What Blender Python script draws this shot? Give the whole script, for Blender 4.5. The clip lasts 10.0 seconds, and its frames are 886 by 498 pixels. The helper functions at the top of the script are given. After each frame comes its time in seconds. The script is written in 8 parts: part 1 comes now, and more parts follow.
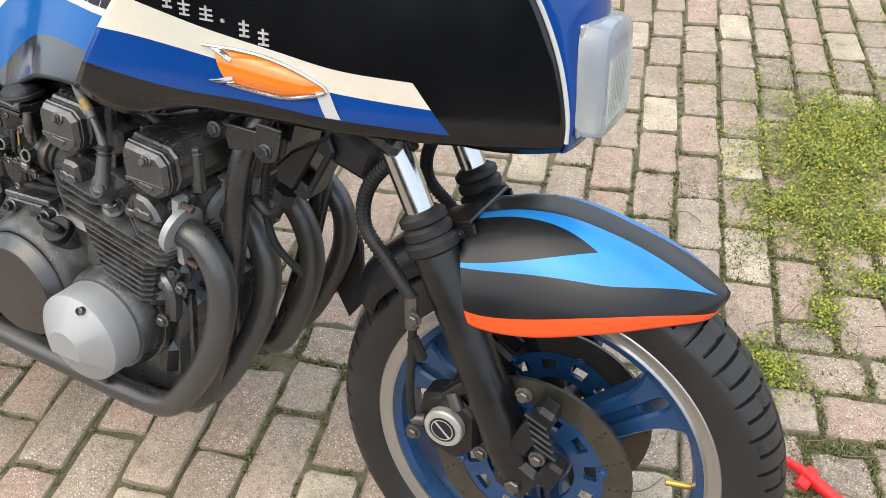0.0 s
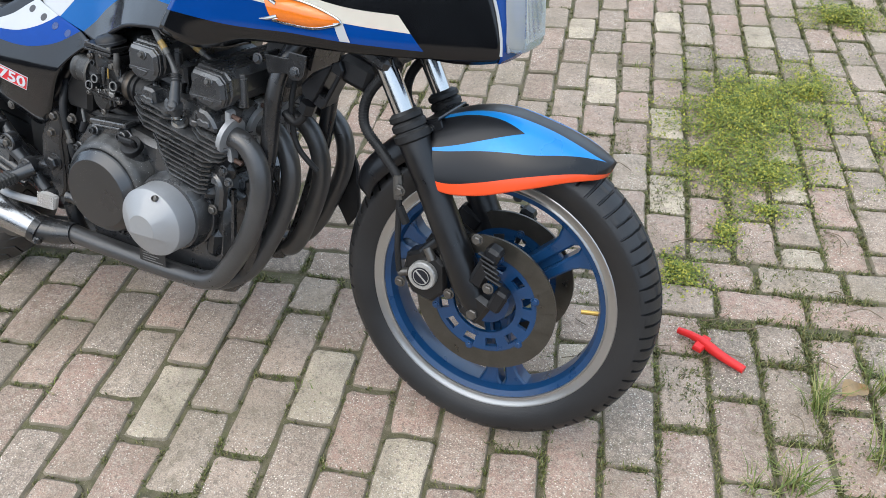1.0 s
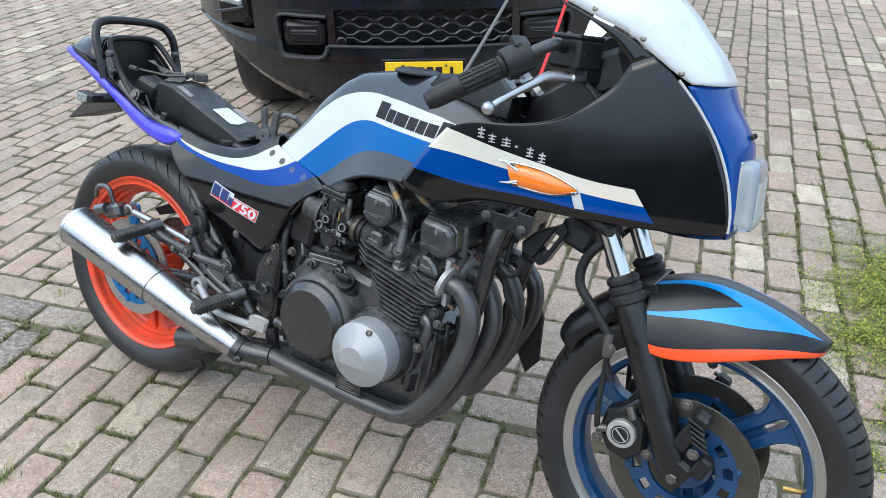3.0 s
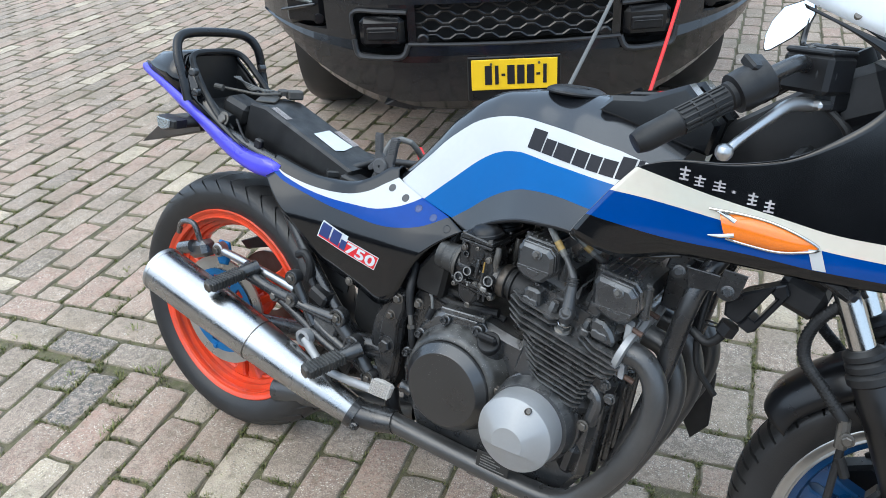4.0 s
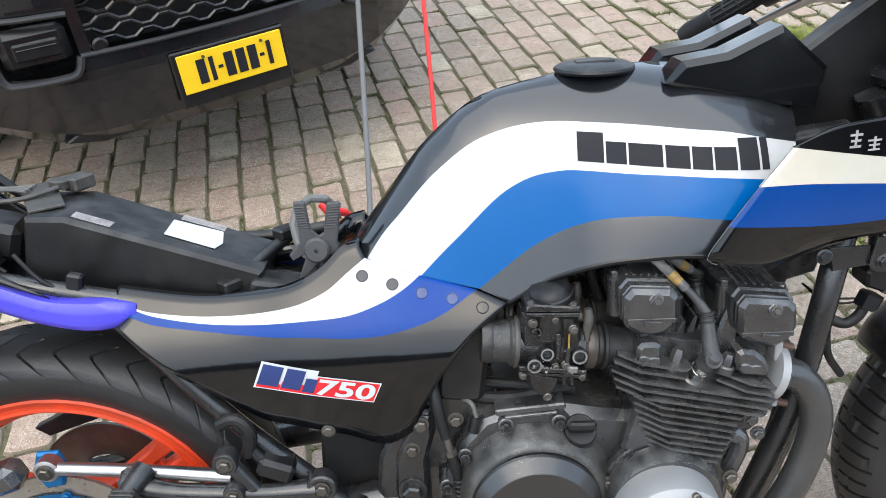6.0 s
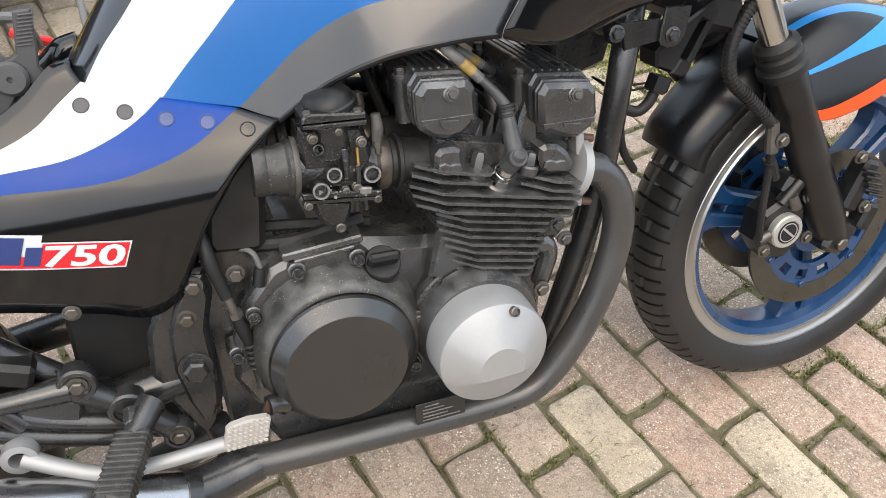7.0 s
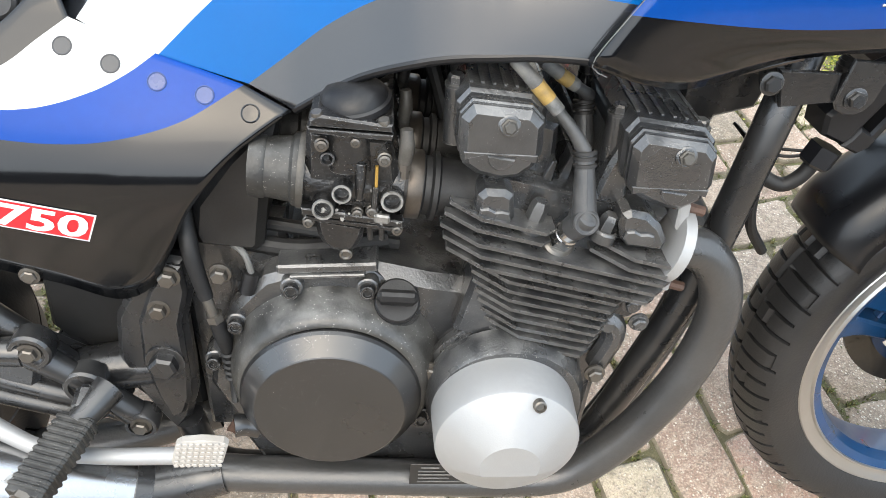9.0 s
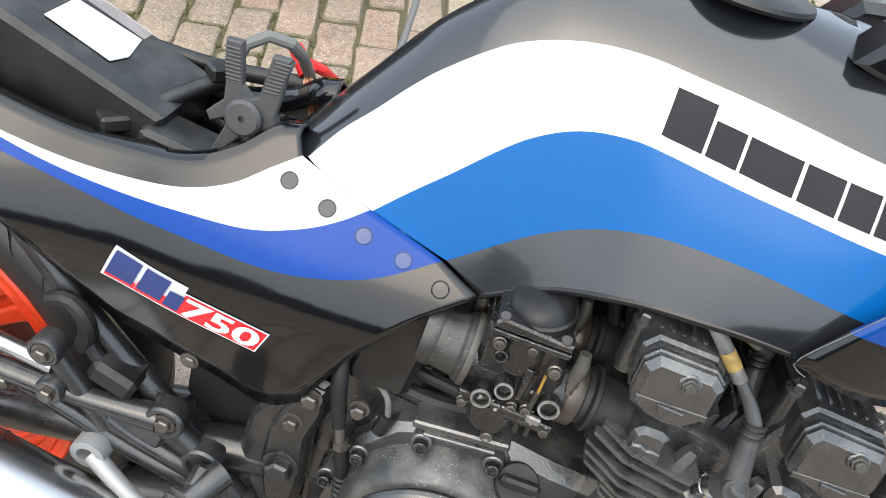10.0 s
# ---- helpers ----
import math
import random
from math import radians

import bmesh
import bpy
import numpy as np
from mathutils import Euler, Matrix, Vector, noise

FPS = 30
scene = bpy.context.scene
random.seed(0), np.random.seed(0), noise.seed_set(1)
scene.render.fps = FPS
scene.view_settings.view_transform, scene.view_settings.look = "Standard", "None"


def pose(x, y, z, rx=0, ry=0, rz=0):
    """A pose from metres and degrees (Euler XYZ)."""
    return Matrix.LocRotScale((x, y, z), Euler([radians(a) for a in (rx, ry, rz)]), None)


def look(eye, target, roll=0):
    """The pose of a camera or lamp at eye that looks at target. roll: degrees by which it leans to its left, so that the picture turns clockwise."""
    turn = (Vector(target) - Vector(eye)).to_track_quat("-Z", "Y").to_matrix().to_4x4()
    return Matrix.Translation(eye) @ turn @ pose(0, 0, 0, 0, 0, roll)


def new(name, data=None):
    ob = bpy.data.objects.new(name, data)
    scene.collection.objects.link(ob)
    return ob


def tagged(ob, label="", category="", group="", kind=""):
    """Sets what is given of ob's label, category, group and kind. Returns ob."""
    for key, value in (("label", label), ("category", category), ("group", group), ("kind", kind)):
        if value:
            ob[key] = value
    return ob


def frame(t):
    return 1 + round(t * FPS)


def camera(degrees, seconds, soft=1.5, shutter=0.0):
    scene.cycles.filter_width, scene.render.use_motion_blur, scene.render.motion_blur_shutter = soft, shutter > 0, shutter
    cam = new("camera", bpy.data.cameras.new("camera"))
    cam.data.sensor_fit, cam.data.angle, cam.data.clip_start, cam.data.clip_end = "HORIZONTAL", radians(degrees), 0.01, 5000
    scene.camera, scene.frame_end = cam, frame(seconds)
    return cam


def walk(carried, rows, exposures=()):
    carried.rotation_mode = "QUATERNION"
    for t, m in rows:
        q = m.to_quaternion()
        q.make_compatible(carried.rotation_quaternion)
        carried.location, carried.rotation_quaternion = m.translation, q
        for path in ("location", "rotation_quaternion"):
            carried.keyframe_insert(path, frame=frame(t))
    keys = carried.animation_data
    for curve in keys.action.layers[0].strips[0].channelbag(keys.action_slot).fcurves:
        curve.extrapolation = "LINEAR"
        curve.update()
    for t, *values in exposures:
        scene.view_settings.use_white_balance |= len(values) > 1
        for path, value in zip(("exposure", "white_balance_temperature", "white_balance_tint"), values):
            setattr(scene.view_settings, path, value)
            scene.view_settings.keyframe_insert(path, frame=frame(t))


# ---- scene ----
cam = camera(60.4, 10.0, soft=0.8)
PATH = [
    (0, (1.704, -0.473, 1.241), (1.001, 0.837, -0.097), -3.5),
    (0.5, (1.893, -0.625, 1.287), (1.202, 0.667, -0.074), -3.8),
    (1, (1.903, -0.874, 1.334), (1.237, 0.496, 0.039), -2.7),
    (1.5, (1.874, -1.037, 1.405), (1.137, 0.42, 0.25), -0.6),
    (2, (1.857, -1.057, 1.442), (1.056, 0.449, 0.399), 0.0),
    (2.2, (1.846, -1.062, 1.444), (1.029, 0.452, 0.424), -0.0),
    (3.3, (1.603, -0.976, 1.404), (0.64, 0.458, 0.396), -1.8),
    (3.5, (1.532, -0.93, 1.404), (0.548, 0.482, 0.384), -2.4),
    (4, (1.342, -0.896, 1.4), (0.364, 0.502, 0.355), -3.7),
    (4.5, (1.098, -0.93, 1.405), (0.214, 0.51, 0.335), -4.6),
    (5, (0.939, -0.896, 1.373), (0.166, 0.588, 0.277), -5.5),
    (5.2, (0.872, -0.843, 1.363), (0.139, 0.649, 0.252), -5.9),
    (6.5, (0.555, -0.554, 1.288), (0.981, 0.903, -0.013), -0.8),
    (7, (0.614, -0.56, 1.168), (1.134, 0.758, -0.244), 2.5),
    (7.5, (0.744, -0.476, 1.128), (1.02, 0.859, -0.335), 2.8),
    (8, (0.781, -0.432, 1.115), (0.919, 0.883, -0.386), 2.6),
    (8.5, (0.789, -0.42, 1.111), (0.895, 0.865, -0.418), 2.7),
    (9, (0.776, -0.38, 1.116), (0.894, 0.886, -0.428), 4.6),
    (9.5, (0.723, -0.307, 1.138), (0.818, 0.97, -0.398), 9.0),
    (10, (0.677, -0.294, 1.202), (0.585, 1.023, -0.3), 13.7),
]
walk(cam, [(t, look(eye, target, roll)) for t, eye, target, roll in PATH],
     exposures=[(0, 0.3, 7250, 9), (0.5, 0.12, 6600, 8), (1.2, 0.05, 6400, 7), (2.2, 0.12, 6100, 4), (5.2, 0.12, 6150, 4), (6.5, 0.42, 7000, 9), (7, 0.40, 7300, 10), (8, 0.76, 7250, 8), (9, 0.82, 7050, 7), (10, 0.56, 7000, 7)])

# ---- light: bright overcast sky with a wide soft sun ----
world = bpy.data.worlds.new("sky")
scene.world = world
world.use_nodes = True
wn, wl = world.node_tree.nodes, world.node_tree.links
sky = wn.new("ShaderNodeTexSky")
sky.sky_type = "NISHITA"
sky.sun_disc = False
sky.sun_elevation, sky.sun_rotation = radians(52), radians(200)
sky.air_density, sky.dust_density, sky.ozone_density = 1.0, 6.0, 1.0
soft_sky = wn.new("ShaderNodeMixRGB")
soft_sky.inputs[0].default_value = 0.62
soft_sky.inputs[2].default_value = (7.5, 9.2, 11.8, 1)
wl.new(sky.outputs[0], soft_sky.inputs[1])
wl.new(soft_sky.outputs[0], wn["Background"].inputs[0])
wn["Background"].inputs[1].default_value = 0.188
sun = new("sun", bpy.data.lights.new("sun", "SUN"))
sun.data.energy, sun.data.angle, sun.data.color = 1.45, radians(80), (1.0, 0.935, 0.84)
sun.matrix_world = look((0, 0, 10), (0.9, 2.6, 0))
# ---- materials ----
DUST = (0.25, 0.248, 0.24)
WORN = (0.40, 0.40, 0.395)


def material(name, col, rough=0.5, metal=0.0, var=0.12, scale=25, bump=0.0, bscale=180, coat=0.0,
             dirt=None, dirt_amount=0.35, specks=None, speck_scale=260, speck_cut=0.30, trans=0.0, rvar=0.08, dust=0.0, gloss=0.5, wear=0.0, coat_ior=1.5):
    """Principled surface with colour variation at two scales, dirt patches, fine specks and relief."""
    m = bpy.data.materials.new(name)
    m.use_nodes = True
    n, l = m.node_tree.nodes, m.node_tree.links
    b = n["Principled BSDF"]
    co = n.new("ShaderNodeTexCoord").outputs["Object"]

    def noisy(s, detail=5):
        t = n.new("ShaderNodeTexNoise")
        t.inputs["Scale"].default_value, t.inputs["Detail"].default_value = s, detail
        l.new(co, t.inputs["Vector"])
        return t.outputs["Fac"]

    def ramp(fac, lo, hi, a, c):
        r = n.new("ShaderNodeMapRange")
        r.inputs[1].default_value, r.inputs[2].default_value = lo, hi
        r.inputs[3].default_value, r.inputs[4].default_value = a, c
        l.new(fac, r.inputs[0])
        return r.outputs[0]

    def mix(fac, a, c, kind="MIX"):
        x = n.new("ShaderNodeMixRGB")
        x.blend_type = kind
        for k, v in ((0, fac), (1, a), (2, c)):
            if isinstance(v, bpy.types.NodeSocket):
                l.new(v, x.inputs[k])
            else:
                x.inputs[k].default_value = v if k == 0 else (*v[:3], 1)
        return x.outputs[0]

    large, fine = noisy(scale), noisy(scale * 9)
    colour = mix(ramp(large, 0.3, 0.7, 0, 1), [c * (1 - var) for c in col], [min(1, c * (1 + var)) for c in col])
    colour = mix(ramp(fine, 0.35, 0.65, 0, 0.5), colour, [c * (1 - var) for c in col])
    rough_out = ramp(large, 0.3, 0.7, max(0.02, rough - rvar), min(1, rough + rvar))
    if dirt:
        patch = ramp(noisy(scale * 0.45, 8), 0.62 - dirt_amount * 0.5, 0.72, 0, dirt_amount)
        colour = mix(patch, colour, dirt)
    if wear:
        edge = n.new("ShaderNodeBevel")
        edge.samples = 4
        edge.inputs["Radius"].default_value = 0.0016
        dot = n.new("ShaderNodeVectorMath")
        dot.operation = "DOT_PRODUCT"
        l.new(edge.outputs[0], dot.inputs[0])
        l.new(n.new("ShaderNodeNewGeometry").outputs["Normal"], dot.inputs[1])
        w = n.new("ShaderNodeMath")
        w.operation = "MULTIPLY"
        l.new(ramp(dot.outputs["Value"], 0.78, 0.96, 1, 0), w.inputs[0])
        l.new(ramp(noisy(scale * 5, 8), 0.44, 0.60, 0, wear), w.inputs[1])
        colour = mix(w.outputs[0], colour, WORN)
    # dust colour, paler the more a face points up, tuned to the tops' brightness
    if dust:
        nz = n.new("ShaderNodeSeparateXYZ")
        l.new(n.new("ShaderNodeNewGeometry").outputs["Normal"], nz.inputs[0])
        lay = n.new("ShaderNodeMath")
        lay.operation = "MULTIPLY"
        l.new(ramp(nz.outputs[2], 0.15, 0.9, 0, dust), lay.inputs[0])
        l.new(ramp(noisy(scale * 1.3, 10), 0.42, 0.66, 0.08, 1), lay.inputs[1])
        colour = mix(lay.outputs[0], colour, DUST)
    if specks:
        v = n.new("ShaderNodeTexVoronoi")
        v.inputs["Scale"].default_value = speck_scale
        l.new(co, v.inputs["Vector"])
        s1 = ramp(v.outputs["Distance"], speck_cut * 0.6, speck_cut, 1, 0)
        s2 = ramp(noisy(scale * 1.7), 0.45, 0.62, 0, 1)
        mul = n.new("ShaderNodeMath")
        mul.operation = "MULTIPLY"
        l.new(s1, mul.inputs[0]), l.new(s2, mul.inputs[1])
        colour = mix(mul.outputs[0], colour, specks)
    l.new(colour, b.inputs["Base Color"])
    l.new(rough_out, b.inputs["Roughness"])
    b.inputs["Metallic"].default_value = metal
    b.inputs["Coat Weight"].default_value = coat
    b.inputs["Coat Roughness"].default_value = 0.06
    b.inputs["Coat IOR"].default_value = coat_ior
    b.inputs["Specular IOR Level"].default_value = gloss
    b.inputs["Transmission Weight"].default_value = trans
    if bump:
        bp = n.new("ShaderNodeBump")
        bp.inputs["Strength"].default_value, bp.inputs["Distance"].default_value = bump, 0.002
        l.new(noisy(bscale, 6), bp.inputs["Height"])
        l.new(bp.outputs[0], b.inputs["Normal"])
    return m


PAINT_BLACK = material("gloss_black_paint", (0.0042, 0.0046, 0.0055), 0.14, coat=0.2, coat_ior=1.5, dirt=(0.012, 0.012, 0.012), dirt_amount=0.25, scale=12, rvar=0.04, gloss=0.45)
PAINT_WHITE = material("white_paint", (0.485, 0.492, 0.492), 0.16, coat=0.0, rvar=0.03, var=0.03, scale=10, dirt=(0.66, 0.64, 0.58), dirt_amount=0.2)
PAINT_CREAM = material("yellowed_white_paint", (0.64, 0.615, 0.52), 0.35, coat=0.3, var=0.06, scale=10, dirt=(0.60, 0.36, 0.28), dirt_amount=0.28)
PAINT_BLUE = material("bright_blue_paint", (0.0002, 0.090, 0.305), 0.12, coat=0.0, gloss=0.20, rvar=0.03, var=0.05, scale=10)
# shaded copy of the tank's blue: the fairing's shade put into its colour
PAINT_BLUE_SHADED = material("shaded_blue_paint", (0.0015, 0.048, 0.24), 0.14, coat=0.0, gloss=0.4, rvar=0.03, var=0.06, scale=10)
PAINT_INDIGO = material("faded_indigo_paint", (0.0018, 0.046, 0.255), 0.16, coat=0.0, gloss=0.16, rvar=0.03, var=0.08, scale=10)
PAINT_PURPLE = material("purple_blue_paint", (0.075, 0.065, 0.66), 0.3, coat=0.4, var=0.08, scale=14, dirt=(0.03, 0.03, 0.06), dirt_amount=0.25)
FORK_BLACK = material("deep_black_fork_paint", (0.005, 0.005, 0.0055), 0.35, scale=26, gloss=0.55, dirt=(0.02, 0.02, 0.02), dirt_amount=0.3, wear=0.15)
SATIN_BLACK = material("satin_black_paint", (0.006, 0.0065, 0.008), 0.32, gloss=0.4, coat=0.1, scale=14)
FENDER_BLUE = material("metallic_blue_paint", (0.006, 0.23, 0.62), 0.34, metal=0.15, coat=0.2, scale=10)
ORANGE_RED = material("orange_red_paint", (0.80, 0.075, 0.012), 0.36, coat=0.25, var=0.05, scale=12)
WHEEL_BLUE = material("dark_blue_wheel_paint", (0.004, 0.042, 0.125), 0.33, coat=0.3, dirt=(0.02, 0.03, 0.05), dirt_amount=0.3)
WHEEL_ORANGE = material("orange_wheel_paint", (0.80, 0.058, 0.010), 0.4, coat=0.12, var=0.1, dirt=(0.16, 0.06, 0.035), dirt_amount=0.5)
CALIPER_BLUE = material("anodised_blue_metal", (0.01, 0.16, 0.42), 0.4, metal=0.4)
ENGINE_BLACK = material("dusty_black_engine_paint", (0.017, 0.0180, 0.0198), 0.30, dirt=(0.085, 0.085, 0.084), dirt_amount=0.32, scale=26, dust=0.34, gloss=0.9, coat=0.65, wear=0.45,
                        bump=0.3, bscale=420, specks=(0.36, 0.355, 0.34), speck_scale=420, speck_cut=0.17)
FIN_BLACK = material("worn_black_fin_paint", (0.021, 0.0222, 0.0240), 0.30, dirt=(0.100, 0.100, 0.098), dirt_amount=0.4, scale=40, dust=0.36, bump=0.2, bscale=500, gloss=0.9, coat=0.2, wear=0.40, specks=(0.30, 0.30, 0.29), speck_scale=420, speck_cut=0.14)
CAST_GREY = material("dirty_grey_castings", (0.008, 0.008, 0.0085), 0.30, metal=0.2, dirt=(0.085, 0.082, 0.077), dirt_amount=0.3, scale=40, gloss=0.9, wear=0.6,
                     bump=0.5, bscale=300, specks=(0.40, 0.39, 0.37), speck_scale=380, speck_cut=0.16)
PLASTIC_BLACK = material("black_plastic", (0.007, 0.007, 0.008), 0.42, gloss=0.35, dirt=(0.03, 0.03, 0.03), dirt_amount=0.35, dust=0.12, bump=0.1, bscale=600)
RUBBER = material("black_rubber", (0.009, 0.009, 0.0095), 0.55, gloss=0.35, dirt=(0.035, 0.034, 0.033), dirt_amount=0.35, dust=0.12, bump=0.15, bscale=350)
TYRE = material("tyre_rubber", (0.014, 0.014, 0.0145), 0.42, gloss=0.5, dirt=(0.042, 0.041, 0.040), dirt_amount=0.4, scale=9, bump=0.2, bscale=300)
FRAME_BLACK = material("chipped_black_frame_paint", (0.012, 0.0124, 0.0136), 0.28, dirt=(0.055, 0.054, 0.053), dirt_amount=0.35, dust=0.12, scale=26, bump=0.1, gloss=0.8, wear=0.3)
HEADER = material("black_exhaust_coating", (0.056, 0.0555, 0.055), 0.33, metal=0.3, gloss=0.9, dirt=(0.105, 0.092, 0.080), dirt_amount=0.35, scale=16, bump=0.2, bscale=260)
CHROME = material("chrome", (0.56, 0.56, 0.55), 0.15, metal=1.0, var=0.03, rvar=0.04)
STEEL = material("zinc_plated_steel", (0.17, 0.162, 0.148), 0.40, metal=0.8, dirt=(0.08, 0.06, 0.045), dirt_amount=0.55, scale=60)
POLISHED = material("brushed_aluminium", (0.50, 0.50, 0.50), 0.33, metal=1.0, var=0.04, scale=14, dirt=(0.56, 0.555, 0.55), dirt_amount=0.2, bump=0.06, bscale=900)
SILENCER = material("polished_aluminium_sleeve", (0.43, 0.435, 0.44), 0.26, metal=1.0, var=0.05, scale=14, rvar=0.06, dirt=(0.36, 0.355, 0.35), dirt_amount=0.25, bump=0.04, bscale=700)
SILVER = material("silver_painted_alloy", (0.33, 0.335, 0.34), 0.46, metal=0.35, var=0.05, scale=18, dirt=(0.40, 0.39, 0.36), dirt_amount=0.25, bump=0.08, bscale=700)
RIM_LIP = material("machined_rim_lip", (0.46, 0.455, 0.44), 0.30, metal=0.9, var=0.02, scale=30, rvar=0.02)
DISC = material("brake_disc_steel", (0.105, 0.098, 0.084), 0.34, metal=0.8, var=0.14, scale=30)
REAR_DISC = material("bright_disc_steel", (0.42, 0.41, 0.39), 0.32, metal=0.8, var=0.1, scale=30)
# near-black: puts the darkness of openings into colour; also guard, gap fill and chassis
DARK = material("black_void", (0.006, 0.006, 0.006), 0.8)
BRASS = material("brass", (0.65, 0.42, 0.12), 0.35, metal=0.9)
COPPER = material("bare_copper_strands", (0.62, 0.30, 0.17), 0.4, metal=0.8)
RUST = material("rusty_steel", (0.10, 0.06, 0.045), 0.6, metal=0.3, var=0.3, scale=80)
CRUST = material("white_alloy_corrosion", (0.30, 0.295, 0.28), 0.6, var=0.3, scale=120)
DUSTY_METAL = material("dusty_bare_metal", (0.085, 0.08, 0.072), 0.5, metal=0.4, var=0.3, scale=60)
PITTED = material("pitted_bare_alloy", (0.34, 0.335, 0.32), 0.42, metal=0.6, var=0.3, scale=150, dirt=(0.06, 0.055, 0.05), dirt_amount=0.5)
TAPE = material("yellowed_tape", (0.42, 0.27, 0.07), 0.5, var=0.3, scale=160, dirt=(0.12, 0.10, 0.07), dirt_amount=0.5)
BAND = material("brown_steel_band", (0.085, 0.072, 0.06), 0.38, metal=0.6, var=0.2, scale=60)
DUSTY_RUBBER = material("dust_caked_rubber", (0.014, 0.014, 0.0135), 0.5, dirt=(0.085, 0.082, 0.074), dirt_amount=0.4, scale=60, bump=0.3, bscale=260, dust=0.14, specks=(0.3, 0.29, 0.26), speck_scale=420, speck_cut=0.2)
DUSTY_CASE = material("dust_caked_engine_paint", (0.014, 0.014, 0.0135), 0.40, dirt=(0.085, 0.08, 0.068), dirt_amount=0.5, scale=22, dust=0.45, bump=0.25, bscale=300, specks=(0.55, 0.53, 0.5), speck_scale=300, speck_cut=0.17, gloss=0.7)
CLUTCH_BLACK = material("satin_black_case_paint", (0.013, 0.013, 0.0135), 0.30, coat=0.2, scale=10, specks=(0.55, 0.55, 0.53), speck_scale=330, speck_cut=0.11, gloss=0.9, rvar=0.05, dirt=(0.03, 0.028, 0.026), dirt_amount=0.3)
PEDAL_PAD = material("pale_worn_pad", (0.40, 0.385, 0.36), 0.5, var=0.12, scale=60, dirt=(0.33, 0.28, 0.23), dirt_amount=0.4)
PALE_ZINC = material("pale_zinc_plate", (0.42, 0.41, 0.385), 0.36, metal=0.45, var=0.12, scale=60)
TANK_BLACK = material("charcoal_black_paint", (0.014, 0.0155, 0.0185), 0.18, coat=0.5, coat_ior=1.6, gloss=0.55, scale=12, dirt=(0.035, 0.035, 0.035), dirt_amount=0.25, rvar=0.05)
RED_PLASTIC = material("red_plastic", (0.72, 0.02, 0.02), 0.42, var=0.08)
CLAMP_GREY = material("dark_grey_clamp_plastic", (0.06, 0.06, 0.062), 0.5)
CAP_RUBBER = material("weathered_grey_rubber", (0.040, 0.041, 0.043), 0.40, gloss=0.6, var=0.25, scale=60, dirt=(0.11, 0.107, 0.10), dirt_amount=0.4, bump=0.1, bscale=300)
LEAD_GREY = material("cracked_grey_sleeving", (0.11, 0.112, 0.112), 0.5, var=0.35, scale=150, dirt=(0.30, 0.29, 0.26), dirt_amount=0.5, bump=0.3, bscale=300)
RIVET_BLUE = material("faded_blue_fastener", (0.028, 0.055, 0.17), 0.3)
CABLE_GREY = material("dark_grey_cable", (0.13, 0.13, 0.125), 0.5)
AMBER = material("amber_lens", (0.85, 0.20, 0.015), 0.16, coat=0.7, var=0.08, scale=60)
LENS = material("clear_headlamp_glass", (0.84, 0.89, 0.88), 0.12, trans=0.72, var=0.02)
# whitish base: the sky's reflection on the screen is put into the colour
SCREEN = material("sky_whitened_windscreen", (0.78, 0.81, 0.83), 0.3, trans=0.35, var=0.04, scale=14, coat=0.4)
MIRROR = material("mirror_glass", (0.9, 0.92, 0.92), 0.02, metal=1.0, var=0.01, rvar=0.0)
LABEL = material("white_foil_label", (0.62, 0.66, 0.68), 0.4, var=0.08, scale=40)
DUSTY_PLASTIC = material("dusty_black_plastic", (0.008, 0.008, 0.0085), 0.4, gloss=0.45, dirt=(0.05, 0.047, 0.042), dirt_amount=0.4, scale=26, dust=0.12, bump=0.15, bscale=400)
DECAL_BLACK = material("black_lettering", (0.014, 0.014, 0.018), 0.6, gloss=0.25)
DECAL_NAVY = material("navy_lettering", (0.03, 0.05, 0.17), 0.5, gloss=0.3)
DECAL_RED = material("red_badge_backing", (0.70, 0.02, 0.03), 0.35)
DECAL_PINK = material("worn_silver_brush_lettering", (0.45, 0.42, 0.42), 0.55, var=0.25, scale=90)
TRUCK_BLACK = material("dusty_black_car_paint", (0.006, 0.0065, 0.008), 0.22, coat=0.6, gloss=0.5, dirt=(0.016, 0.016, 0.017), dirt_amount=0.35, scale=5, specks=(0.12, 0.12, 0.12), speck_scale=160, speck_cut=0.16)
TRUCK_PLASTIC = material("black_bumper_plastic", (0.007, 0.007, 0.008), 0.27, gloss=0.5, bump=0.1, dirt=(0.022, 0.022, 0.022), dirt_amount=0.35, scale=8)
SCUFFED = material("scuffed_grey_plastic", (0.026, 0.026, 0.028), 0.4, var=0.3, scale=40, dirt=(0.02, 0.02, 0.02), dirt_amount=0.6)
PLATE_YELLOW = material("yellow_plate", (0.88, 0.56, 0.012), 0.4, var=0.04)
WINDOW_GLASS = material("tinted_glass", (0.02, 0.025, 0.03), 0.05, coat=0.5)
MAT_LEAF = material("dry_brown_leaf", (0.33, 0.22, 0.11), 0.7, var=0.25, scale=60)
TWIG = material("dry_brown_stalk", (0.19, 0.14, 0.085), 0.8, var=0.3, scale=60)
MAT_PLATE = material("black_type_plate", (0.02, 0.02, 0.02), 0.4)


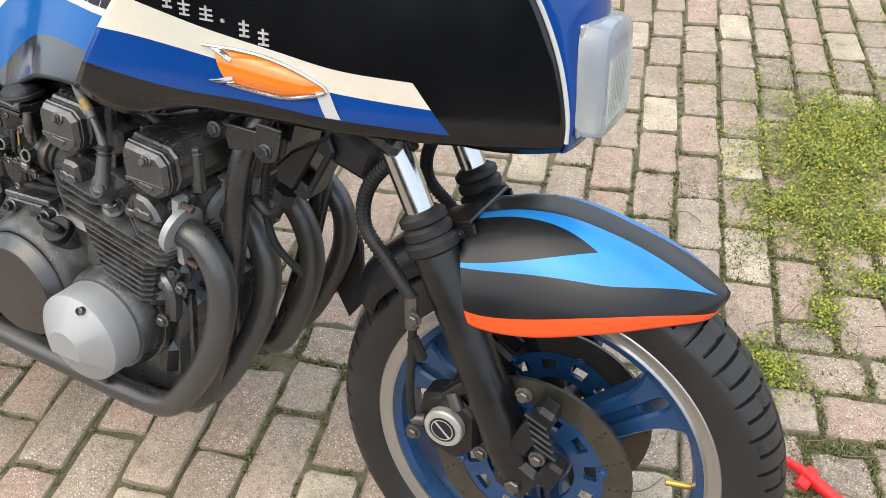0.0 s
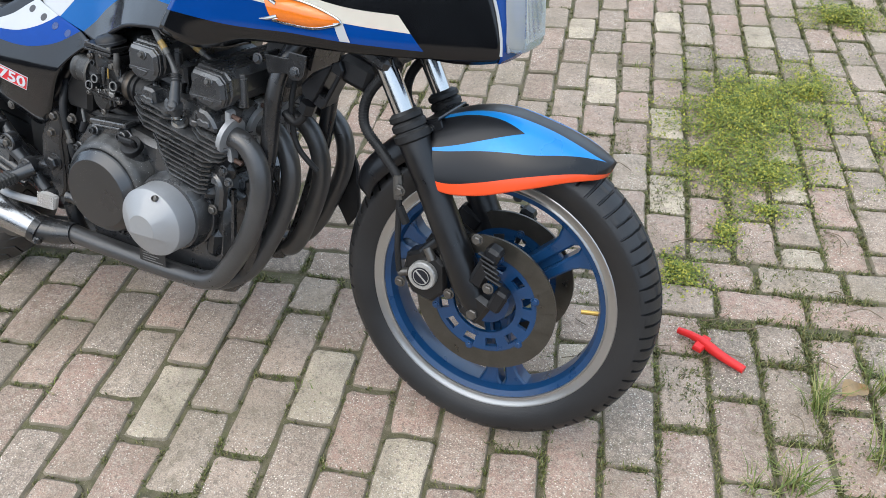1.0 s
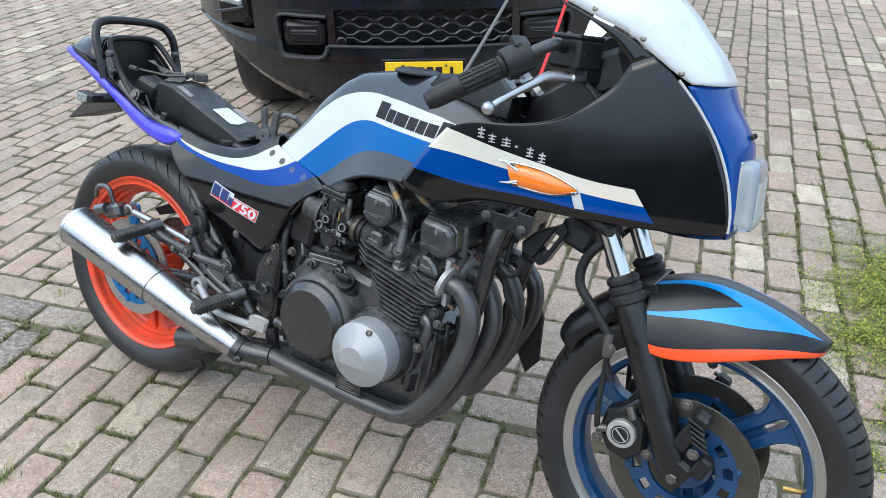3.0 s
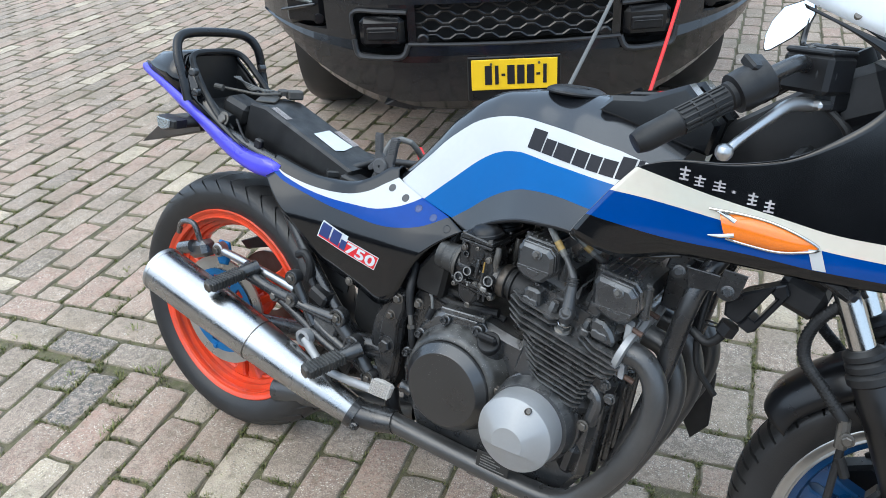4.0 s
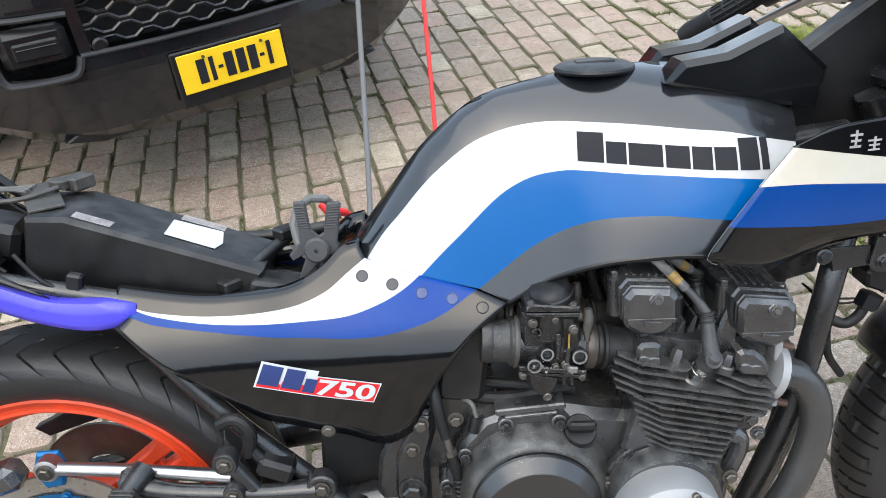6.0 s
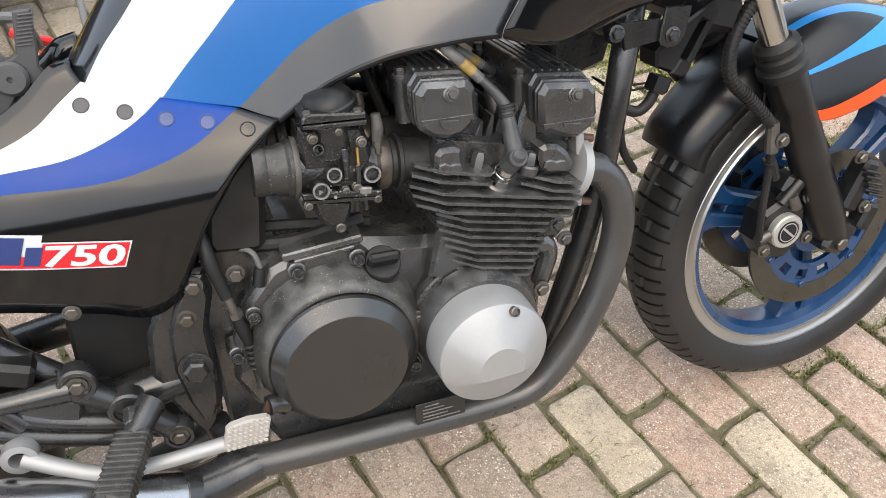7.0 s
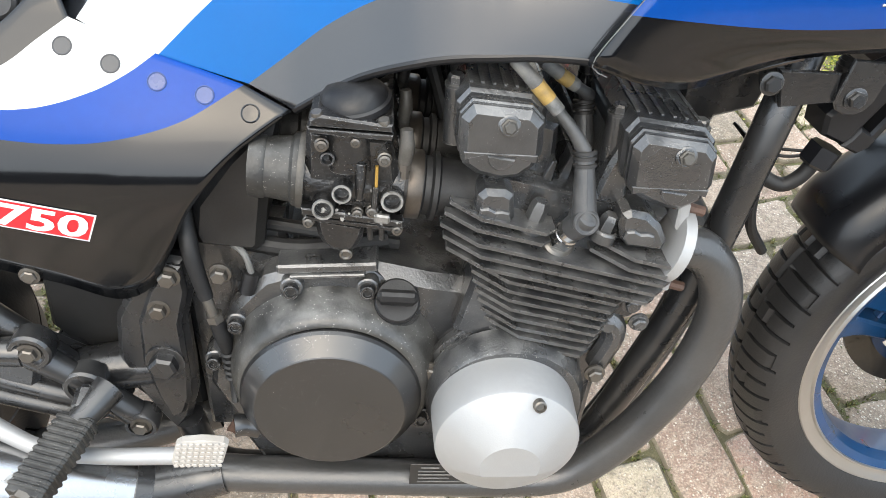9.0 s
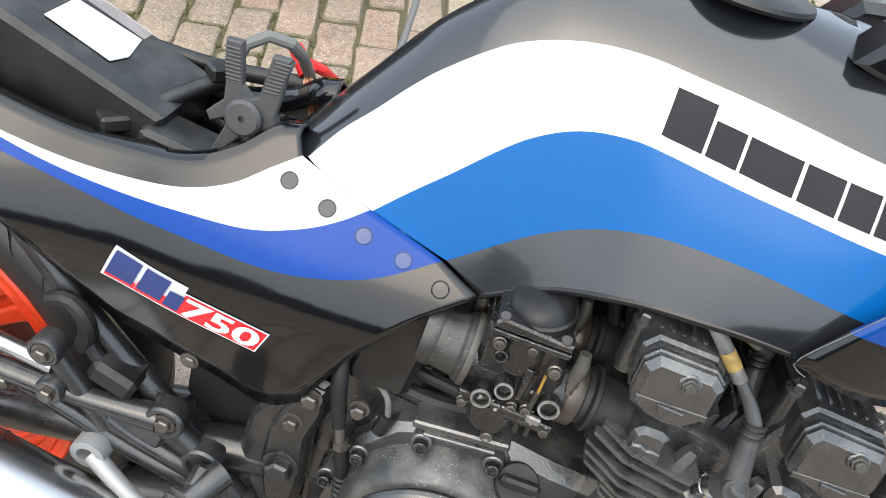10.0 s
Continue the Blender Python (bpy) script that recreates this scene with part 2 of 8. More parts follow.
def foliage(name, a, b, mid):
    m = material(name, a, 0.6, var=0.25, scale=40)
    n, l = m.node_tree.nodes, m.node_tree.links
    geo = n.new("ShaderNodeNewGeometry")
    r = n.new("ShaderNodeValToRGB")
    r.color_ramp.elements[0].color, r.color_ramp.elements[1].color = (*a, 1), (*b, 1)
    r.color_ramp.elements.new(0.55).color = (*mid, 1)
    l.new(geo.outputs["Random Per Island"], r.inputs[0])
    l.new(r.outputs[0], n["Principled BSDF"].inputs["Base Color"])
    return m


WEED = foliage("yellow_green_weed", (0.06, 0.095, 0.015), (0.46, 0.41, 0.05), (0.19, 0.235, 0.028))
GRASS = foliage("grass_blade", (0.09, 0.13, 0.025), (0.36, 0.32, 0.13), (0.18, 0.23, 0.05))
MOSS = foliage("joint_moss", (0.050, 0.055, 0.018), (0.26, 0.22, 0.10), (0.115, 0.135, 0.028))


def brick_material(name, islands, one=None):
    """Weathered concrete paver: pinkish and grey bricks, a few pale ones, exposed light grit."""
    m = bpy.data.materials.new(name)
    m.use_nodes = True
    n, l = m.node_tree.nodes, m.node_tree.links
    b = n["Principled BSDF"]
    rnd = n.new("ShaderNodeNewGeometry").outputs["Random Per Island"] if islands else n.new("ShaderNodeObjectInfo").outputs["Random"]
    geo = n.new("ShaderNodeNewGeometry").outputs["Position"]
    tint = n.new("ShaderNodeValToRGB")
    tint.color_ramp.interpolation = "CONSTANT"
    e = tint.color_ramp.elements
    stops = [(0, (0.362, 0.241, 0.182)), (0.13, (0.436, 0.295, 0.223)), (0.27, (0.367, 0.273, 0.205)), (0.42, (0.441, 0.278, 0.212)), (0.55, (0.331, 0.254, 0.195)),
             (0.67, (0.446, 0.335, 0.253)), (0.79, (0.236, 0.189, 0.148)), (0.86, (0.394, 0.313, 0.232)), (0.945, (0.630, 0.532, 0.381))]
    e[0].position, e[0].color = 0, (*stops[0][1], 1)
    e[1].position, e[1].color = 0.13, (*stops[1][1], 1)
    for p, c in stops[2:]:
        e.new(p).color = (*c, 1)
    if one:
        for stop in e:
            stop.color = (*one, 1)
    l.new(rnd, tint.inputs[0])

    def noisy(s, d=6):
        t = n.new("ShaderNodeTexNoise")
        t.inputs["Scale"].default_value, t.inputs["Detail"].default_value = s, d
        l.new(geo, t.inputs["Vector"])
        return t.outputs["Fac"]

    def rng(f, lo, hi, a, c):
        r = n.new("ShaderNodeMapRange")
        for k, v in zip((1, 2, 3, 4), (lo, hi, a, c)):
            r.inputs[k].default_value = v
        l.new(f, r.inputs[0])
        return r.outputs[0]

    def mix(f, a, c, kind="MIX"):
        x = n.new("ShaderNodeMixRGB")
        x.blend_type = kind
        for k, v in ((0, f), (1, a), (2, c)):
            if isinstance(v, bpy.types.NodeSocket):
                l.new(v, x.inputs[k])
            else:
                x.inputs[k].default_value = v if k == 0 else (*v, 1)
        return x.outputs[0]

    col = mix(rng(noisy(14), 0.38, 0.7, 0.0, 0.5), tint.outputs[0], (0.200, 0.163, 0.133))
    col = mix(rng(noisy(60, 8), 0.46, 0.62, 0.0, 0.6), col, (0.493, 0.389, 0.301))
    col = mix(rng(noisy(130, 8), 0.54, 0.68, 0.0, 0.6), col, (0.100, 0.087, 0.071))
    col = mix(rng(noisy(420, 3), 0.40, 0.62, 0.0, 0.45), col, (0.137, 0.118, 0.097))
    col = mix(rng(noisy(300, 3), 0.52, 0.66, 0.0, 0.6), col, (0.588, 0.483, 0.381))
    v = n.new("ShaderNodeTexVoronoi")
    v.inputs["Scale"].default_value = 150
    l.new(geo, v.inputs["Vector"])
    grit = n.new("ShaderNodeMath")
    grit.operation = "MULTIPLY"
    l.new(rng(v.outputs["Distance"], 0.16, 0.30, 1, 0), grit.inputs[0])
    l.new(rng(noisy(9, 3), 0.40, 0.60, 0.0, 1), grit.inputs[1])
    col = mix(grit.outputs[0], col, (0.756, 0.690, 0.584))
    col = mix(rng(noisy(3.1, 8), 0.48, 0.70, 0, 0.45), col, (0.173, 0.148, 0.099))
    col = mix(rng(noisy(26, 8), 0.56, 0.68, 0, 0.35), col, (0.131, 0.113, 0.073))
    l.new(col, b.inputs["Base Color"])
    b.inputs["Roughness"].default_value = 0.85
    h = n.new("ShaderNodeMath")
    h.operation = "ADD"
    l.new(noisy(120, 8), h.inputs[0])
    l.new(rng(v.outputs["Distance"], 0.1, 0.4, 0.35, 0), h.inputs[1])
    bp = n.new("ShaderNodeBump")
    bp.inputs["Strength"].default_value, bp.inputs["Distance"].default_value = 0.75, 0.004
    l.new(h.outputs[0], bp.inputs["Height"])
    l.new(bp.outputs[0], b.inputs["Normal"])
    return m


PAVER_EDGE = material("soil_stained_paver_edge", (0.260, 0.212, 0.160), 0.9, var=0.4, scale=22, dirt=(0.115, 0.115, 0.055), dirt_amount=0.6, bump=0.8, bscale=200, specks=(0.34, 0.31, 0.26), speck_scale=300, speck_cut=0.3)
BRICK = brick_material("weathered_paver", False)
GRIT_BRICK = brick_material("dark_grit_paver", False, (0.085, 0.082, 0.080))
BRICK_FIELD = brick_material("weathered_paver_field", True)
SOIL = material("sandy_joint_soil", (0.150, 0.120, 0.082), 0.9, var=0.55, scale=55, dirt=(0.085, 0.092, 0.028), dirt_amount=0.75, bump=1.0, bscale=240, specks=(0.30, 0.27, 0.21), speck_scale=420, speck_cut=0.3)
# near-black, so that the glossy paint mirrors something dark from the added wall
WALL_DARK = material("plain_near_black_wall", (0.018, 0.018, 0.019), 0.9, var=0.35, scale=6, bump=0.3, bscale=40)
# ---- mesh building ----
def catmull(pts, n):
    """n points along a smooth curve through pts, evenly spaced by length."""
    p = np.asarray(pts, float)
    if len(p) == 2:
        return p[0] + (p[1] - p[0]) * np.linspace(0, 1, n)[:, None]
    q = np.vstack([2 * p[0] - p[1], p, 2 * p[-1] - p[-2]])
    out = []
    for i in range(1, len(q) - 2):
        for t in np.linspace(0, 1, 12, endpoint=False):
            a, b, c, d = q[i - 1], q[i], q[i + 1], q[i + 2]
            out.append(0.5 * (2 * b + (c - a) * t + (2 * a - 5 * b + 4 * c - d) * t * t + (3 * b - a - 3 * c + d) * t ** 3))
    out = np.array(out + [q[-2]])
    s = np.r_[0, np.cumsum(np.linalg.norm(np.diff(out, axis=0), axis=1))]
    w = np.linspace(0, s[-1], n)
    return np.stack([np.interp(w, s, out[:, k]) for k in range(out.shape[1])], 1)


class Geo:
    """Collects vertices and faces of one mesh; every face has a material slot."""

    def __init__(self):
        self.v, self.f, self.m = [], [], []

    def add(self, v, f, mi=0):
        o = len(self.v)
        self.v.extend(tuple(map(float, p)) for p in v)
        self.f.extend(tuple(o + i for i in q) for q in f)
        self.m.extend([mi] * len(f))
        return self

    def grid(self, p, mi=0, wrap=False, flip=False):
        p = np.asarray(p, float)
        a, b = p.shape[:2]
        f = []
        for i in range(a - 1):
            for j in range(b if wrap else b - 1):
                k = (j + 1) % b
                q = (i * b + j, i * b + k, (i + 1) * b + k, (i + 1) * b + j)
                f.append(q[::-1] if flip else q)
        return self.add(p.reshape(-1, 3), f, mi)

    def lathe(self, profile, centre, axis=(0, -1, 0), seg=32, mi=0, close=True, squash=None):
        """Turns (radius, height along axis) round the axis."""
        ax = Vector(axis).normalized()
        e1 = ax.orthogonal().normalized()
        e2 = ax.cross(e1)
        c = Vector(centre)
        rings = []
        for r, h in profile:
            rings.append([c + ax * h + (e1 * math.cos(a) + e2 * math.sin(a)) * r for a in np.linspace(0, 2 * math.pi, seg, endpoint=False)])
        o = len(self.v)
        self.grid([[tuple(x) for x in ring] for ring in rings], mi, wrap=True)
        if close:
            n = len(profile)
            self.f += [tuple(o + j for j in range(seg))[::-1], tuple(o + (n - 1) * seg + j for j in range(seg))]
            self.m += [mi, mi]
        return self

    def tube(self, pts, r, seg=12, n=None, mi=0, caps=True):
        """A round tube along a smooth curve; r is a radius or a list of radii along it."""
        n = n or max(2, 8 * (len(pts) - 1) if len(pts) > 2 else 2)
        p = catmull(pts, n)
        rr = np.interp(np.linspace(0, 1, n), np.linspace(0, 1, len(r)), r) if isinstance(r, (list, tuple)) else np.full(n, r)
        t = np.gradient(p, axis=0)
        t /= np.linalg.norm(t, axis=1)[:, None] + 1e-12
        u = np.array(Vector(t[0]).orthogonal().normalized())
        rings = []
        for i in range(n):
            u = u - t[i] * (u @ t[i])
            u /= np.linalg.norm(u)
            w = np.cross(t[i], u)
            a = np.linspace(0, 2 * math.pi, seg, endpoint=False)
            rings.append(p[i] + rr[i] * (np.cos(a)[:, None] * u + np.sin(a)[:, None] * w))
        o = len(self.v)
        self.grid(rings, mi, wrap=True)
        if caps:
            self.f += [tuple(o + j for j in range(seg))[::-1], tuple(o + (n - 1) * seg + j for j in range(seg))]
            self.m += [mi, mi]
        return self

    def box(self, c, size, rot=(0, 0, 0), bevel=0.003, mi=0):
        """A box with bevelled edges; rot in degrees."""
        b = min(bevel, min(size) * 0.45)
        h = [s / 2 for s in size]
        v, idx = [], {}
        for sx in (-1, 1):
            for sy in (-1, 1):
                for sz in (-1, 1):
                    for k in range(3):
                        q = [sx * h[0], sy * h[1], sz * h[2]]
                        for j in range(3):
                            if j != k:
                                q[j] -= math.copysign(b, q[j])
                        idx[sx, sy, sz, k] = len(v)
                        v.append(q)
        f = []
        for k in range(3):
            i, j = (k + 1) % 3, (k + 2) % 3
            for s in (-1, 1):
                ring = []
                for a, c2 in ((-1, -1), (1, -1), (1, 1), (-1, 1)):
                    key = [0, 0, 0]
                    key[k], key[i], key[j] = s, a, c2
                    ring.append(idx[(*key, k)])
                f.append(tuple(ring if s > 0 else ring[::-1]))
            for a in (-1, 1):
                for c2 in (-1, 1):
                    lo, hi = [0, 0, 0], [0, 0, 0]
                    lo[k], hi[k] = -1, 1
                    lo[i] = hi[i] = a
                    lo[j] = hi[j] = c2
                    q = (idx[(*lo, i)], idx[(*hi, i)], idx[(*hi, j)], idx[(*lo, j)])
                    f.append(q if a * c2 > 0 else q[::-1])
        for sx in (-1, 1):
            for sy in (-1, 1):
                for sz in (-1, 1):
                    q = tuple(idx[sx, sy, sz, k] for k in range(3))
                    f.append(q if sx * sy * sz > 0 else q[::-1])
        m = Matrix.LocRotScale(c, Euler([radians(a) for a in rot]), None)
        return self.add([m @ Vector(q) for q in v], f, mi)

    def prism(self, outline, y0, y1, bevel=0.003, mi=0, at=None):
        """An outline in (x, z), from y0 to y1, with chamfered rims. at: a function (x, y, z) -> place."""
        p = np.asarray(outline, float)
        if sum(p[i - 1][0] * p[i][1] - p[i][0] * p[i - 1][1] for i in range(len(p))) < 0:
            p = p[::-1]
        d = np.roll(p, -1, 0) - p
        d /= np.linalg.norm(d, axis=1)[:, None] + 1e-12
        nrm = np.stack([-d[:, 1], d[:, 0]], 1)
        k = nrm + np.roll(nrm, 1, 0)
        k /= (np.linalg.norm(k, axis=1)[:, None] + 1e-9)
        inner = p + k * bevel
        s = 1 if y1 > y0 else -1
        rings = []
        for q, y in ((inner, y0), (p, y0 + s * bevel), (p, y1 - s * bevel), (inner, y1)):
            rings.append([at(a, y, b) if at else (a, y, b) for a, b in q])
        o, n = len(self.v), len(p)
        self.grid(rings, mi, wrap=True, flip=s > 0)
        first, last = tuple(o + j for j in range(n)), tuple(o + 3 * n + j for j in range(n))
        self.f += [first if s > 0 else first[::-1], last[::-1] if s > 0 else last]
        self.m += [mi, mi]
        return self

    def hexbolt(self, c, axis=(0, -1, 0), r=0.008, h=0.007, mi=0, washer=True):
        if washer:
            self.lathe([(r * 1.35, -0.001), (r * 1.35, 0.0015), (r * 1.1, 0.002)], c, axis, 16, mi)
        self.lathe([(r, 0), (r, h * 0.8), (r * 0.8, h)], c, axis, 6, mi)
        return self

    def mesh(self, name, mats, sharp=32):
        me = bpy.data.meshes.new(name)
        me.from_pydata(self.v, [], self.f)
        for k in mats if isinstance(mats, (list, tuple)) else [mats]:
            me.materials.append(k)
        me.polygons.foreach_set("material_index", self.m)
        me.polygons.foreach_set("use_smooth", [True] * len(self.f))
        me.update()
        me.set_sharp_from_angle(angle=radians(sharp))
        return me


def part(name, g, mats, parent, label="", thick=0.0, sharp=32, weld=False):
    """One mesh object under a thing or a part. weld: joins sheets along their common edges."""
    me = g.mesh(name, mats, sharp)
    if weld:
        bm = bmesh.new()
        bm.from_mesh(me)
        bmesh.ops.remove_doubles(bm, verts=bm.verts, dist=0.0003)
        bmesh.ops.recalc_face_normals(bm, faces=bm.faces)
        mid = sum((f.calc_center_median() * f.calc_area() for f in bm.faces), Vector()) / sum(f.calc_area() for f in bm.faces)
        mid.y = 0.0
        if sum(f.normal.dot(f.calc_center_median() - mid) * f.calc_area() for f in bm.faces) < 0:
            bmesh.ops.reverse_faces(bm, faces=bm.faces)
        bm.to_mesh(me)
        bm.free()
        me.set_sharp_from_angle(angle=radians(sharp))
    ob = new(name, me)
    ob.parent = parent
    if thick:
        s = ob.modifiers.new("thickness", "SOLIDIFY")
        s.thickness, s.offset = thick, 0.0
    if label:
        ob["label"] = label
    return ob


def thing(name, label, category, place=None, group="", kind=""):
    ob = new(name)
    ob.empty_display_size = 0.05
    if place is not None:
        ob.matrix_world = place
    return tagged(ob, label, category, group, kind)


def lerp(x, xs, ys):
    return float(np.interp(x, xs, ys))


def eased(x, xs, ys, h):
    """Interpolation with rounded corners, averaged over a stretch h to either side."""
    return float(np.interp(x + h * np.array([-1, -0.5, 0, 0.5, 1]), xs, ys) @ np.array([0.1, 0.25, 0.3, 0.25, 0.1]))


# ---- the motorcycle: x ahead, y to its left, z up, from the rear tyre's foot; it leans on its side stand ----
BIKE = pose(0.027, 0.032, 0, 0, 0, 0.6) @ pose(0, 0, 0, -15.0, 0, 0)
bike = thing("motorcycle", "black, white and blue sports motorcycle without seat, on its stand", "motorcycle", BIKE)
AXLE_F, AXLE_R = (1.497, 0.0, 0.328), (0.0, 0.0, 0.327)


def tyre_geo(centre, radius, width, bead, grooves, slant, alternate, groove=0.0045, depth=0.008):
    """A tyre whose tread grooves are cut into the mesh: four columns to a groove, sheared across the tread."""
    prof = []
    h = width / 2
    crown = width * 0.30
    for k in np.linspace(-1, 1, 33):
        a = k * 1.42
        prof.append((radius - crown * (1 - math.cos(a)) / (1 - math.cos(1.42)) * 0.95, h * math.sin(a) / math.sin(1.42)))
    n_tread = len(prof)
    side = [(bead + (prof[0][0] - bead) * w, h * (1.0 - 0.26 * (1 - w) ** 1.6 + 0.03 * math.sin(w * 3.14))) for w in (0.75, 0.45, 0.2, 0.06, 0.0)]
    prof = [(r, -y) for r, y in side[::-1]] + prof + [(r, y) for r, y in side]
    off = len(side)
    cx, cy, cz = centre
    rows = []
    circ = 2 * math.pi
    for k, (r, y) in enumerate(prof):
        s = (k - off - (n_tread - 1) / 2) / ((n_tread - 1) / 2)
        on = off <= k < off + n_tread
        row = []
        for i in range(grooves):
            left = (i % alternate) if alternate > 1 else 0
            lo, hi = ((0.03, 0.90) if left == 0 else (0.10, 0.80)) if slant < 0.3 else ((0.10, 0.97) if left == 0 else (0.30, 0.90))
            cut = on and lo < abs(s) < hi
            zig = abs(s) if slant < 0.3 or abs(s) < 0.52 else 0.52 - (abs(s) - 0.52) * 0.95
            base = circ * i / grooves + (slant * zig if on else slant * (1.0 if slant < 0.3 else 0.064))
            gw = groove / radius
            link = {1: 0.75, 3: 0.3125}
            start, ends = link.get((i - 1) % 4), link.get(i % 4)
            for q, (da, deep) in enumerate(((0, 0), (gw * 0.2, 1), (gw * 0.8, 1), (gw, 0))):
                joined = on and slant < 0.3 and (abs(s) < 0.02 or (q == 0 and start and abs(abs(s) - start) < 0.02) or (q == 3 and ends and abs(abs(s) - ends) < 0.02))
                rr = r - (depth if deep and cut else depth * 0.6 if joined else 0)
                a = base + da
                row.append((cx + rr * math.cos(a), cy + y, cz + rr * math.sin(a)))
        rows.append(row)
    g = Geo().grid(rows, 0, wrap=True)
    return g


def ring_profile(centre, prof, seg=96, mi=0, g=None):
    """A closed ring profile (radius, y) turned round the wheel's axle."""
    g = g or Geo()
    return g.lathe([(r, -y) for r, y in prof + prof[:1]], centre, (0, -1, 0), seg, mi, close=False)


def spoke_geo(centre, angle, r0, r1, w0, w1, thick, slot):
    """A cast double spoke: two bars with a slot, flaring into hub and rim."""
    g = Geo()
    ca, sa = math.cos(angle), math.sin(angle)

    def at(u, y, v):
        return (centre[0] + u * ca - v * sa, centre[1] + y, centre[2] + u * sa + v * ca)

    for s in (-1, 1):
        out = []
        rs = np.linspace(0, 1, 13)
        for q in rs:
            flare = w0 + (w1 - w0) * q + 0.030 * max(0, (q - 0.72) / 0.28) ** 2.2 + 0.018 * max(0, (0.25 - q) / 0.25) ** 2
            out.append((r0 + (r1 - r0) * q, s * flare))
        inn = [(r0 + (r1 - r0) * q, s * slot * (0.9 if 0.05 < q < 0.93 else 0.0)) for q in rs[::-1]]
        g.prism(out + inn, -thick, thick, 0.004, 0, at)
    g.box(at(r0 + (r1 - r0) * 0.45, 0, 0), (0.5 * (r1 - r0), thick * 0.7, slot * 2.1), (0, -math.degrees(angle), 0), 0.002)
    return g


def wheel(name, label, centre, paint, radius, width, bead, rim_half, grooves, slant, alternate, spokes, groove, parent):
    hub = Geo()
    w = part(name, hub.lathe([(0.045, -0.055), (0.052, -0.035), (0.04, -0.02), (0.04, 0.02), (0.052, 0.035), (0.045, 0.055)], centre, (0, -1, 0), 40), paint, parent, label)
    part("tyre", tyre_geo(centre, radius, width, bead, grooves, slant, alternate, groove), TYRE, w, "worn black tyre with grooved tread", sharp=40)
    h = rim_half
    barrel = [(0.205, -h * 0.45), (0.211, -h * 0.8), (0.222, -h * 0.92), (0.222, -h * 0.85), (0.216, -h * 0.6), (0.216, h * 0.6), (0.222, h * 0.85),
              (0.222, h * 0.92), (0.211, h * 0.8), (0.205, h * 0.45)]
    if paint is WHEEL_ORANGE:
        # the rear rim is deep: flange, drop, ledge, well
        half = [(0.222, 0.92), (0.228, 0.82), (0.228, 0.70), (0.213, 0.64), (0.212, 0.44), (0.203, 0.40), (0.202, 0.18), (0.196, 0.12)]
        back = [(0.231, 0.80), (0.216, 0.5)]
        barrel = [(r, -h * q) for r, q in half[::-1]] + [(r, -h * q) for r, q in back] + [(r, h * q) for r, q in back[::-1]] + [(r, h * q) for r, q in half]
    rim = part("rim", ring_profile(centre, barrel), paint, w)
    for s in (-1, 1):
        lip = [(0.2215, s * h * 0.90), (0.2225, s * h * 0.99), (0.2240, s * h * 1.0), (0.2265, s * h * 0.93), (0.2330, s * h * 0.95), (0.2375, s * h * 1.03), (0.242, s * h * 1.06), (0.245, s * h * 1.0), (0.243, s * h * 0.92), (0.222, s * h * 0.82)]
        part("rim_lip", ring_profile(centre, lip), RIM_LIP if paint is WHEEL_BLUE else WHEEL_ORANGE, rim, "machined bare metal rim edge" if paint is WHEEL_BLUE else "")
    for a in spokes:
        part("spoke", spoke_geo(centre, radians(a), 0.035, 0.209, 0.024, 0.033, 0.019, 0.0085), paint, w)
    va = radians(2)
    c = Vector(centre)
    part("valve", Geo().tube([c + Vector((0.209 * math.cos(va), -0.004, 0.209 * math.sin(va))), c + Vector((0.172 * math.cos(va), -0.012, 0.172 * math.sin(va)))], 0.0045, 10), BRASS, w, "brass valve stem")
    return w


def disc_geo(centre, y, r0, r1):
    """A drilled brake disc; each hole goes through."""
    g = Geo()
    t, n = 0.0028, 24
    rad = [r0 + (r1 - r0) * q for q in (0, 0.18, 0.25, 0.47, 0.54, 0.76, 0.83, 1)]
    seg = n * 12
    for s in (-1, 1):
        rows = [[(centre[0] + r * math.cos(a), centre[1] + y + s * t, centre[2] + r * math.sin(a)) for a in np.linspace(0, 2 * math.pi, seg, endpoint=False)] for r in rad]
        o = len(g.v)
        g.v += [q for row in rows for q in row]
        for i in range(len(rad) - 1):
            for j in range(seg):
                hole = (i == 1 and j % 16 == 3) or (i == 3 and j % 16 == 4) or (i == 5 and j % 16 == 5)
                if hole:
                    continue
                k = (j + 1) % seg
                g.f.append((o + i * seg + j, o + i * seg + k, o + (i + 1) * seg + k, o + (i + 1) * seg + j))
                g.m.append(0)
    for r in (r0, r1):
        g.lathe([(r, -y - t), (r, -y + t)], centre, (0, -1, 0), 72, 0, close=False)
    return g


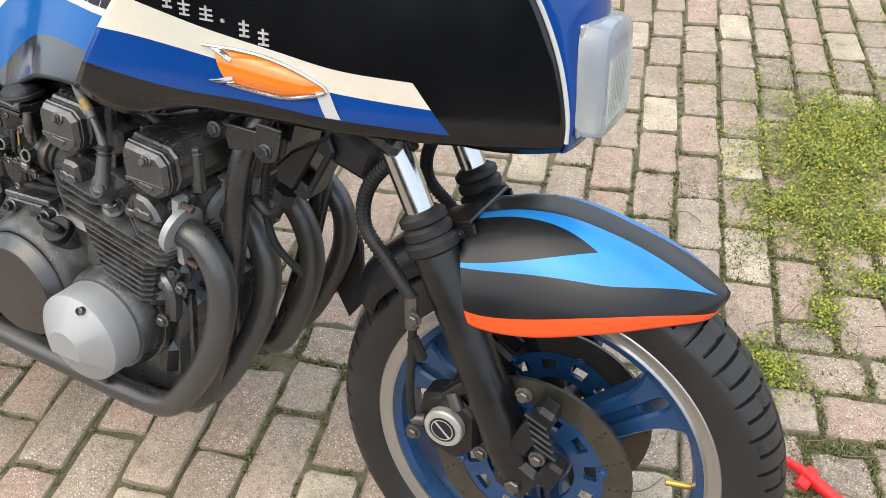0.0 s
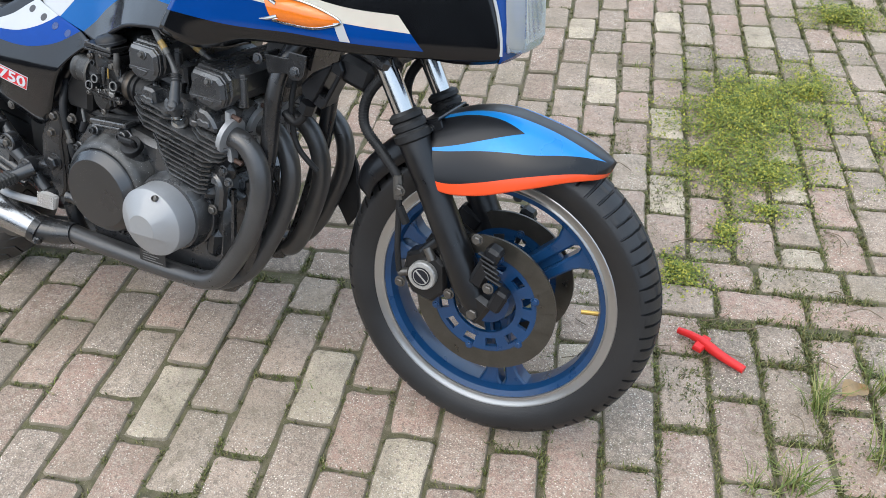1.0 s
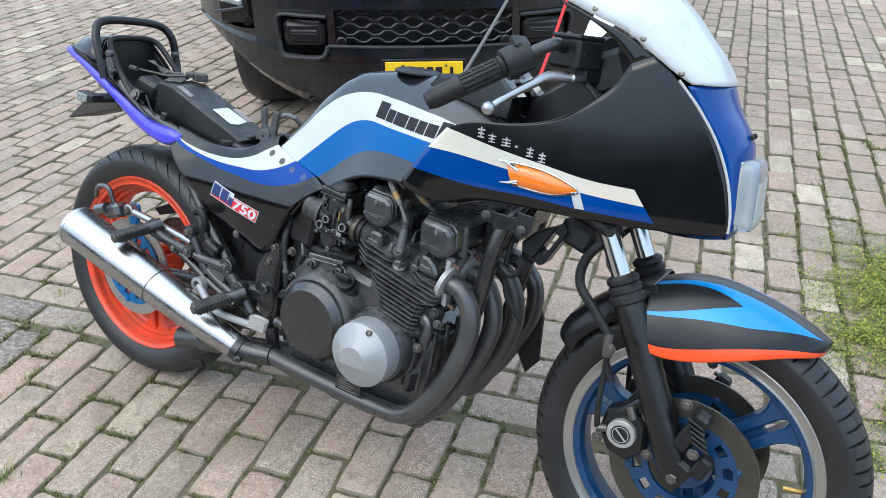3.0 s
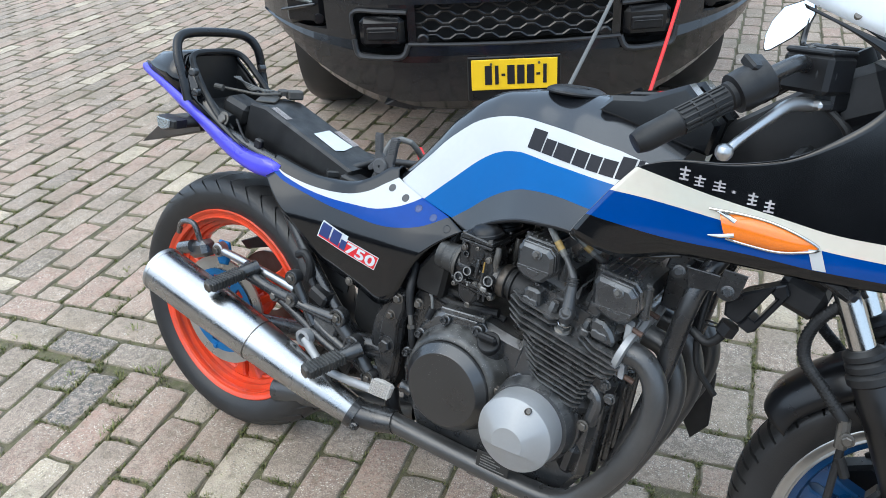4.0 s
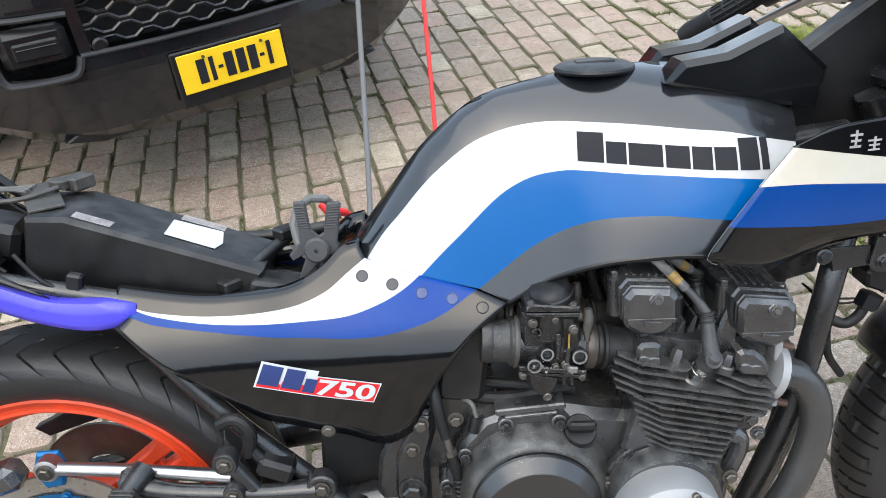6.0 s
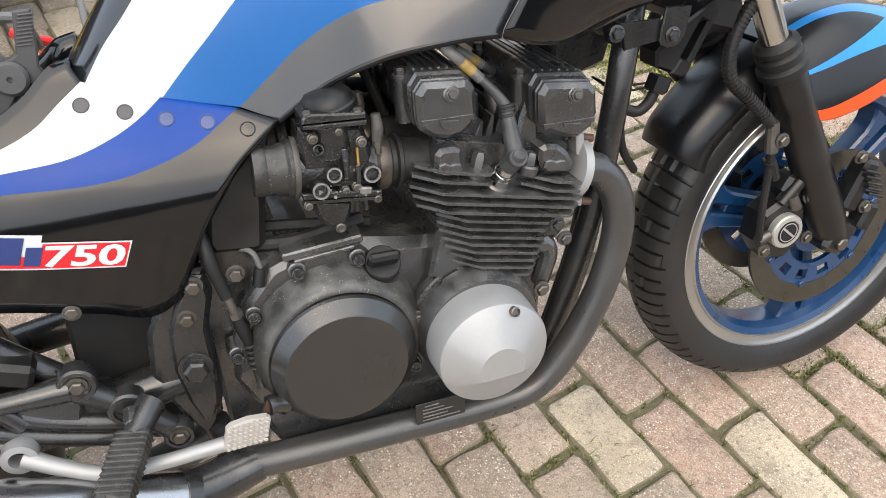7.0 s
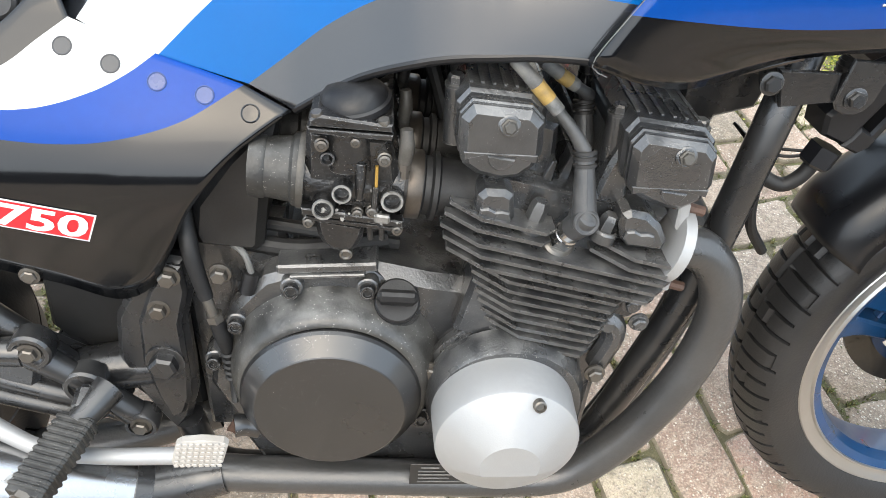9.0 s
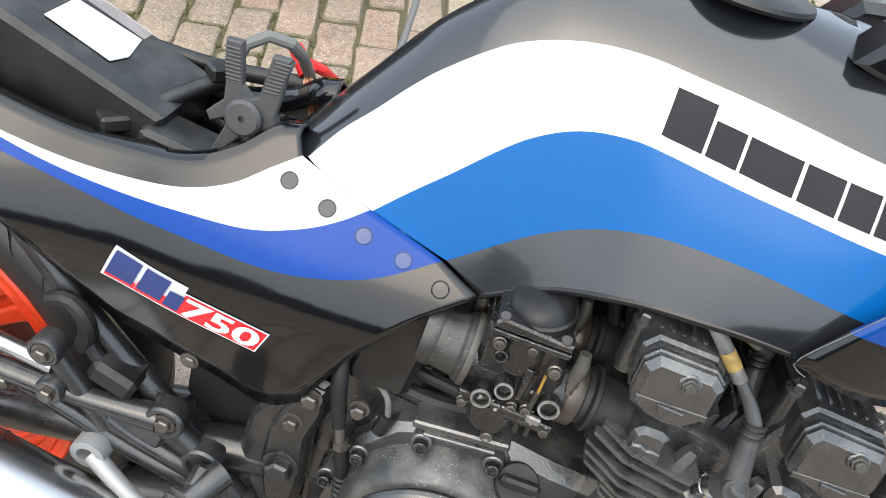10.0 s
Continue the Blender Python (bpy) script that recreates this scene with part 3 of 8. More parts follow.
def carrier_geo(centre, y, r0, r1, holes):
    """The disc's painted carrier with oval windows and bolts."""
    g = Geo()
    t = 0.004
    seg = holes * 8
    rad = [r0, r0 + (r1 - r0) * 0.30, r0 + (r1 - r0) * 0.72, r1]
    for s in (-1, 1):
        o = len(g.v)
        for r in rad:
            g.v += [(centre[0] + r * math.cos(a), centre[1] + y + s * t, centre[2] + r * math.sin(a)) for a in np.linspace(0, 2 * math.pi, seg, endpoint=False)]
        for i in range(3):
            for j in range(seg):
                if i == 1 and j % 8 in (2, 3, 4, 5):
                    continue
                k = (j + 1) % seg
                g.f.append((o + i * seg + j, o + i * seg + k, o + (i + 1) * seg + k, o + (i + 1) * seg + j))
                g.m.append(0)
    o = len(g.v)
    for i in range(holes):
        for e, (r, j) in enumerate(((rad[1], 2), (rad[1], 6), (rad[2], 6), (rad[2], 2))):
            a = 2 * math.pi * (i * 8 + j) / seg
            for s in (-1, 1):
                g.v.append((centre[0] + r * math.cos(a), centre[1] + y + s * t, centre[2] + r * math.sin(a)))
        b = o + i * 8
        for e in range(4):
            q, w = b + e * 2, b + ((e + 1) % 4) * 2
            g.f.append((q, w, w + 1, q + 1))
            g.m.append(0)
    for i in range(6):
        a = 2 * math.pi * (i + 0.3) / 6
        g.hexbolt((centre[0] + r1 * 0.97 * math.cos(a), centre[1] + y - t, centre[2] + r1 * 0.97 * math.sin(a)), (0, -1, 0), 0.006, 0.005)
    return g


# front wheel, discs
fw = wheel("front_wheel", "dark blue cast wheel with three double spokes", AXLE_F, WHEEL_BLUE, 0.3135, 0.106, 0.240, 0.040, 76, 0.014, 2, (-78, 42, 162), 0.0056, bike)
for s in (-1, 1):
    d = part("brake_disc", disc_geo(AXLE_F, s * 0.062, 0.102, 0.138), DISC, fw, "drilled steel disc on a blue carrier")
    part("disc_carrier", carrier_geo(AXLE_F, s * 0.060, 0.062, 0.104, 12), WHEEL_BLUE, fw)

# fork
RAKE = Vector((0.452, 0, -0.892))
for s in (-1, 1):
    top, seal, foot = Vector((1.215, s * 0.082, 0.88)), Vector((1.334, s * 0.082, 0.645)), Vector((1.485, s * 0.088, 0.345))
    leg = part("fork_leg", Geo().tube([top, seal], 0.0186, 24), CHROME, bike, "chromed fork tube above a black slider")
    sl = Geo()
    sl.lathe([(0.027, 0), (0.0295, 0.02), (0.0285, 0.10), (0.029, 0.22), (0.031, 0.30), (0.026, 0.345)], seal, foot - seal, 28)
    sl.box((1.492, s * 0.088, 0.338), (0.05, 0.046, 0.06), (0, 27, 0), 0.008)
    part("slider", sl, FORK_BLACK, leg, "matt black fork slider")
    boot = [(0.022, -0.028), (0.030, -0.022), (0.030, -0.014), (0.026, -0.011), (0.031, -0.006), (0.031, 0.003), (0.027, 0.006), (0.034, 0.011), (0.034, 0.022), (0.029, 0.026)]
    part("dust_seal", Geo().lathe(boot, seal, foot - seal, 28), RUBBER, leg, "ribbed rubber dust seal")
    bolt = Geo().lathe([(0.011, -0.005), (0.011, 0.006), (0.009, 0.008)], (1.491, s * 0.110, 0.328), (0, s, 0), 6)
    part("axle_bolt", bolt, STEEL, leg, "steel axle nut")
    # brake caliper behind the leg
    cal = Geo()
    cal.prism([(1.345, 0.405), (1.385, 0.425), (1.425, 0.40), (1.43, 0.345), (1.40, 0.315), (1.36, 0.325), (1.338, 0.36)], s * 0.048, s * 0.094, 0.007)
    cal.box((1.408, s * 0.072, 0.432), (0.055, 0.034, 0.035), (0, 30, 0), 0.006)
    cal.tube([(1.378, s * 0.088, 0.415), (1.412, s * 0.088, 0.452)], 0.011, 14)
    c = part("brake_caliper", cal, FORK_BLACK, leg, "black single piston brake caliper")
    part("piston_cap", Geo().lathe([(0.028, 0), (0.028, 0.012), (0.026, 0.015), (0.020, 0.0155), (0.0195, 0.0145)], (1.384, s * 0.092, 0.373), (0, s, 0), 36), PALE_ZINC, c, "round zinc plated piston cap")
    part("cap_mark", Geo().lathe([(0.0185, 0.0150), (0.0185, 0.0158), (0.0, 0.0158)], (1.384, s * 0.092, 0.373), (0, s, 0), 36, close=False), DECAL_BLACK, c)
    part("cap_bar", Geo().box((1.384, s * 0.1080, 0.373), (0.032, 0.0008, 0.0035), (0, 42, 0), 0.0003), PALE_ZINC, c)
    part("cap_ring", Geo().lathe([(0.0160, 0.0156), (0.0160, 0.0163), (0.0145, 0.0163), (0.0145, 0.0156)], (1.384, s * 0.092, 0.373), (0, s, 0), 36, close=False), PALE_ZINC, c)
    for g_ in (Geo().tube([(1.356, s * 0.098, 0.372), (1.336, s * 0.098, 0.366)], 0.008, 12), Geo().hexbolt((1.342, s * 0.107, 0.352), (0, s, 0), 0.008, 0.008), Geo().tube([(1.388, s * 0.095, 0.43), (1.400, s * 0.097, 0.408)], 0.009, 12),
               Geo().hexbolt((1.425, s * 0.093, 0.42), (0, s, 0), 0.009, 0.007), Geo().hexbolt((1.436, s * 0.093, 0.345), (0, s, 0), 0.008, 0.007)):
        part("banjo_fitting", g_, STEEL, c, "plated brake hose fitting")
    # anti-dive unit ahead of the leg
    ad = part("anti_dive_unit", Geo().box((1.505, s * 0.098, 0.425), (0.030, 0.034, 0.085), (0, 22, 0), 0.006), PLASTIC_BLACK, leg, "black finned anti-dive valve")
    for k in range(5):
        part("valve_fin", Geo().box((1.510 + k * 0.0042, s * 0.118, 0.452 - k * 0.0105), (0.034, 0.012, 0.0045), (0, 22, 0), 0.0015), PLASTIC_BLACK, ad)
    part("valve_foot", Geo().box((1.535, s * 0.10, 0.365), (0.026, 0.03, 0.045), (0, 22, 0), 0.005), PLASTIC_BLACK, ad)
    for x, y, z in ((1.488, 0.112, 0.478), (1.517, 0.114, 0.39)):
        part("valve_bolt", Geo().hexbolt((x, s * y, z), (0, s, 0), 0.008, 0.009), STEEL, ad)
    line = [(1.304, s * 0.075, 0.75), (1.255, s * 0.085, 0.69), (1.25, s * 0.09, 0.635), (1.287, s * 0.095, 0.595), (1.325, s * 0.10, 0.555)]
    hose = part("brake_hose", Geo().tube(line, [0.0086, 0.0086], 12, 60), RUBBER, leg, "black hose in a coiled sheath")
    p = catmull(line, 44)
    coil_g = Geo()
    for k in range(40):
        coil_g.tube([p[k], p[k] + (p[k + 1] - p[k]) * 0.5], 0.0098, 10)
    part("sheath_coil", coil_g, RUBBER, hose)["kind"] = "stuff"
    part("lower_hose", Geo().tube([(1.325, s * 0.10, 0.555), (1.330, s * 0.102, 0.51), (1.331, s * 0.102, 0.42), (1.336, s * 0.10, 0.37)], 0.0058, 10, 24), RUBBER, hose)
    part("hose_ferrule", Geo().tube([(1.325, s * 0.10, 0.56), (1.329, s * 0.102, 0.515)], 0.0095, 10), STEEL, hose)
    part("hose_clip", Geo().tube([(1.331, s * 0.103, 0.50), (1.345, s * 0.10, 0.47)], 0.008, 8), RUBBER, hose)
    part("hose_bolt", Geo().hexbolt((1.335, s * 0.112, 0.535), (0, s, 0), 0.008, 0.008), STEEL, leg)

# front fender: lower edge, top line, and painted bands between them
FEND_LO = catmull([(1.372, 0.556), (1.42, 0.546), (1.48, 0.556), (1.55, 0.579), (1.62, 0.599), (1.673, 0.603)], 60)
FEND_HI = catmull([(1.372, 0.656), (1.43, 0.676), (1.49, 0.681), (1.56, 0.668), (1.62, 0.650), (1.681, 0.624)], 60)


def fender_point(u, v):
    """u: 0 behind the fork leg, 1 at the tip; v: 0 lower edge, 1 top line."""
    k = u * 59
    a = np.array([np.interp(k, range(60), FEND_LO[:, c]) for c in (0, 1)])
    b = np.array([np.interp(k, range(60), FEND_HI[:, c]) for c in (0, 1)])
    half = 0.100 * max(0.0, 1 - max(0, (u - 0.25) / 0.75) ** 2.3) ** 0.62 + 0.010 - 0.008 * (1 - u)
    ang = v * math.pi / 2
    x = a[0] + (b[0] - a[0]) * math.sin(ang) ** 1.15
    z = a[1] + (b[1] - a[1]) * math.sin(ang) ** 1.15
    return (x, -half * math.cos(ang) ** 0.72, z)


def fender_front():
    g = Geo()
    us = np.linspace(0, 1, 49)

    def band(u):
        v1 = 0.09 + 0.17 * u
        close = max(0.0, (u - 0.55) / 0.40) ** 1.8
        v3 = 0.43 + 0.24 * u if u < 0.5 else 0.55 + 0.12 * (u - 0.5)
        wedge = max(0.0, 1 - (u / 0.52) ** 4)
        mid = 0.70
        v5 = 0.90 + 0.03 * u - 0.16 * close
        v2 = min(0.40 + 0.10 * u + 0.27 * close, v5)
        mid = min(max(mid, v2), v5)
        lo, hi = mid - (mid - max(v3, v2)) * wedge, mid + min(0.13, v5 - mid) * wedge
        return [0, v1, v2, min(lo, mid), max(hi, mid), v5, 1]

    mats = [1, 0, 2, 0, 2, 0]
    for side in (1, -1):
        for k in range(6):
            rows = []
            for w in np.linspace(0, 1, 6):
                row = []
                for u in us:
                    b = band(u)
                    x, y, z = fender_point(u, b[k] + (b[k + 1] - b[k]) * w)
                    row.append((x, y * side, z))
                rows.append(row)
            g.grid(rows, mats[k], flip=side < 0)
    return g


fender = part("front_fender", fender_front(), [SATIN_BLACK, ORANGE_RED, FENDER_BLUE], bike, "satin black front fender with blue and orange bands", thick=0.004, sharp=60, weld=True)
rear = Geo()
rows = []
for a in np.linspace(112, 148, 26):
    ar = radians(a)
    row = []
    for k in np.linspace(-1, 1, 17):
        drop = 0.050 * abs(k) ** 3.0 + 0.010 * max(0.0, (a - 141) / 7) ** 2
        r = 0.350 - drop
        row.append((AXLE_F[0] + r * math.cos(ar), 0.062 * math.sin(k * 1.45) / math.sin(1.45), AXLE_F[2] + r * math.sin(ar)))
    rows.append(row)
rear.grid(rows)
part("fender_rear", rear, SATIN_BLACK, fender, thick=0.003, sharp=60)
brace = Geo()
for s in (-1, 1):
    brace.prism([(1.335, 0.645), (1.385, 0.660), (1.39, 0.648), (1.36, 0.60), (1.345, 0.55), (1.335, 0.56)], s * 0.058, s * 0.066, 0.002)
    brace.hexbolt((1.368, s * 0.066, 0.642), (0, s, 0), 0.006, 0.005)
brace.box((1.365, 0, 0.655), (0.035, 0.13, 0.006), (0, -20, 0), 0.002)
part("fender_brace", brace, SATIN_BLACK, fender, "black fork brace")

# ---- rear wheel ----
rw = wheel("rear_wheel", "orange cast wheel with three double spokes", AXLE_R, WHEEL_ORANGE, 0.327, 0.142, 0.240, 0.056, 40, 0.34, 2, (-86, 34, 154), 0.0060, bike)
part("brake_disc", disc_geo(AXLE_R, -0.081, 0.098, 0.135), REAR_DISC, rw, "drilled steel rear disc")
part("disc_carrier", carrier_geo(AXLE_R, -0.083, 0.050, 0.106, 12), CALIPER_BLUE, rw, "blue disc carrier")
part("sprocket", Geo().lathe([(0.11, 0.078), (0.11, 0.084), (0.05, 0.084), (0.05, 0.078)], AXLE_R, (0, 1, 0), 48, close=False), STEEL, rw)
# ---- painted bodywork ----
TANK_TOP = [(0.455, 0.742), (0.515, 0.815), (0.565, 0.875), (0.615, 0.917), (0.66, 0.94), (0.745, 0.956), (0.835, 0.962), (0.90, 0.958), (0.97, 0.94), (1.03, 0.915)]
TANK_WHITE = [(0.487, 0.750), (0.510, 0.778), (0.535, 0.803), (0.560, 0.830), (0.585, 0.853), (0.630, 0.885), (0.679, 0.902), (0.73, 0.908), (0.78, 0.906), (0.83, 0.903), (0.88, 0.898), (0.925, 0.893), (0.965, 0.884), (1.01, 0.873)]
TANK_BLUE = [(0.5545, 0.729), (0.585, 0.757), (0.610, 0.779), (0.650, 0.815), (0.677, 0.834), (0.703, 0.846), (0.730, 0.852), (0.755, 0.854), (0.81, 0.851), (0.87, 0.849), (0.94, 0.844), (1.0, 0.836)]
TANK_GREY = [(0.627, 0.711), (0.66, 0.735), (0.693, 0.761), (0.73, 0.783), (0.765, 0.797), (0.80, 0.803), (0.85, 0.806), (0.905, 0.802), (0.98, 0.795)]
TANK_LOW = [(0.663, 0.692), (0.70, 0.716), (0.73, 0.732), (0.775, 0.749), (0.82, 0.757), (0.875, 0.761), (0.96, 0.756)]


def y_tank(x, z):
    """Half width: knee recess at mid length, flaring down to the lip and forward to the fairing."""
    w = eased(x, [0.45, 0.48, 0.554, 0.627, 0.663, 0.72, 0.78, 0.88, 0.95, 1.03], [0.062, 0.080, 0.093, 0.107, 0.111, 0.124, 0.148, 0.167, 0.172, 0.158], 0.03)
    zb = lerp(x, [0.45, 0.55, 0.66, 0.70, 0.76, 0.83, 0.90, 1.0], [0.75, 0.72, 0.690, 0.714, 0.742, 0.756, 0.755, 0.75])
    zt = lerp(x, [p[0] for p in TANK_TOP], [p[1] for p in TANK_TOP])
    s = min(max((z - zb) / (zt - zb), 0), 1)
    return -w * (1 - s ** eased(x, [0.8, 0.94], [0.95, 1.845], 0.05)) ** 0.5


def y_side(x, z):
    """Leans in at the top, bulges below the painted bands and draws in again under the badge."""
    along = eased(x, [0, 0.15, 0.25, 0.33, 0.40, 0.46, 0.52, 0.56, 0.60, 0.66], [0.1225, 0.107, 0.094, 0.0935, 0.1025, 0.1045, 0.1065, 0.1058, 0.1065, 0.113], 0.03)
    return -along - eased(z, [0.50, 0.56, 0.60, 0.64, 0.68, 0.72, 0.77], [0.018, 0.025, 0.030, 0.034, 0.017, -0.009, -0.044], 0.014)


def y_fair(x, z):
    y = eased(x, [0.85, 0.94, 1.0, 1.1, 1.237, 1.33, 1.37, 1.48, 1.55], [-0.177, -0.178, -0.174, -0.167, -0.153, -0.129, -0.116, -0.069, -0.05], 0.02)
    return y + 0.022 * max(0, min(1, (0.80 - z) / 0.05)) ** 2 * min(1, max(0, (x - 0.92) / 0.12))


def banded(curves, mats, surface, n=56, sub=4, mirror=(1, -1), ends=None):
    """Sheets between neighbouring side-view curves, each with its own paint, laid on a surface y(x, z)."""
    g = Geo()
    cs = [catmull(c, n) for c in curves]
    for side in mirror:
        for k in range(len(cs) - 1):
            rows = []
            for w in np.linspace(0, 1, sub + 1):
                p = cs[k] + (cs[k + 1] - cs[k]) * w
                rows.append([(x, surface(x, z) * side, z) for x, z in p])
            g.grid(rows, mats[k], flip=side > 0)
    return g


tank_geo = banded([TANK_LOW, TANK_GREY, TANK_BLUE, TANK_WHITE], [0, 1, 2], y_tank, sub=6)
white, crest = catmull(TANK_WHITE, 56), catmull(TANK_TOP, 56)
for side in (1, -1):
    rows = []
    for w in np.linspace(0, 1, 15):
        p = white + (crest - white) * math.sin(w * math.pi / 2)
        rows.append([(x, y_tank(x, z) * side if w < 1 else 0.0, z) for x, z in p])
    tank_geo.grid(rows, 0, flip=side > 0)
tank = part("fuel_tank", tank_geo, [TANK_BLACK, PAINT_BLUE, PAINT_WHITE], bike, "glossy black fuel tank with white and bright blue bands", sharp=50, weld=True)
for side in (1, -1):
    low = catmull(TANK_LOW, 40)
    part("tank_lip", Geo().tube([(x, (y_tank(x, z) + 0.0035) * side, z - 0.001) for x, z in low if x < 0.93], 0.0042, 10, 50), SATIN_BLACK, tank, "rolled lower edge of the tank")
cap = part("filler_cap", Geo().lathe([(0.050, -0.002), (0.052, 0.001), (0.050, 0.004), (0.042, 0.0075), (0.025, 0.009), (0.0, 0.0095)], (0.795, 0.0, 0.958), (0.02, 0, 1), 40, close=False), PLASTIC_BLACK, tank, "round lockable fuel cap")
part("cap_lock", Geo().box((0.795, 0, 0.967), (0.05, 0.020, 0.004), (0, 0, 0), 0.003), PLASTIC_BLACK, cap)
bag = Geo()
for s in (1, -1):
    bag.prism([(0.865, 0.945), (0.885, 0.970), (0.938, 0.976), (1.002, 1.003), (1.06, 0.95), (1.05, 0.90), (0.95, 0.92)], s * 0.02, s * 0.075, 0.008)
bag.box((0.97, 0, 0.955), (0.15, 0.06, 0.03), (0, -8, 0), 0.006)
part("steering_cover", bag, PAINT_BLACK, bike, "dark raised cover ahead of the fuel tank")

# side panels
RIM = [(0.165, 0.735), (0.25, 0.717), (0.31, 0.713), (0.38, 0.719), (0.426, 0.738), (0.455, 0.760), (0.478, 0.766)]
SIDE_W = [(0.178, 0.722), (0.206, 0.711), (0.262, 0.701), (0.326, 0.6985), (0.386, 0.705), (0.430, 0.719), (0.460, 0.738), (0.484, 0.753)]
SIDE_B = [(0.180, 0.719), (0.210, 0.706), (0.266, 0.693), (0.333, 0.687), (0.402, 0.689), (0.457, 0.692), (0.500, 0.703), (0.530, 0.716), (0.553, 0.730)]
SIDE_K = [(0.180, 0.709), (0.216, 0.695), (0.272, 0.684), (0.341, 0.674), (0.405, 0.671), (0.465, 0.667), (0.515, 0.670), (0.572, 0.684), (0.624, 0.711)]
SIDE_L = [(0.165, 0.700), (0.215, 0.651), (0.262, 0.612), (0.306, 0.573), (0.336, 0.551), (0.38, 0.540), (0.44, 0.522), (0.487, 0.503), (0.521, 0.519), (0.548, 0.565), (0.570, 0.608), (0.600, 0.648), (0.632, 0.675), (0.662, 0.695)]
panels = {}
for side in (-1, 1):
    side_geo = banded([SIDE_L, SIDE_K, SIDE_B, SIDE_W, RIM], [0, 1, 2, 0], y_side, sub=8, n=64, mirror=(-side,))
    rim = catmull(RIM, 64)
    side_geo.grid([[(x, -side * (y_side(x, z) + dy), z + dz) for x, z in rim] for dy, dz in ((0, 0), (0.006, 0.006), (0.018, 0.005), (0.03, -0.012))], 0, flip=side < 0)
    panels[side] = part("side_panel", side_geo, [PAINT_BLACK, PAINT_INDIGO, PAINT_WHITE], bike, "glossy black side panel with white and indigo bands", thick=0.003, sharp=50, weld=True)
side_panel = panels[-1]
for x, z in ((0.4795, 0.7345), (0.5175, 0.7235), (0.554, 0.712), (0.592, 0.7035), (0.629, 0.6925)):
    for s in (1, -1):
        slope = [(y_side(x + 0.004, z) - y_side(x - 0.004, z)) / 0.008, -s, (y_side(x, z + 0.004) - y_side(x, z - 0.004)) / 0.008]
        part("rivet", Geo().lathe([(0.0080, -0.002), (0.0080, 0.0006), (0.0072, 0.0010), (0.0066, 0.0006), (0.0, 0.0008)], (x, s * (y_side(x, z) - 0.0016), z), slope, 22, close=False), CLAMP_GREY if x < 0.54 else RIVET_BLUE if x < 0.61 else PAINT_BLACK, panels[-s], "round panel fastener")
part("panel_screw", Geo().hexbolt((0.414, y_side(0.414, 0.531) - 0.001, 0.531), (0, -1, 0), 0.007, 0.005), STEEL, side_panel)


def decal(g, corners, surface, lift, mi=0, n=6):
    """A flat patch between four side-view corners, laid on a surface."""
    a, b, c, d = [np.array(q, float) for q in corners]
    rows = []
    for v in np.linspace(0, 1, 4):
        rows.append([((p := (a + (b - a) * u) * (1 - v) + (d + (c - d) * u) * v)[0], surface(p[0], p[1]) - lift, p[1]) for u in np.linspace(0, 1, n)])
    return g.grid(rows, mi, flip=False)


def slanted(origin, along, up, x0, x1, z0, z1):
    o, e, f = np.array(origin), np.array(along), np.array(up)
    return [o + e * x + f * z for x, z in ((x0, z0), (x1, z0), (x1, z1), (x0, z1))]


# lettering replaced by plain blocks in its colours
base = np.array([0.756, 0.8645])
end = np.array([0.969, 0.8515])
e = (end - base) / np.linalg.norm(end - base)
f = np.array([-e[1], e[0]])
for a0, a1, hgt in ((0.000, 0.030, 0.0325), (0.0325, 0.0550, 0.0235), (0.0575, 0.0945, 0.0235), (0.0975, 0.1235, 0.0235), (0.126, 0.148, 0.0235), (0.1505, 0.1755, 0.0235), (0.1785, 0.2015, 0.0325), (0.2045, 0.2135, 0.0325)):
    part("brand_block", decal(Geo(), slanted(base, e, f, a0, a1, 0, hgt), y_tank, 0.0010), DECAL_BLACK, tank)


def badge_patch(name, x0, x1, z0, z1, lift, mat, under, slant=0.0083):
    """A slanted flat patch on the side panel, measured along the badge."""
    o, a, u = np.array((0.3275, 0.6095)), np.array((0.977, -0.213)), np.array((0.213, 0.977))
    c = [o + a * (x * 1.03 + slant * z / 0.03) + u * z * 1.27 for x, z in ((x0, z0), (x1, z0), (x1, z1), (x0, z1))]
    return part(name, decal(Geo(), c, y_side, lift, n=8), mat, under)


badge = badge_patch("side_badge", 0.000, 0.072, -0.001, 0.031, 0.0024, LABEL, side_panel)
badge["label"] = "red, white and navy model badge"
badge_patch("badge_tail", 0.068, 0.152, -0.001, 0.0245, 0.0024, LABEL, badge)
badge_patch("badge_backing", 0.0325, 0.1505, 0.0005, 0.0115, 0.0029, DECAL_RED, badge)
badge_patch("badge_backing", 0.0735, 0.1505, 0.0005, 0.0232, 0.00295, DECAL_RED, badge)
badge_patch("badge_backing", 0.0025, 0.0320, 0.0005, 0.0075, 0.0029, DECAL_RED, badge)
for a0, a1, z0, z1 in ((0.003, 0.029, 0.004, 0.029), (0.0335, 0.057, 0.004, 0.029), (0.060, 0.0745, 0.003, 0.0205)):
    badge_patch("badge_bar", a0, a1, z0, z1, 0.0036, DECAL_NAVY, badge)


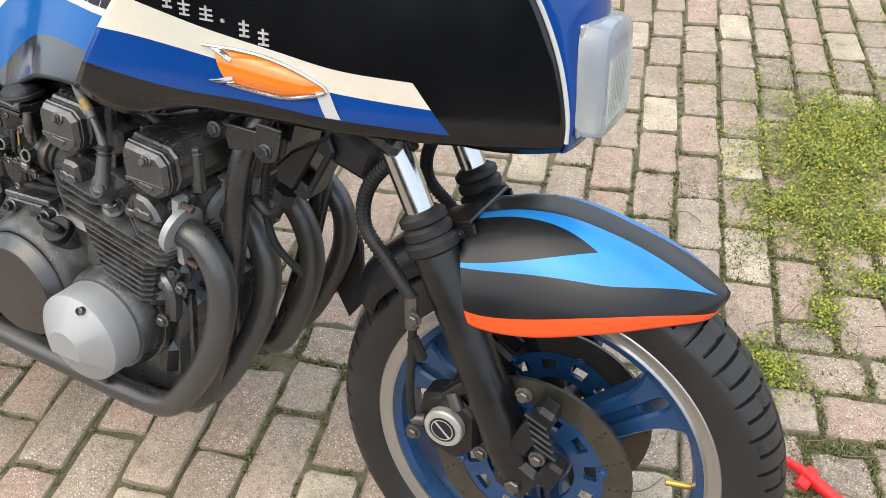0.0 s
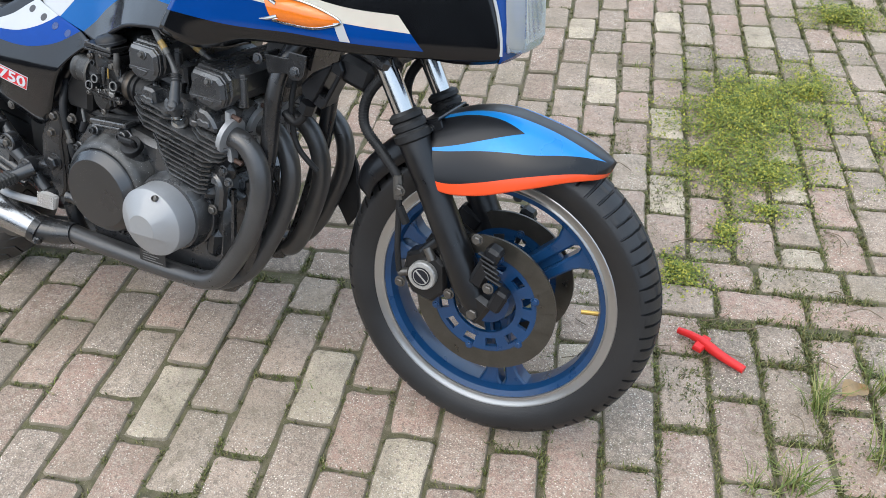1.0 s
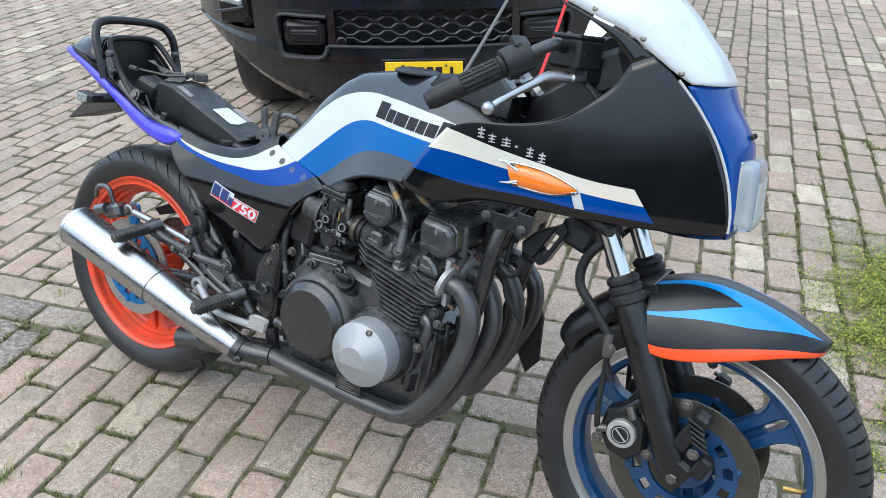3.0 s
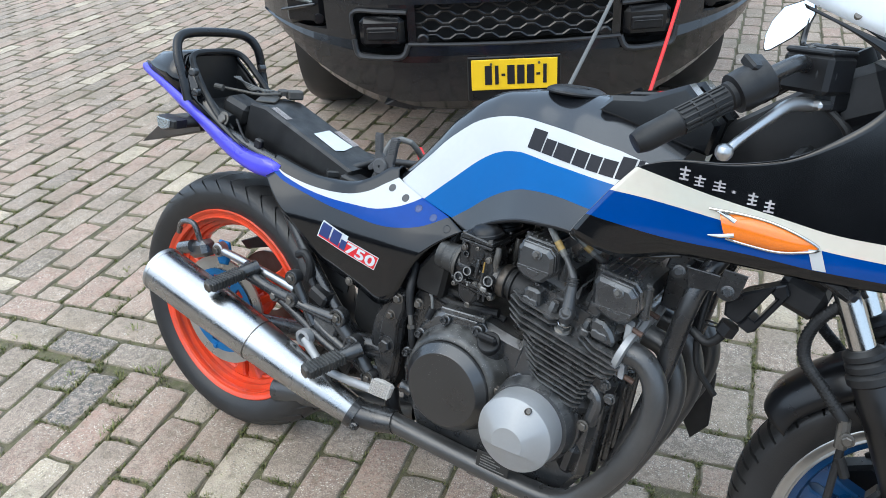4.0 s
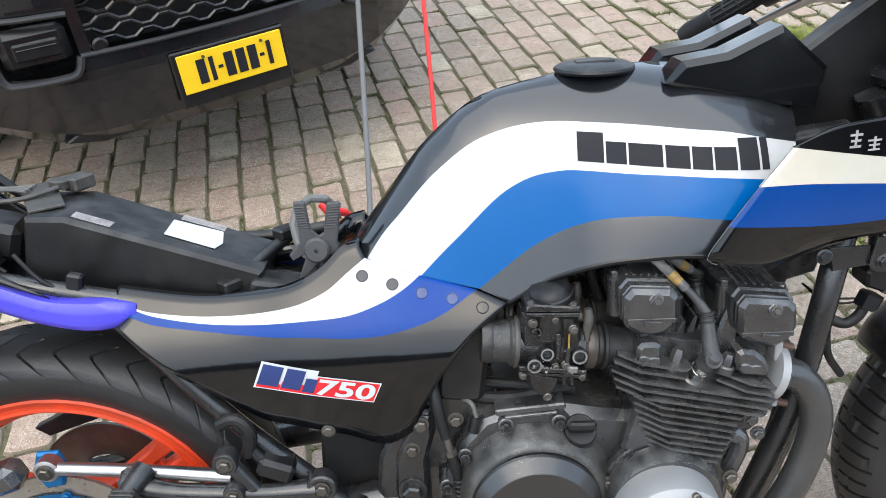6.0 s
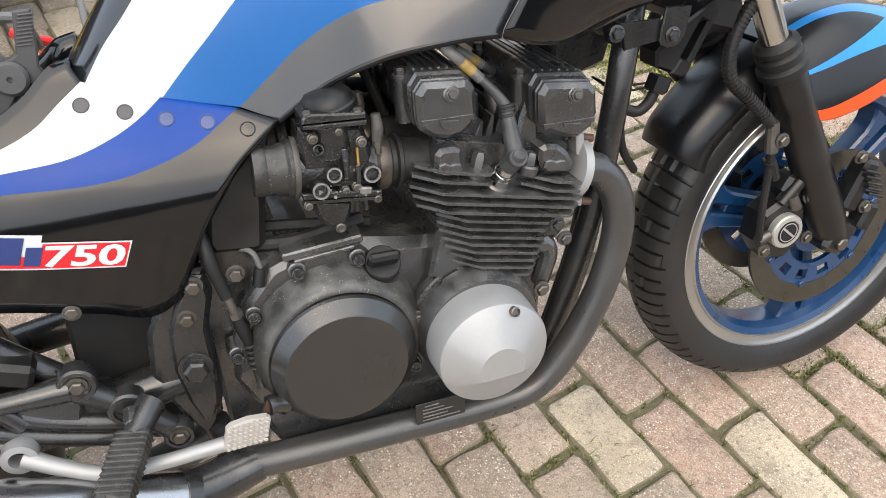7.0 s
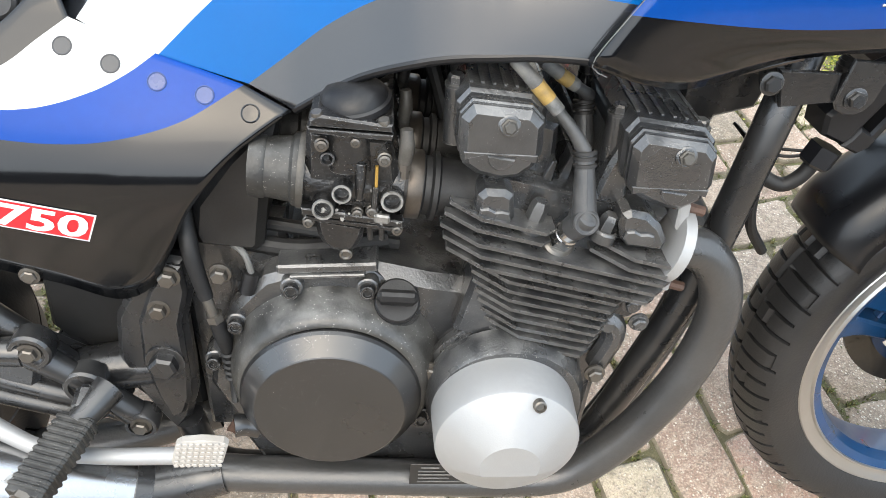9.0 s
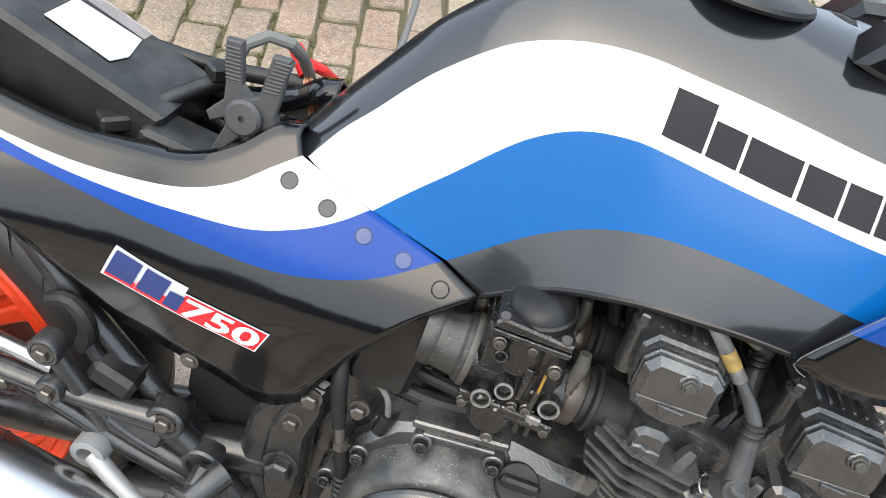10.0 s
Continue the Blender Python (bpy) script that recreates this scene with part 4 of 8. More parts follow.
def badge_number(body, x0, x1, z0, z1, lift, slant=0.0083):
    """Flat numerals laid on the side panel along the badge."""
    curve = bpy.data.curves.new("numerals", "FONT")
    curve.body = body
    curve.offset = 0.028
    curve.resolution_u = 3
    ob = bpy.data.objects.new("numerals", curve)
    bpy.context.scene.collection.objects.link(ob)
    flat = ob.evaluated_get(bpy.context.evaluated_depsgraph_get()).to_mesh()
    xy = [(v.co.x, v.co.y) for v in flat.vertices]
    faces = [tuple(p.vertices) for p in flat.polygons]
    bpy.data.objects.remove(ob)
    lx, hx = min(p[0] for p in xy), max(p[0] for p in xy)
    lz, hz = min(p[1] for p in xy), max(p[1] for p in xy)
    o, a, u = np.array((0.3275, 0.6095)), np.array((0.977, -0.213)), np.array((0.213, 0.977))
    out = []
    for x, z in xy:
        w = z0 + (z1 - z0) * (z - lz) / (hz - lz)
        p = o + a * ((x0 + (x1 - x0) * (x - lx) / (hx - lx)) * 1.03 + slant * w / 0.03) + u * w * 1.27
        out.append((p[0], y_side(p[0], p[1]) - lift, p[1]))
    return Geo().add(out, faces)


part("badge_number", badge_number("750", 0.0765, 0.1485, 0.0018, 0.0224, 0.0040), LABEL, badge, "white slanted numerals")

# half fairing
FT = [(0.976, 0.886), (1.028, 0.905), (1.106, 0.914), (1.174, 0.933), (1.224, 0.965), (1.264, 1.002), (1.285, 1.042)]
FC = [(0.976, 0.886), (1.083, 0.865), (1.177, 0.851), (1.255, 0.840), (1.327, 0.837)]
FL = [(0.942, 0.844), (1.008, 0.841), (1.120, 0.830), (1.242, 0.816), (1.347, 0.810)]
FB = [(0.910, 0.799), (1.031, 0.789), (1.147, 0.790), (1.248, 0.786), (1.367, 0.784)]
FZ = [(0.888, 0.763), (0.952, 0.742), (0.998, 0.746), (1.055, 0.764), (1.132, 0.769), (1.235, 0.769), (1.317, 0.770), (1.377, 0.772)]
PIN = [(1.315, 1.058), (1.361, 1.026), (1.400, 0.983), (1.436, 0.932), (1.463, 0.874)]
def fairing_side(side):
    """side: 1 for the right half, -1 for the left."""
    fair = Geo()
    for k, (lo, hi) in enumerate(((FZ, FB), (FB, FL), (FL, FC))):
        a, b = catmull(lo, 48), catmull(hi, 48)
        fair.grid([[(x, y_fair(x, z) * side, z) for x, z in a + (b - a) * w] for w in np.linspace(0, 1, 5)], (0, 1, 2)[k], flip=side > 0)
    a, b = catmull(FC, 48), catmull(FT, 48)
    fair.grid([[(x, y_fair(x, z) * side, z) for x, z in a + (b - a) * w] for w in np.linspace(0, 1, 13)], 0, flip=side > 0)
    # ahead of the bands: one black field up to the white pinstripe
    steps = [np.linspace(p, q, k) for p, q, k in ((FZ[-1], FB[-1], 5), (FB[-1], FL[-1], 5), (FL[-1], FC[-1], 5), (FC[-1], FT[-1], 13))]
    left = np.vstack([steps[0]] + [q[1:] for q in steps[1:]])
    right = np.vstack([catmull([(1.478, 0.774), (1.481, 0.790), (1.475, 0.83), (1.463, 0.874)], 13), catmull(PIN[::-1], 13)[1:]])
    bow = np.zeros((len(left), 2))
    bow[0] = (0.0, -0.006)
    fair.grid([[(x, y_fair(x, z) * side, z) for x, z in left + (right - left) * w + bow * 4 * w * (1 - w)] for w in np.linspace(0, 1, 17)], 0, flip=side < 0)
    # the arm under the screen
    a = catmull([FT[-1], (1.253, 1.076), (1.208, 1.103), (1.154, 1.125)], 24)
    b = catmull([PIN[0], (1.271, 1.086), (1.21, 1.108), (1.150, 1.131)], 24)
    fair.grid([[(x, y_fair(x, z) * side, z) for x, z in a + (b - a) * w] for w in np.linspace(0, 1, 4)], 0, flip=side > 0)
    return fair


fairing = part("fairing_side", fairing_side(1), [PAINT_BLACK, PAINT_BLUE_SHADED, PAINT_CREAM], bike, "black half fairing with cream bands and shade-darkened blue bands", thick=0.004, sharp=50, weld=True)
part("fairing_side", fairing_side(-1), [PAINT_BLACK, PAINT_BLUE_SHADED, PAINT_CREAM], bike, "black half fairing with cream bands and shade-darkened blue bands", thick=0.004, sharp=50, weld=True)
# nose: from pinstripe to pinstripe
NOSE_EDGE = [(1.376, 1.018), (1.400, 0.983), (1.436, 0.932), (1.463, 0.874), (1.478, 0.83), (1.481, 0.790), (1.476, 0.772)]
NOSE_MID = [(1.428, 1.024), (1.447, 0.985), (1.475, 0.944), (1.486, 0.915), (1.490, 0.85), (1.490, 0.80), (1.486, 0.772)]
edge, mid = catmull(NOSE_EDGE, 40), catmull(NOSE_MID, 40)
nose = Geo()
rows = []
for i in range(40):
    row = []
    for k in np.linspace(-1, 1, 21):
        ang = abs(k) * math.pi / 2
        x, z = mid[i] + (edge[i] - mid[i]) * (1 - math.cos(ang)) ** 0.9
        row.append((x, math.copysign(math.sin(ang), k) * -y_fair(*edge[i]), z))
    rows.append(row)
nose.grid([r for r in rows])
part("nose_panel", nose, PAINT_BLUE_SHADED, fairing, "blue nose panel round the headlamp", thick=0.003, sharp=50, weld=True)
for s in (1, -1):
    part("pinstripe", Geo().tube([(x + 0.001, s * (y_fair(x, z) - 0.001), z) for x, z in PIN[1:] + [(1.478, 0.82), (1.481, 0.785)]], 0.0026, 8, 40), PAINT_WHITE, fairing)
    part("worn_edge", Geo().tube([(x, s * (y_fair(x, z) - 0.0012), z) for x, z in ((0.976, 0.886), (0.942, 0.844), (0.910, 0.799), (0.888, 0.763), (0.900, 0.753))], 0.0005, 6, 24), LEAD_GREY, fairing)
tick = decal(Geo(), [(1.225, 0.815), (1.241, 0.817), (1.253, 0.787), (1.236, 0.787)], y_fair, 0.0035)
part("white_tick", tick, PAINT_WHITE, fairing)
marks = Geo()
rnd = random.Random(4)
for cx, cz, wd, ht in ((1.046, 0.889, 0.020, 0.020), (1.068, 0.882, 0.022, 0.016), (1.096, 0.880, 0.018, 0.016), (1.116, 0.875, 0.008, 0.004), (1.142, 0.870, 0.020, 0.018), (1.165, 0.864, 0.014, 0.018)):
    for j in range(3):
        z0 = cz - ht / 2 + j * ht / 3
        w2 = wd * rnd.uniform(0.55, 1.0) / 2
        decal(marks, [(cx - w2, z0), (cx + w2, z0), (cx + w2, z0 + ht * 0.14), (cx - w2, z0 + ht * 0.14)], y_fair, 0.0032)
    decal(marks, [(cx - 0.0015, cz - ht / 2), (cx + 0.0015, cz - ht / 2), (cx + 0.0015, cz + ht / 2), (cx - 0.0015, cz + ht / 2)], y_fair, 0.0034)
part("worn_marks", marks, DECAL_PINK, fairing, "worn pale brush marks")
# indicators let into the fairing
for s in (1, -1):
    ind = Geo()
    up = catmull([(1.104, 0.841), (1.135, 0.844), (1.174, 0.840), (1.213, 0.829), (1.236, 0.818)], 24)
    dn = catmull([(1.117, 0.809), (1.145, 0.806), (1.184, 0.804), (1.213, 0.809), (1.236, 0.817)], 24)
    rows = [[(x, s * (y_fair(x, z) - 0.003 - 0.008 * math.sin(w * math.pi) ** 0.6 * math.sin(min(1, 0.12 + u * 1.1) * math.pi) ** 0.5), z) for u, (x, z) in zip(np.linspace(0, 0.9, 24), dn + (up - dn) * w)] for w in np.linspace(0, 1, 11)]
    ind.grid(rows, flip=s > 0)
    i_ob = part("indicator", ind, AMBER, fairing, "amber indicator lens with chrome surround", sharp=60)
    frame_geo = Geo()
    frame_geo.tube([(x, s * (y_fair(x, z) - 0.004), z) for x, z in ((1.089, 0.846), (1.135, 0.846), (1.174, 0.842), (1.213, 0.831), (1.239, 0.817), (1.213, 0.807), (1.184, 0.802), (1.145, 0.804), (1.118, 0.807))], 0.0022, 8, 60)
    part("surround", frame_geo, CHROME, i_ob)
    for tip, mid_, root in (((1.092, 0.8460), (1.110, 0.8415), (1.127, 0.834)), ((1.093, 0.8065), (1.111, 0.8095), (1.129, 0.815))):
        part("surround_fin", Geo().tube([(x, s * (y_fair(x, z) - d), z) for (x, z), d in ((tip, 0.002), (mid_, 0.005), (root, 0.006))], [0.0010, 0.0030, 0.0042], 10, 14), CHROME, i_ob)
# headlamp
lens = Geo()
ring = [(math.copysign(abs(math.cos(a)) ** 0.32, math.cos(a)), math.copysign(abs(math.sin(a)) ** 0.32, math.sin(a))) for a in np.linspace(0, 2 * math.pi, 56, endpoint=False)]
rows = [[(1.482 + d - 0.105 * (z * 0.061 * k), y * 0.063 * k, 0.848 + z * 0.061 * k) for y, z in ring] for d, k in ((0.0, 1.0), (0.012, 1.0), (0.020, 0.985), (0.026, 0.95), (0.0295, 0.88), (0.031, 0.70), (0.0315, 0.30))]
lens.grid(rows, wrap=True)
lens.add(rows[-1], [tuple(range(56))])
lens.add(rows[0], [tuple(range(56))[::-1]])
lamp = part("headlamp", lens, LENS, fairing, "rectangular headlamp with ribbed milky glass", sharp=50)
ribs = Geo()
for k in range(15):
    ribs.box((1.5130, -0.049 + k * 0.007, 0.840), (0.003, 0.0035, 0.070), (0, -6, 0), 0.001)
part("lens_ribs", ribs, LENS, lamp)
part("reflector", Geo().box((1.484, 0, 0.848), (0.006, 0.122, 0.118), (0, -6, 0), 0.002), POLISHED, lamp)
# screen
sc = Geo()
s_edge = catmull([(1.382, 1.020), (1.349, 1.038), (1.315, 1.060), (1.271, 1.088), (1.21, 1.110), (1.150, 1.133)], 30)
s_mid = catmull([(1.430, 1.022), (1.402, 1.062), (1.367, 1.098), (1.333, 1.134), (1.27, 1.182), (1.20, 1.218)], 30)
rows = []
for i in range(30):
    row = []
    for k in np.linspace(-1, 1, 25):
        ang = abs(k) * math.pi / 2
        q = (1 - math.cos(ang)) ** 1.15
        x, z = s_mid[i] + (s_edge[i] - s_mid[i]) * q
        row.append((x, math.copysign(math.sin(ang) ** 0.8, k) * (-y_fair(*s_edge[i]) + 0.002), z + 0.002))
    rows.append(row)
sc.grid(rows)
screen = part("windscreen", sc, SCREEN, fairing, "scuffed clear windscreen, white sky reflection put into its colour", thick=0.003, sharp=60)
for q in (3, 12, 22):
    for s in (1, -1):
        x, z = s_edge[q] + (s_mid[q] - s_edge[q]) * 0.10
        part("screen_screw", Geo().lathe([(0.0065, -0.002), (0.0065, 0.002), (0.0045, 0.0045)], (x, s * (y_fair(*s_edge[q]) * 0.985 - 0.001), z + 0.003), (0.25, -s, 0.35), 12), STEEL, screen)
for s in (-1, 1):
    part("nose_screw", Geo().lathe([(0.005, -0.002), (0.005, 0.002), (0.003, 0.004)], (1.478, s * 0.016, 0.945), (0.8, 0, 0.5), 12), RUBBER, fairing)
part("fairing_lip", Geo().tube([(0.888, y_fair(0.888, 0.763) + 0.004, 0.763), (0.94, y_fair(0.94, 0.745) + 0.006, 0.746), (1.0, y_fair(1.0, 0.745) + 0.01, 0.745), (1.058, y_fair(1.058, 0.763) + 0.008, 0.761)], 0.004, 8, 24), PAINT_BLACK, fairing)

def scaled_out(out, k):
    c = np.mean(np.array(out), 0)
    return [tuple(c + (np.array(p) - c) * k) for p in out]


# ---- bars, levers, mirror, instruments ----
for s in (-1, 1):
    bar = part("handlebar", Geo().tube([(1.185, s * 0.082, 1.035), (1.165, s * 0.15, 1.055), (1.145, s * 0.195, 1.047), (1.02, s * 0.312, 0.950)], 0.0108, 14, 30), FRAME_BLACK, bike, "black clip-on handlebar with ribbed grip")
    a, b = Vector((1.105, s * 0.2345, 1.0155)), Vector((1.012, s * 0.3195, 0.9435))
    grip = Geo().lathe([(0.0165, 0), (0.019, 0.003), (0.019, 0.012), (0.0163, 0.014), (0.0163, 0.082), (0.0185, 0.084), (0.0185, 0.09), (0.0175, 0.092), (0.0175, 0.132), (0.0135, 0.146), (0.0, 0.147)], a, b - a, 26, close=False)
    axis = (b - a).normalized()
    o1 = axis.orthogonal().normalized()
    o2 = axis.cross(o1)
    g_ob = part("grip", grip, RUBBER, bar, "worn black rubber grip")
    for k in range(14):
        d = o1 * math.cos(k * 2 * math.pi / 14) + o2 * math.sin(k * 2 * math.pi / 14)
        part("grip_rib", Geo().tube([a + axis * 0.016 + d * 0.0168, a + axis * 0.081 + d * 0.0168], 0.0021, 6), RUBBER, g_ob)
    for h in (0.035, 0.058):
        part("grip_ring", Geo().lathe([(0.0170, h), (0.0182, h + 0.001), (0.0182, h + 0.003), (0.0170, h + 0.004)], a, axis, 26, close=False), RUBBER, g_ob)
    housing = Geo().lathe([(0.018, -0.046), (0.026, -0.043), (0.0275, -0.01), (0.0265, 0.004), (0.018, 0.006)], a, axis, 26)
    housing.box(a - axis * 0.022 + Vector((0.0, 0, 0.026)), (0.03, 0.03, 0.014), (0, 30, s * 35), 0.003)
    part("switch_housing", housing, PLASTIC_BLACK, bar)
    lever = Geo().tube([(1.185, s * 0.145, 1.005), (1.165, s * 0.185, 1.005), (1.150, s * 0.225, 0.990), (1.128, s * 0.285, 0.963), (1.121, s * 0.305, 0.951)], [0.010, 0.009, 0.0075, 0.006, 0.006], 12, 30)
    lever.lathe([(0.0, -0.011), (0.006, -0.0095), (0.0105, -0.004), (0.0112, 0.001), (0.0095, 0.007), (0.004, 0.0105), (0.0, 0.011)], (1.119, s * 0.308, 0.950), (0, 0, 1), 18, close=False)
    lever.box((1.188, s * 0.140, 1.006), (0.035, 0.035, 0.012), (0, 0, s * 20), 0.004)
    part("lever", lever, POLISHED, bar, "polished alloy lever with ball end")
    res = Geo().box((1.180, s * 0.120, 1.045), (0.072, 0.062, 0.052), (0, 0, s * 25), 0.006)
    res.box((1.180, s * 0.120, 1.073), (0.070, 0.062, 0.008), (0, 0, s * 25), 0.003)
    res.lathe([(0.013, 0), (0.013, 0.006), (0.010, 0.007)], (1.193, s * 0.147, 1.045), (0.3, s, 0), 20)
    res.box((1.205, s * 0.105, 1.012), (0.03, 0.05, 0.03), (0, 0, s * 25), 0.004)
    r_ob = part("master_cylinder", res, PLASTIC_BLACK, bar, "black square fluid reservoir")
    part("cover_screw", Geo().hexbolt((1.168, s * 0.135, 1.077), (0, 0, 1), 0.004, 0.003), STEEL, r_ob)
    stalk = Geo().tube([(1.158, s * 0.165, 1.06), (1.13, s * 0.25, 1.07), (1.098, s * 0.315, 1.068), (1.098, s * 0.322, 1.118)], 0.0055, 10, 30)
    if s > 0:
        m_ob = part("mirror", stalk, FRAME_BLACK, bar, "rounded rear view mirror on a thin stalk")
        outline = [(1.030, 1.057), (1.034, 1.051), (1.042, 1.053), (1.076, 1.079), (1.100, 1.107), (1.105, 1.122), (1.101, 1.140), (1.091, 1.148), (1.052, 1.131), (1.036, 1.105), (1.029, 1.078)]
        part("shell", Geo().prism(scaled_out(outline, 1.05), 0.318, 0.334, 0.004), PLASTIC_BLACK, m_ob, sharp=25)
        part("glass", Geo().prism(outline, 0.3165, 0.3185, 0.0006), MIRROR, m_ob)
dash = Geo().box((1.235, 0, 1.02), (0.075, 0.20, 0.075), (0, -25, 0), 0.012)
for s in (-1, 1):
    dash.lathe([(0.040, 0), (0.042, 0.02), (0.036, 0.022)], (1.21, s * 0.045, 1.045), (-0.55, 0, 0.83), 32)
part("instrument_panel", dash, PLASTIC_BLACK, bike, "black instrument panel")
part("inner_panel", Geo().prism([(1.03, 0.86), (1.05, 0.94), (1.12, 0.99), (1.22, 1.06), (1.30, 1.05), (1.33, 0.90), (1.2, 0.82)], 0.02, 0.06, 0.006), PLASTIC_BLACK, bike, "black inner fairing panel")
yoke = Geo()
for z, x in ((0.905, 1.2), (0.76, 1.265)):
    yoke.box((x, 0, z), (0.075, 0.215, 0.026), (0, 27, 0), 0.008)
yoke.tube([(1.165, 0, 0.90), (1.225, 0, 0.76)], 0.028, 20)
part("fork_yoke", yoke, FRAME_BLACK, bike)
for pts in ([(1.20, -0.10, 1.0), (1.24, -0.09, 0.96), (1.22, -0.07, 0.90), (1.16, -0.05, 0.86)], [(1.19, -0.12, 1.01), (1.235, -0.12, 0.97), (1.25, -0.10, 0.9), (1.29, -0.085, 0.80), (1.30, -0.078, 0.75)],
            [(1.19, 0.12, 1.01), (1.235, 0.12, 0.97), (1.22, 0.08, 0.88)]):
    part("control_cable", Geo().tube(pts, 0.0055, 8, 24), RUBBER, bike)
# ---- frame ----
frame_part = Geo()
for s in (-1, 1):
    frame_part.tube([(1.13, s * 0.045, 0.80), (1.082, s * 0.10, 0.70), (1.054, s * 0.105, 0.54), (1.026, s * 0.100, 0.42), (0.985, s * 0.092, 0.285), (0.95, s * 0.090, 0.232), (0.90, s * 0.090, 0.218), (0.60, s * 0.095, 0.222), (0.535, s * 0.100, 0.25), (0.52, s * 0.105, 0.32)], 0.0165, 14, 90)
    frame_part.tube([(0.50, s * 0.07, 0.60), (0.42, s * 0.07, 0.655), (0.30, s * 0.078, 0.69), (0.05, s * 0.08, 0.755), (-0.14, s * 0.07, 0.805)], 0.0125, 12, 40)
    frame_part.tube([(0.16, s * 0.085, 0.70), (0.286, s * 0.10, 0.54), (0.46, s * 0.108, 0.352)], 0.0135, 12, 24)
    frame_part.tube([(0.51, s * 0.10, 0.56), (0.62, s * 0.06, 0.70), (0.80, s * 0.03, 0.81), (1.13, 0, 0.85)], 0.016, 12, 30)
part("frame", frame_part, FRAME_BLACK, bike, "black tubular steel frame")
PLATE = [(0.530, 0.546), (0.551, 0.542), (0.556, 0.510), (0.543, 0.470), (0.541, 0.400), (0.538, 0.365), (0.527, 0.331), (0.509, 0.311), (0.492, 0.340), (0.478, 0.375), (0.467, 0.420), (0.476, 0.475), (0.498, 0.512)]
INNER = [(0.536, 0.541), (0.549, 0.538), (0.551, 0.510), (0.539, 0.470), (0.537, 0.400), (0.533, 0.367), (0.524, 0.345), (0.510, 0.338), (0.500, 0.372), (0.494, 0.420), (0.499, 0.472), (0.516, 0.512)]
for s in (-1, 1):
    p_ob = part("pivot_plate", Geo().prism(PLATE, s * 0.096, s * 0.118, 0.006), FRAME_BLACK, bike, "forged black swingarm pivot plate", sharp=25)
    part("plate_face", Geo().prism(INNER, s * 0.115, s * 0.1255, 0.004), FRAME_BLACK, p_ob, sharp=25)
    for x, z, y, r in ((0.537, 0.529, 0.1245, 0.0085), (0.522, 0.490, 0.1245, 0.0080), (0.584, 0.531, 0.122, 0.0080)):
        part("plate_bolt", Geo().hexbolt((x, s * y, z), (0, s, 0), r, 0.010), STEEL, p_ob)
    part("pivot_nut", Geo().lathe([(0.019, 0.0), (0.019, 0.003), (0.0165, 0.004)], (0.517, s * 0.1245, 0.423), (0, s, 0), 22).hexbolt((0.517, s * 0.127, 0.423), (0, s, 0), 0.0145, 0.014), FRAME_BLACK, p_ob)

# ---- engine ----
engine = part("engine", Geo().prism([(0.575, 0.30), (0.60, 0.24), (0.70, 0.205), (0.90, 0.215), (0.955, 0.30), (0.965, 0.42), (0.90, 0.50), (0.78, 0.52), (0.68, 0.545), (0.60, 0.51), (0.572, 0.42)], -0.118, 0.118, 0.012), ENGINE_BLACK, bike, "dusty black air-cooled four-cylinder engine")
E1, E2 = np.array([0.966, -0.259]), np.array([0.259, 0.966])
EO = np.array([0.895, 0.602])


def eng(u, v):
    p = EO + E1 * u + E2 * v
    return float(p[0]), float(p[1])


def eng_at(u, y, v):
    x, z = eng(u, v)
    return (x, y, z)


def fin_outline(u0, u1, ya, yb, c):
    return [(u0, yb), (u1, yb), (u1, ya + c * 0.5), (u1 - c * 0.5, ya), (u0 + c * 1.5, ya), (u0, ya + c * 0.9)]


def fin(g, u0, u1, v, ya, yb, c=0.02, t=0.0034):
    """One cooling fin: a thin plate in the engine's tilted plane."""
    out = fin_outline(u0, u1, ya, yb, c)
    n = len(out)
    o = len(g.v)
    g.v += [eng_at(u, y, v - t / 2) for u, y in out] + [eng_at(u, y, v + t / 2) for u, y in out]
    g.f += [tuple(o + i for i in range(n))[::-1], tuple(o + n + i for i in range(n))]
    g.f += [(o + i, o + (i + 1) % n, o + n + (i + 1) % n, o + n + i) for i in range(n)]
    g.m += [0] * (n + 2)


core = Geo()
core.prism([(-0.055, -0.15), (0.065, -0.15), (0.072, -0.03), (0.09, 0.03), (-0.085, 0.03), (-0.058, -0.03)], -0.14, 0.14, 0.006, 0, eng_at)
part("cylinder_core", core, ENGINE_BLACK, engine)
for k in range(5):
    v = -0.006 - 0.0112 * k
    fg = Geo()
    if k < 2:
        fin(fg, -0.106 - 0.001 * k, -0.012, v + 0.006, -0.170, 0.165, 0.018)
        fin(fg, 0.030, 0.110, v + 0.002, -0.172, 0.165, 0.022)
    else:
        fin(fg, -0.107 + 0.006 * (k - 2), 0.112 - 0.003 * (k - 2), v + 0.004, -0.172, 0.165, 0.022)
    part("head_fin", fg, FIN_BLACK, engine, sharp=20)
for k in range(8):
    w = k / 7
    fg = Geo()
    fin(fg, -0.066 + 0.042 * w ** 1.3, 0.084 - 0.004 * w, -0.060 - 0.0106 * k, -0.165 + 0.006 * w, 0.16, 0.022)
    part("cylinder_fin", fg, FIN_BLACK, engine, sharp=20)
# head casting between the fins and the cam covers
hd = Geo()
hd.prism([(-0.085, 0.0), (0.098, 0.0), (0.10, 0.045), (0.05, 0.055), (0.03, 0.01), (-0.012, 0.01), (-0.03, 0.075), (-0.088, 0.078)], -0.118, 0.118, 0.006, 0, eng_at)
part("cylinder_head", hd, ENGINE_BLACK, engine)


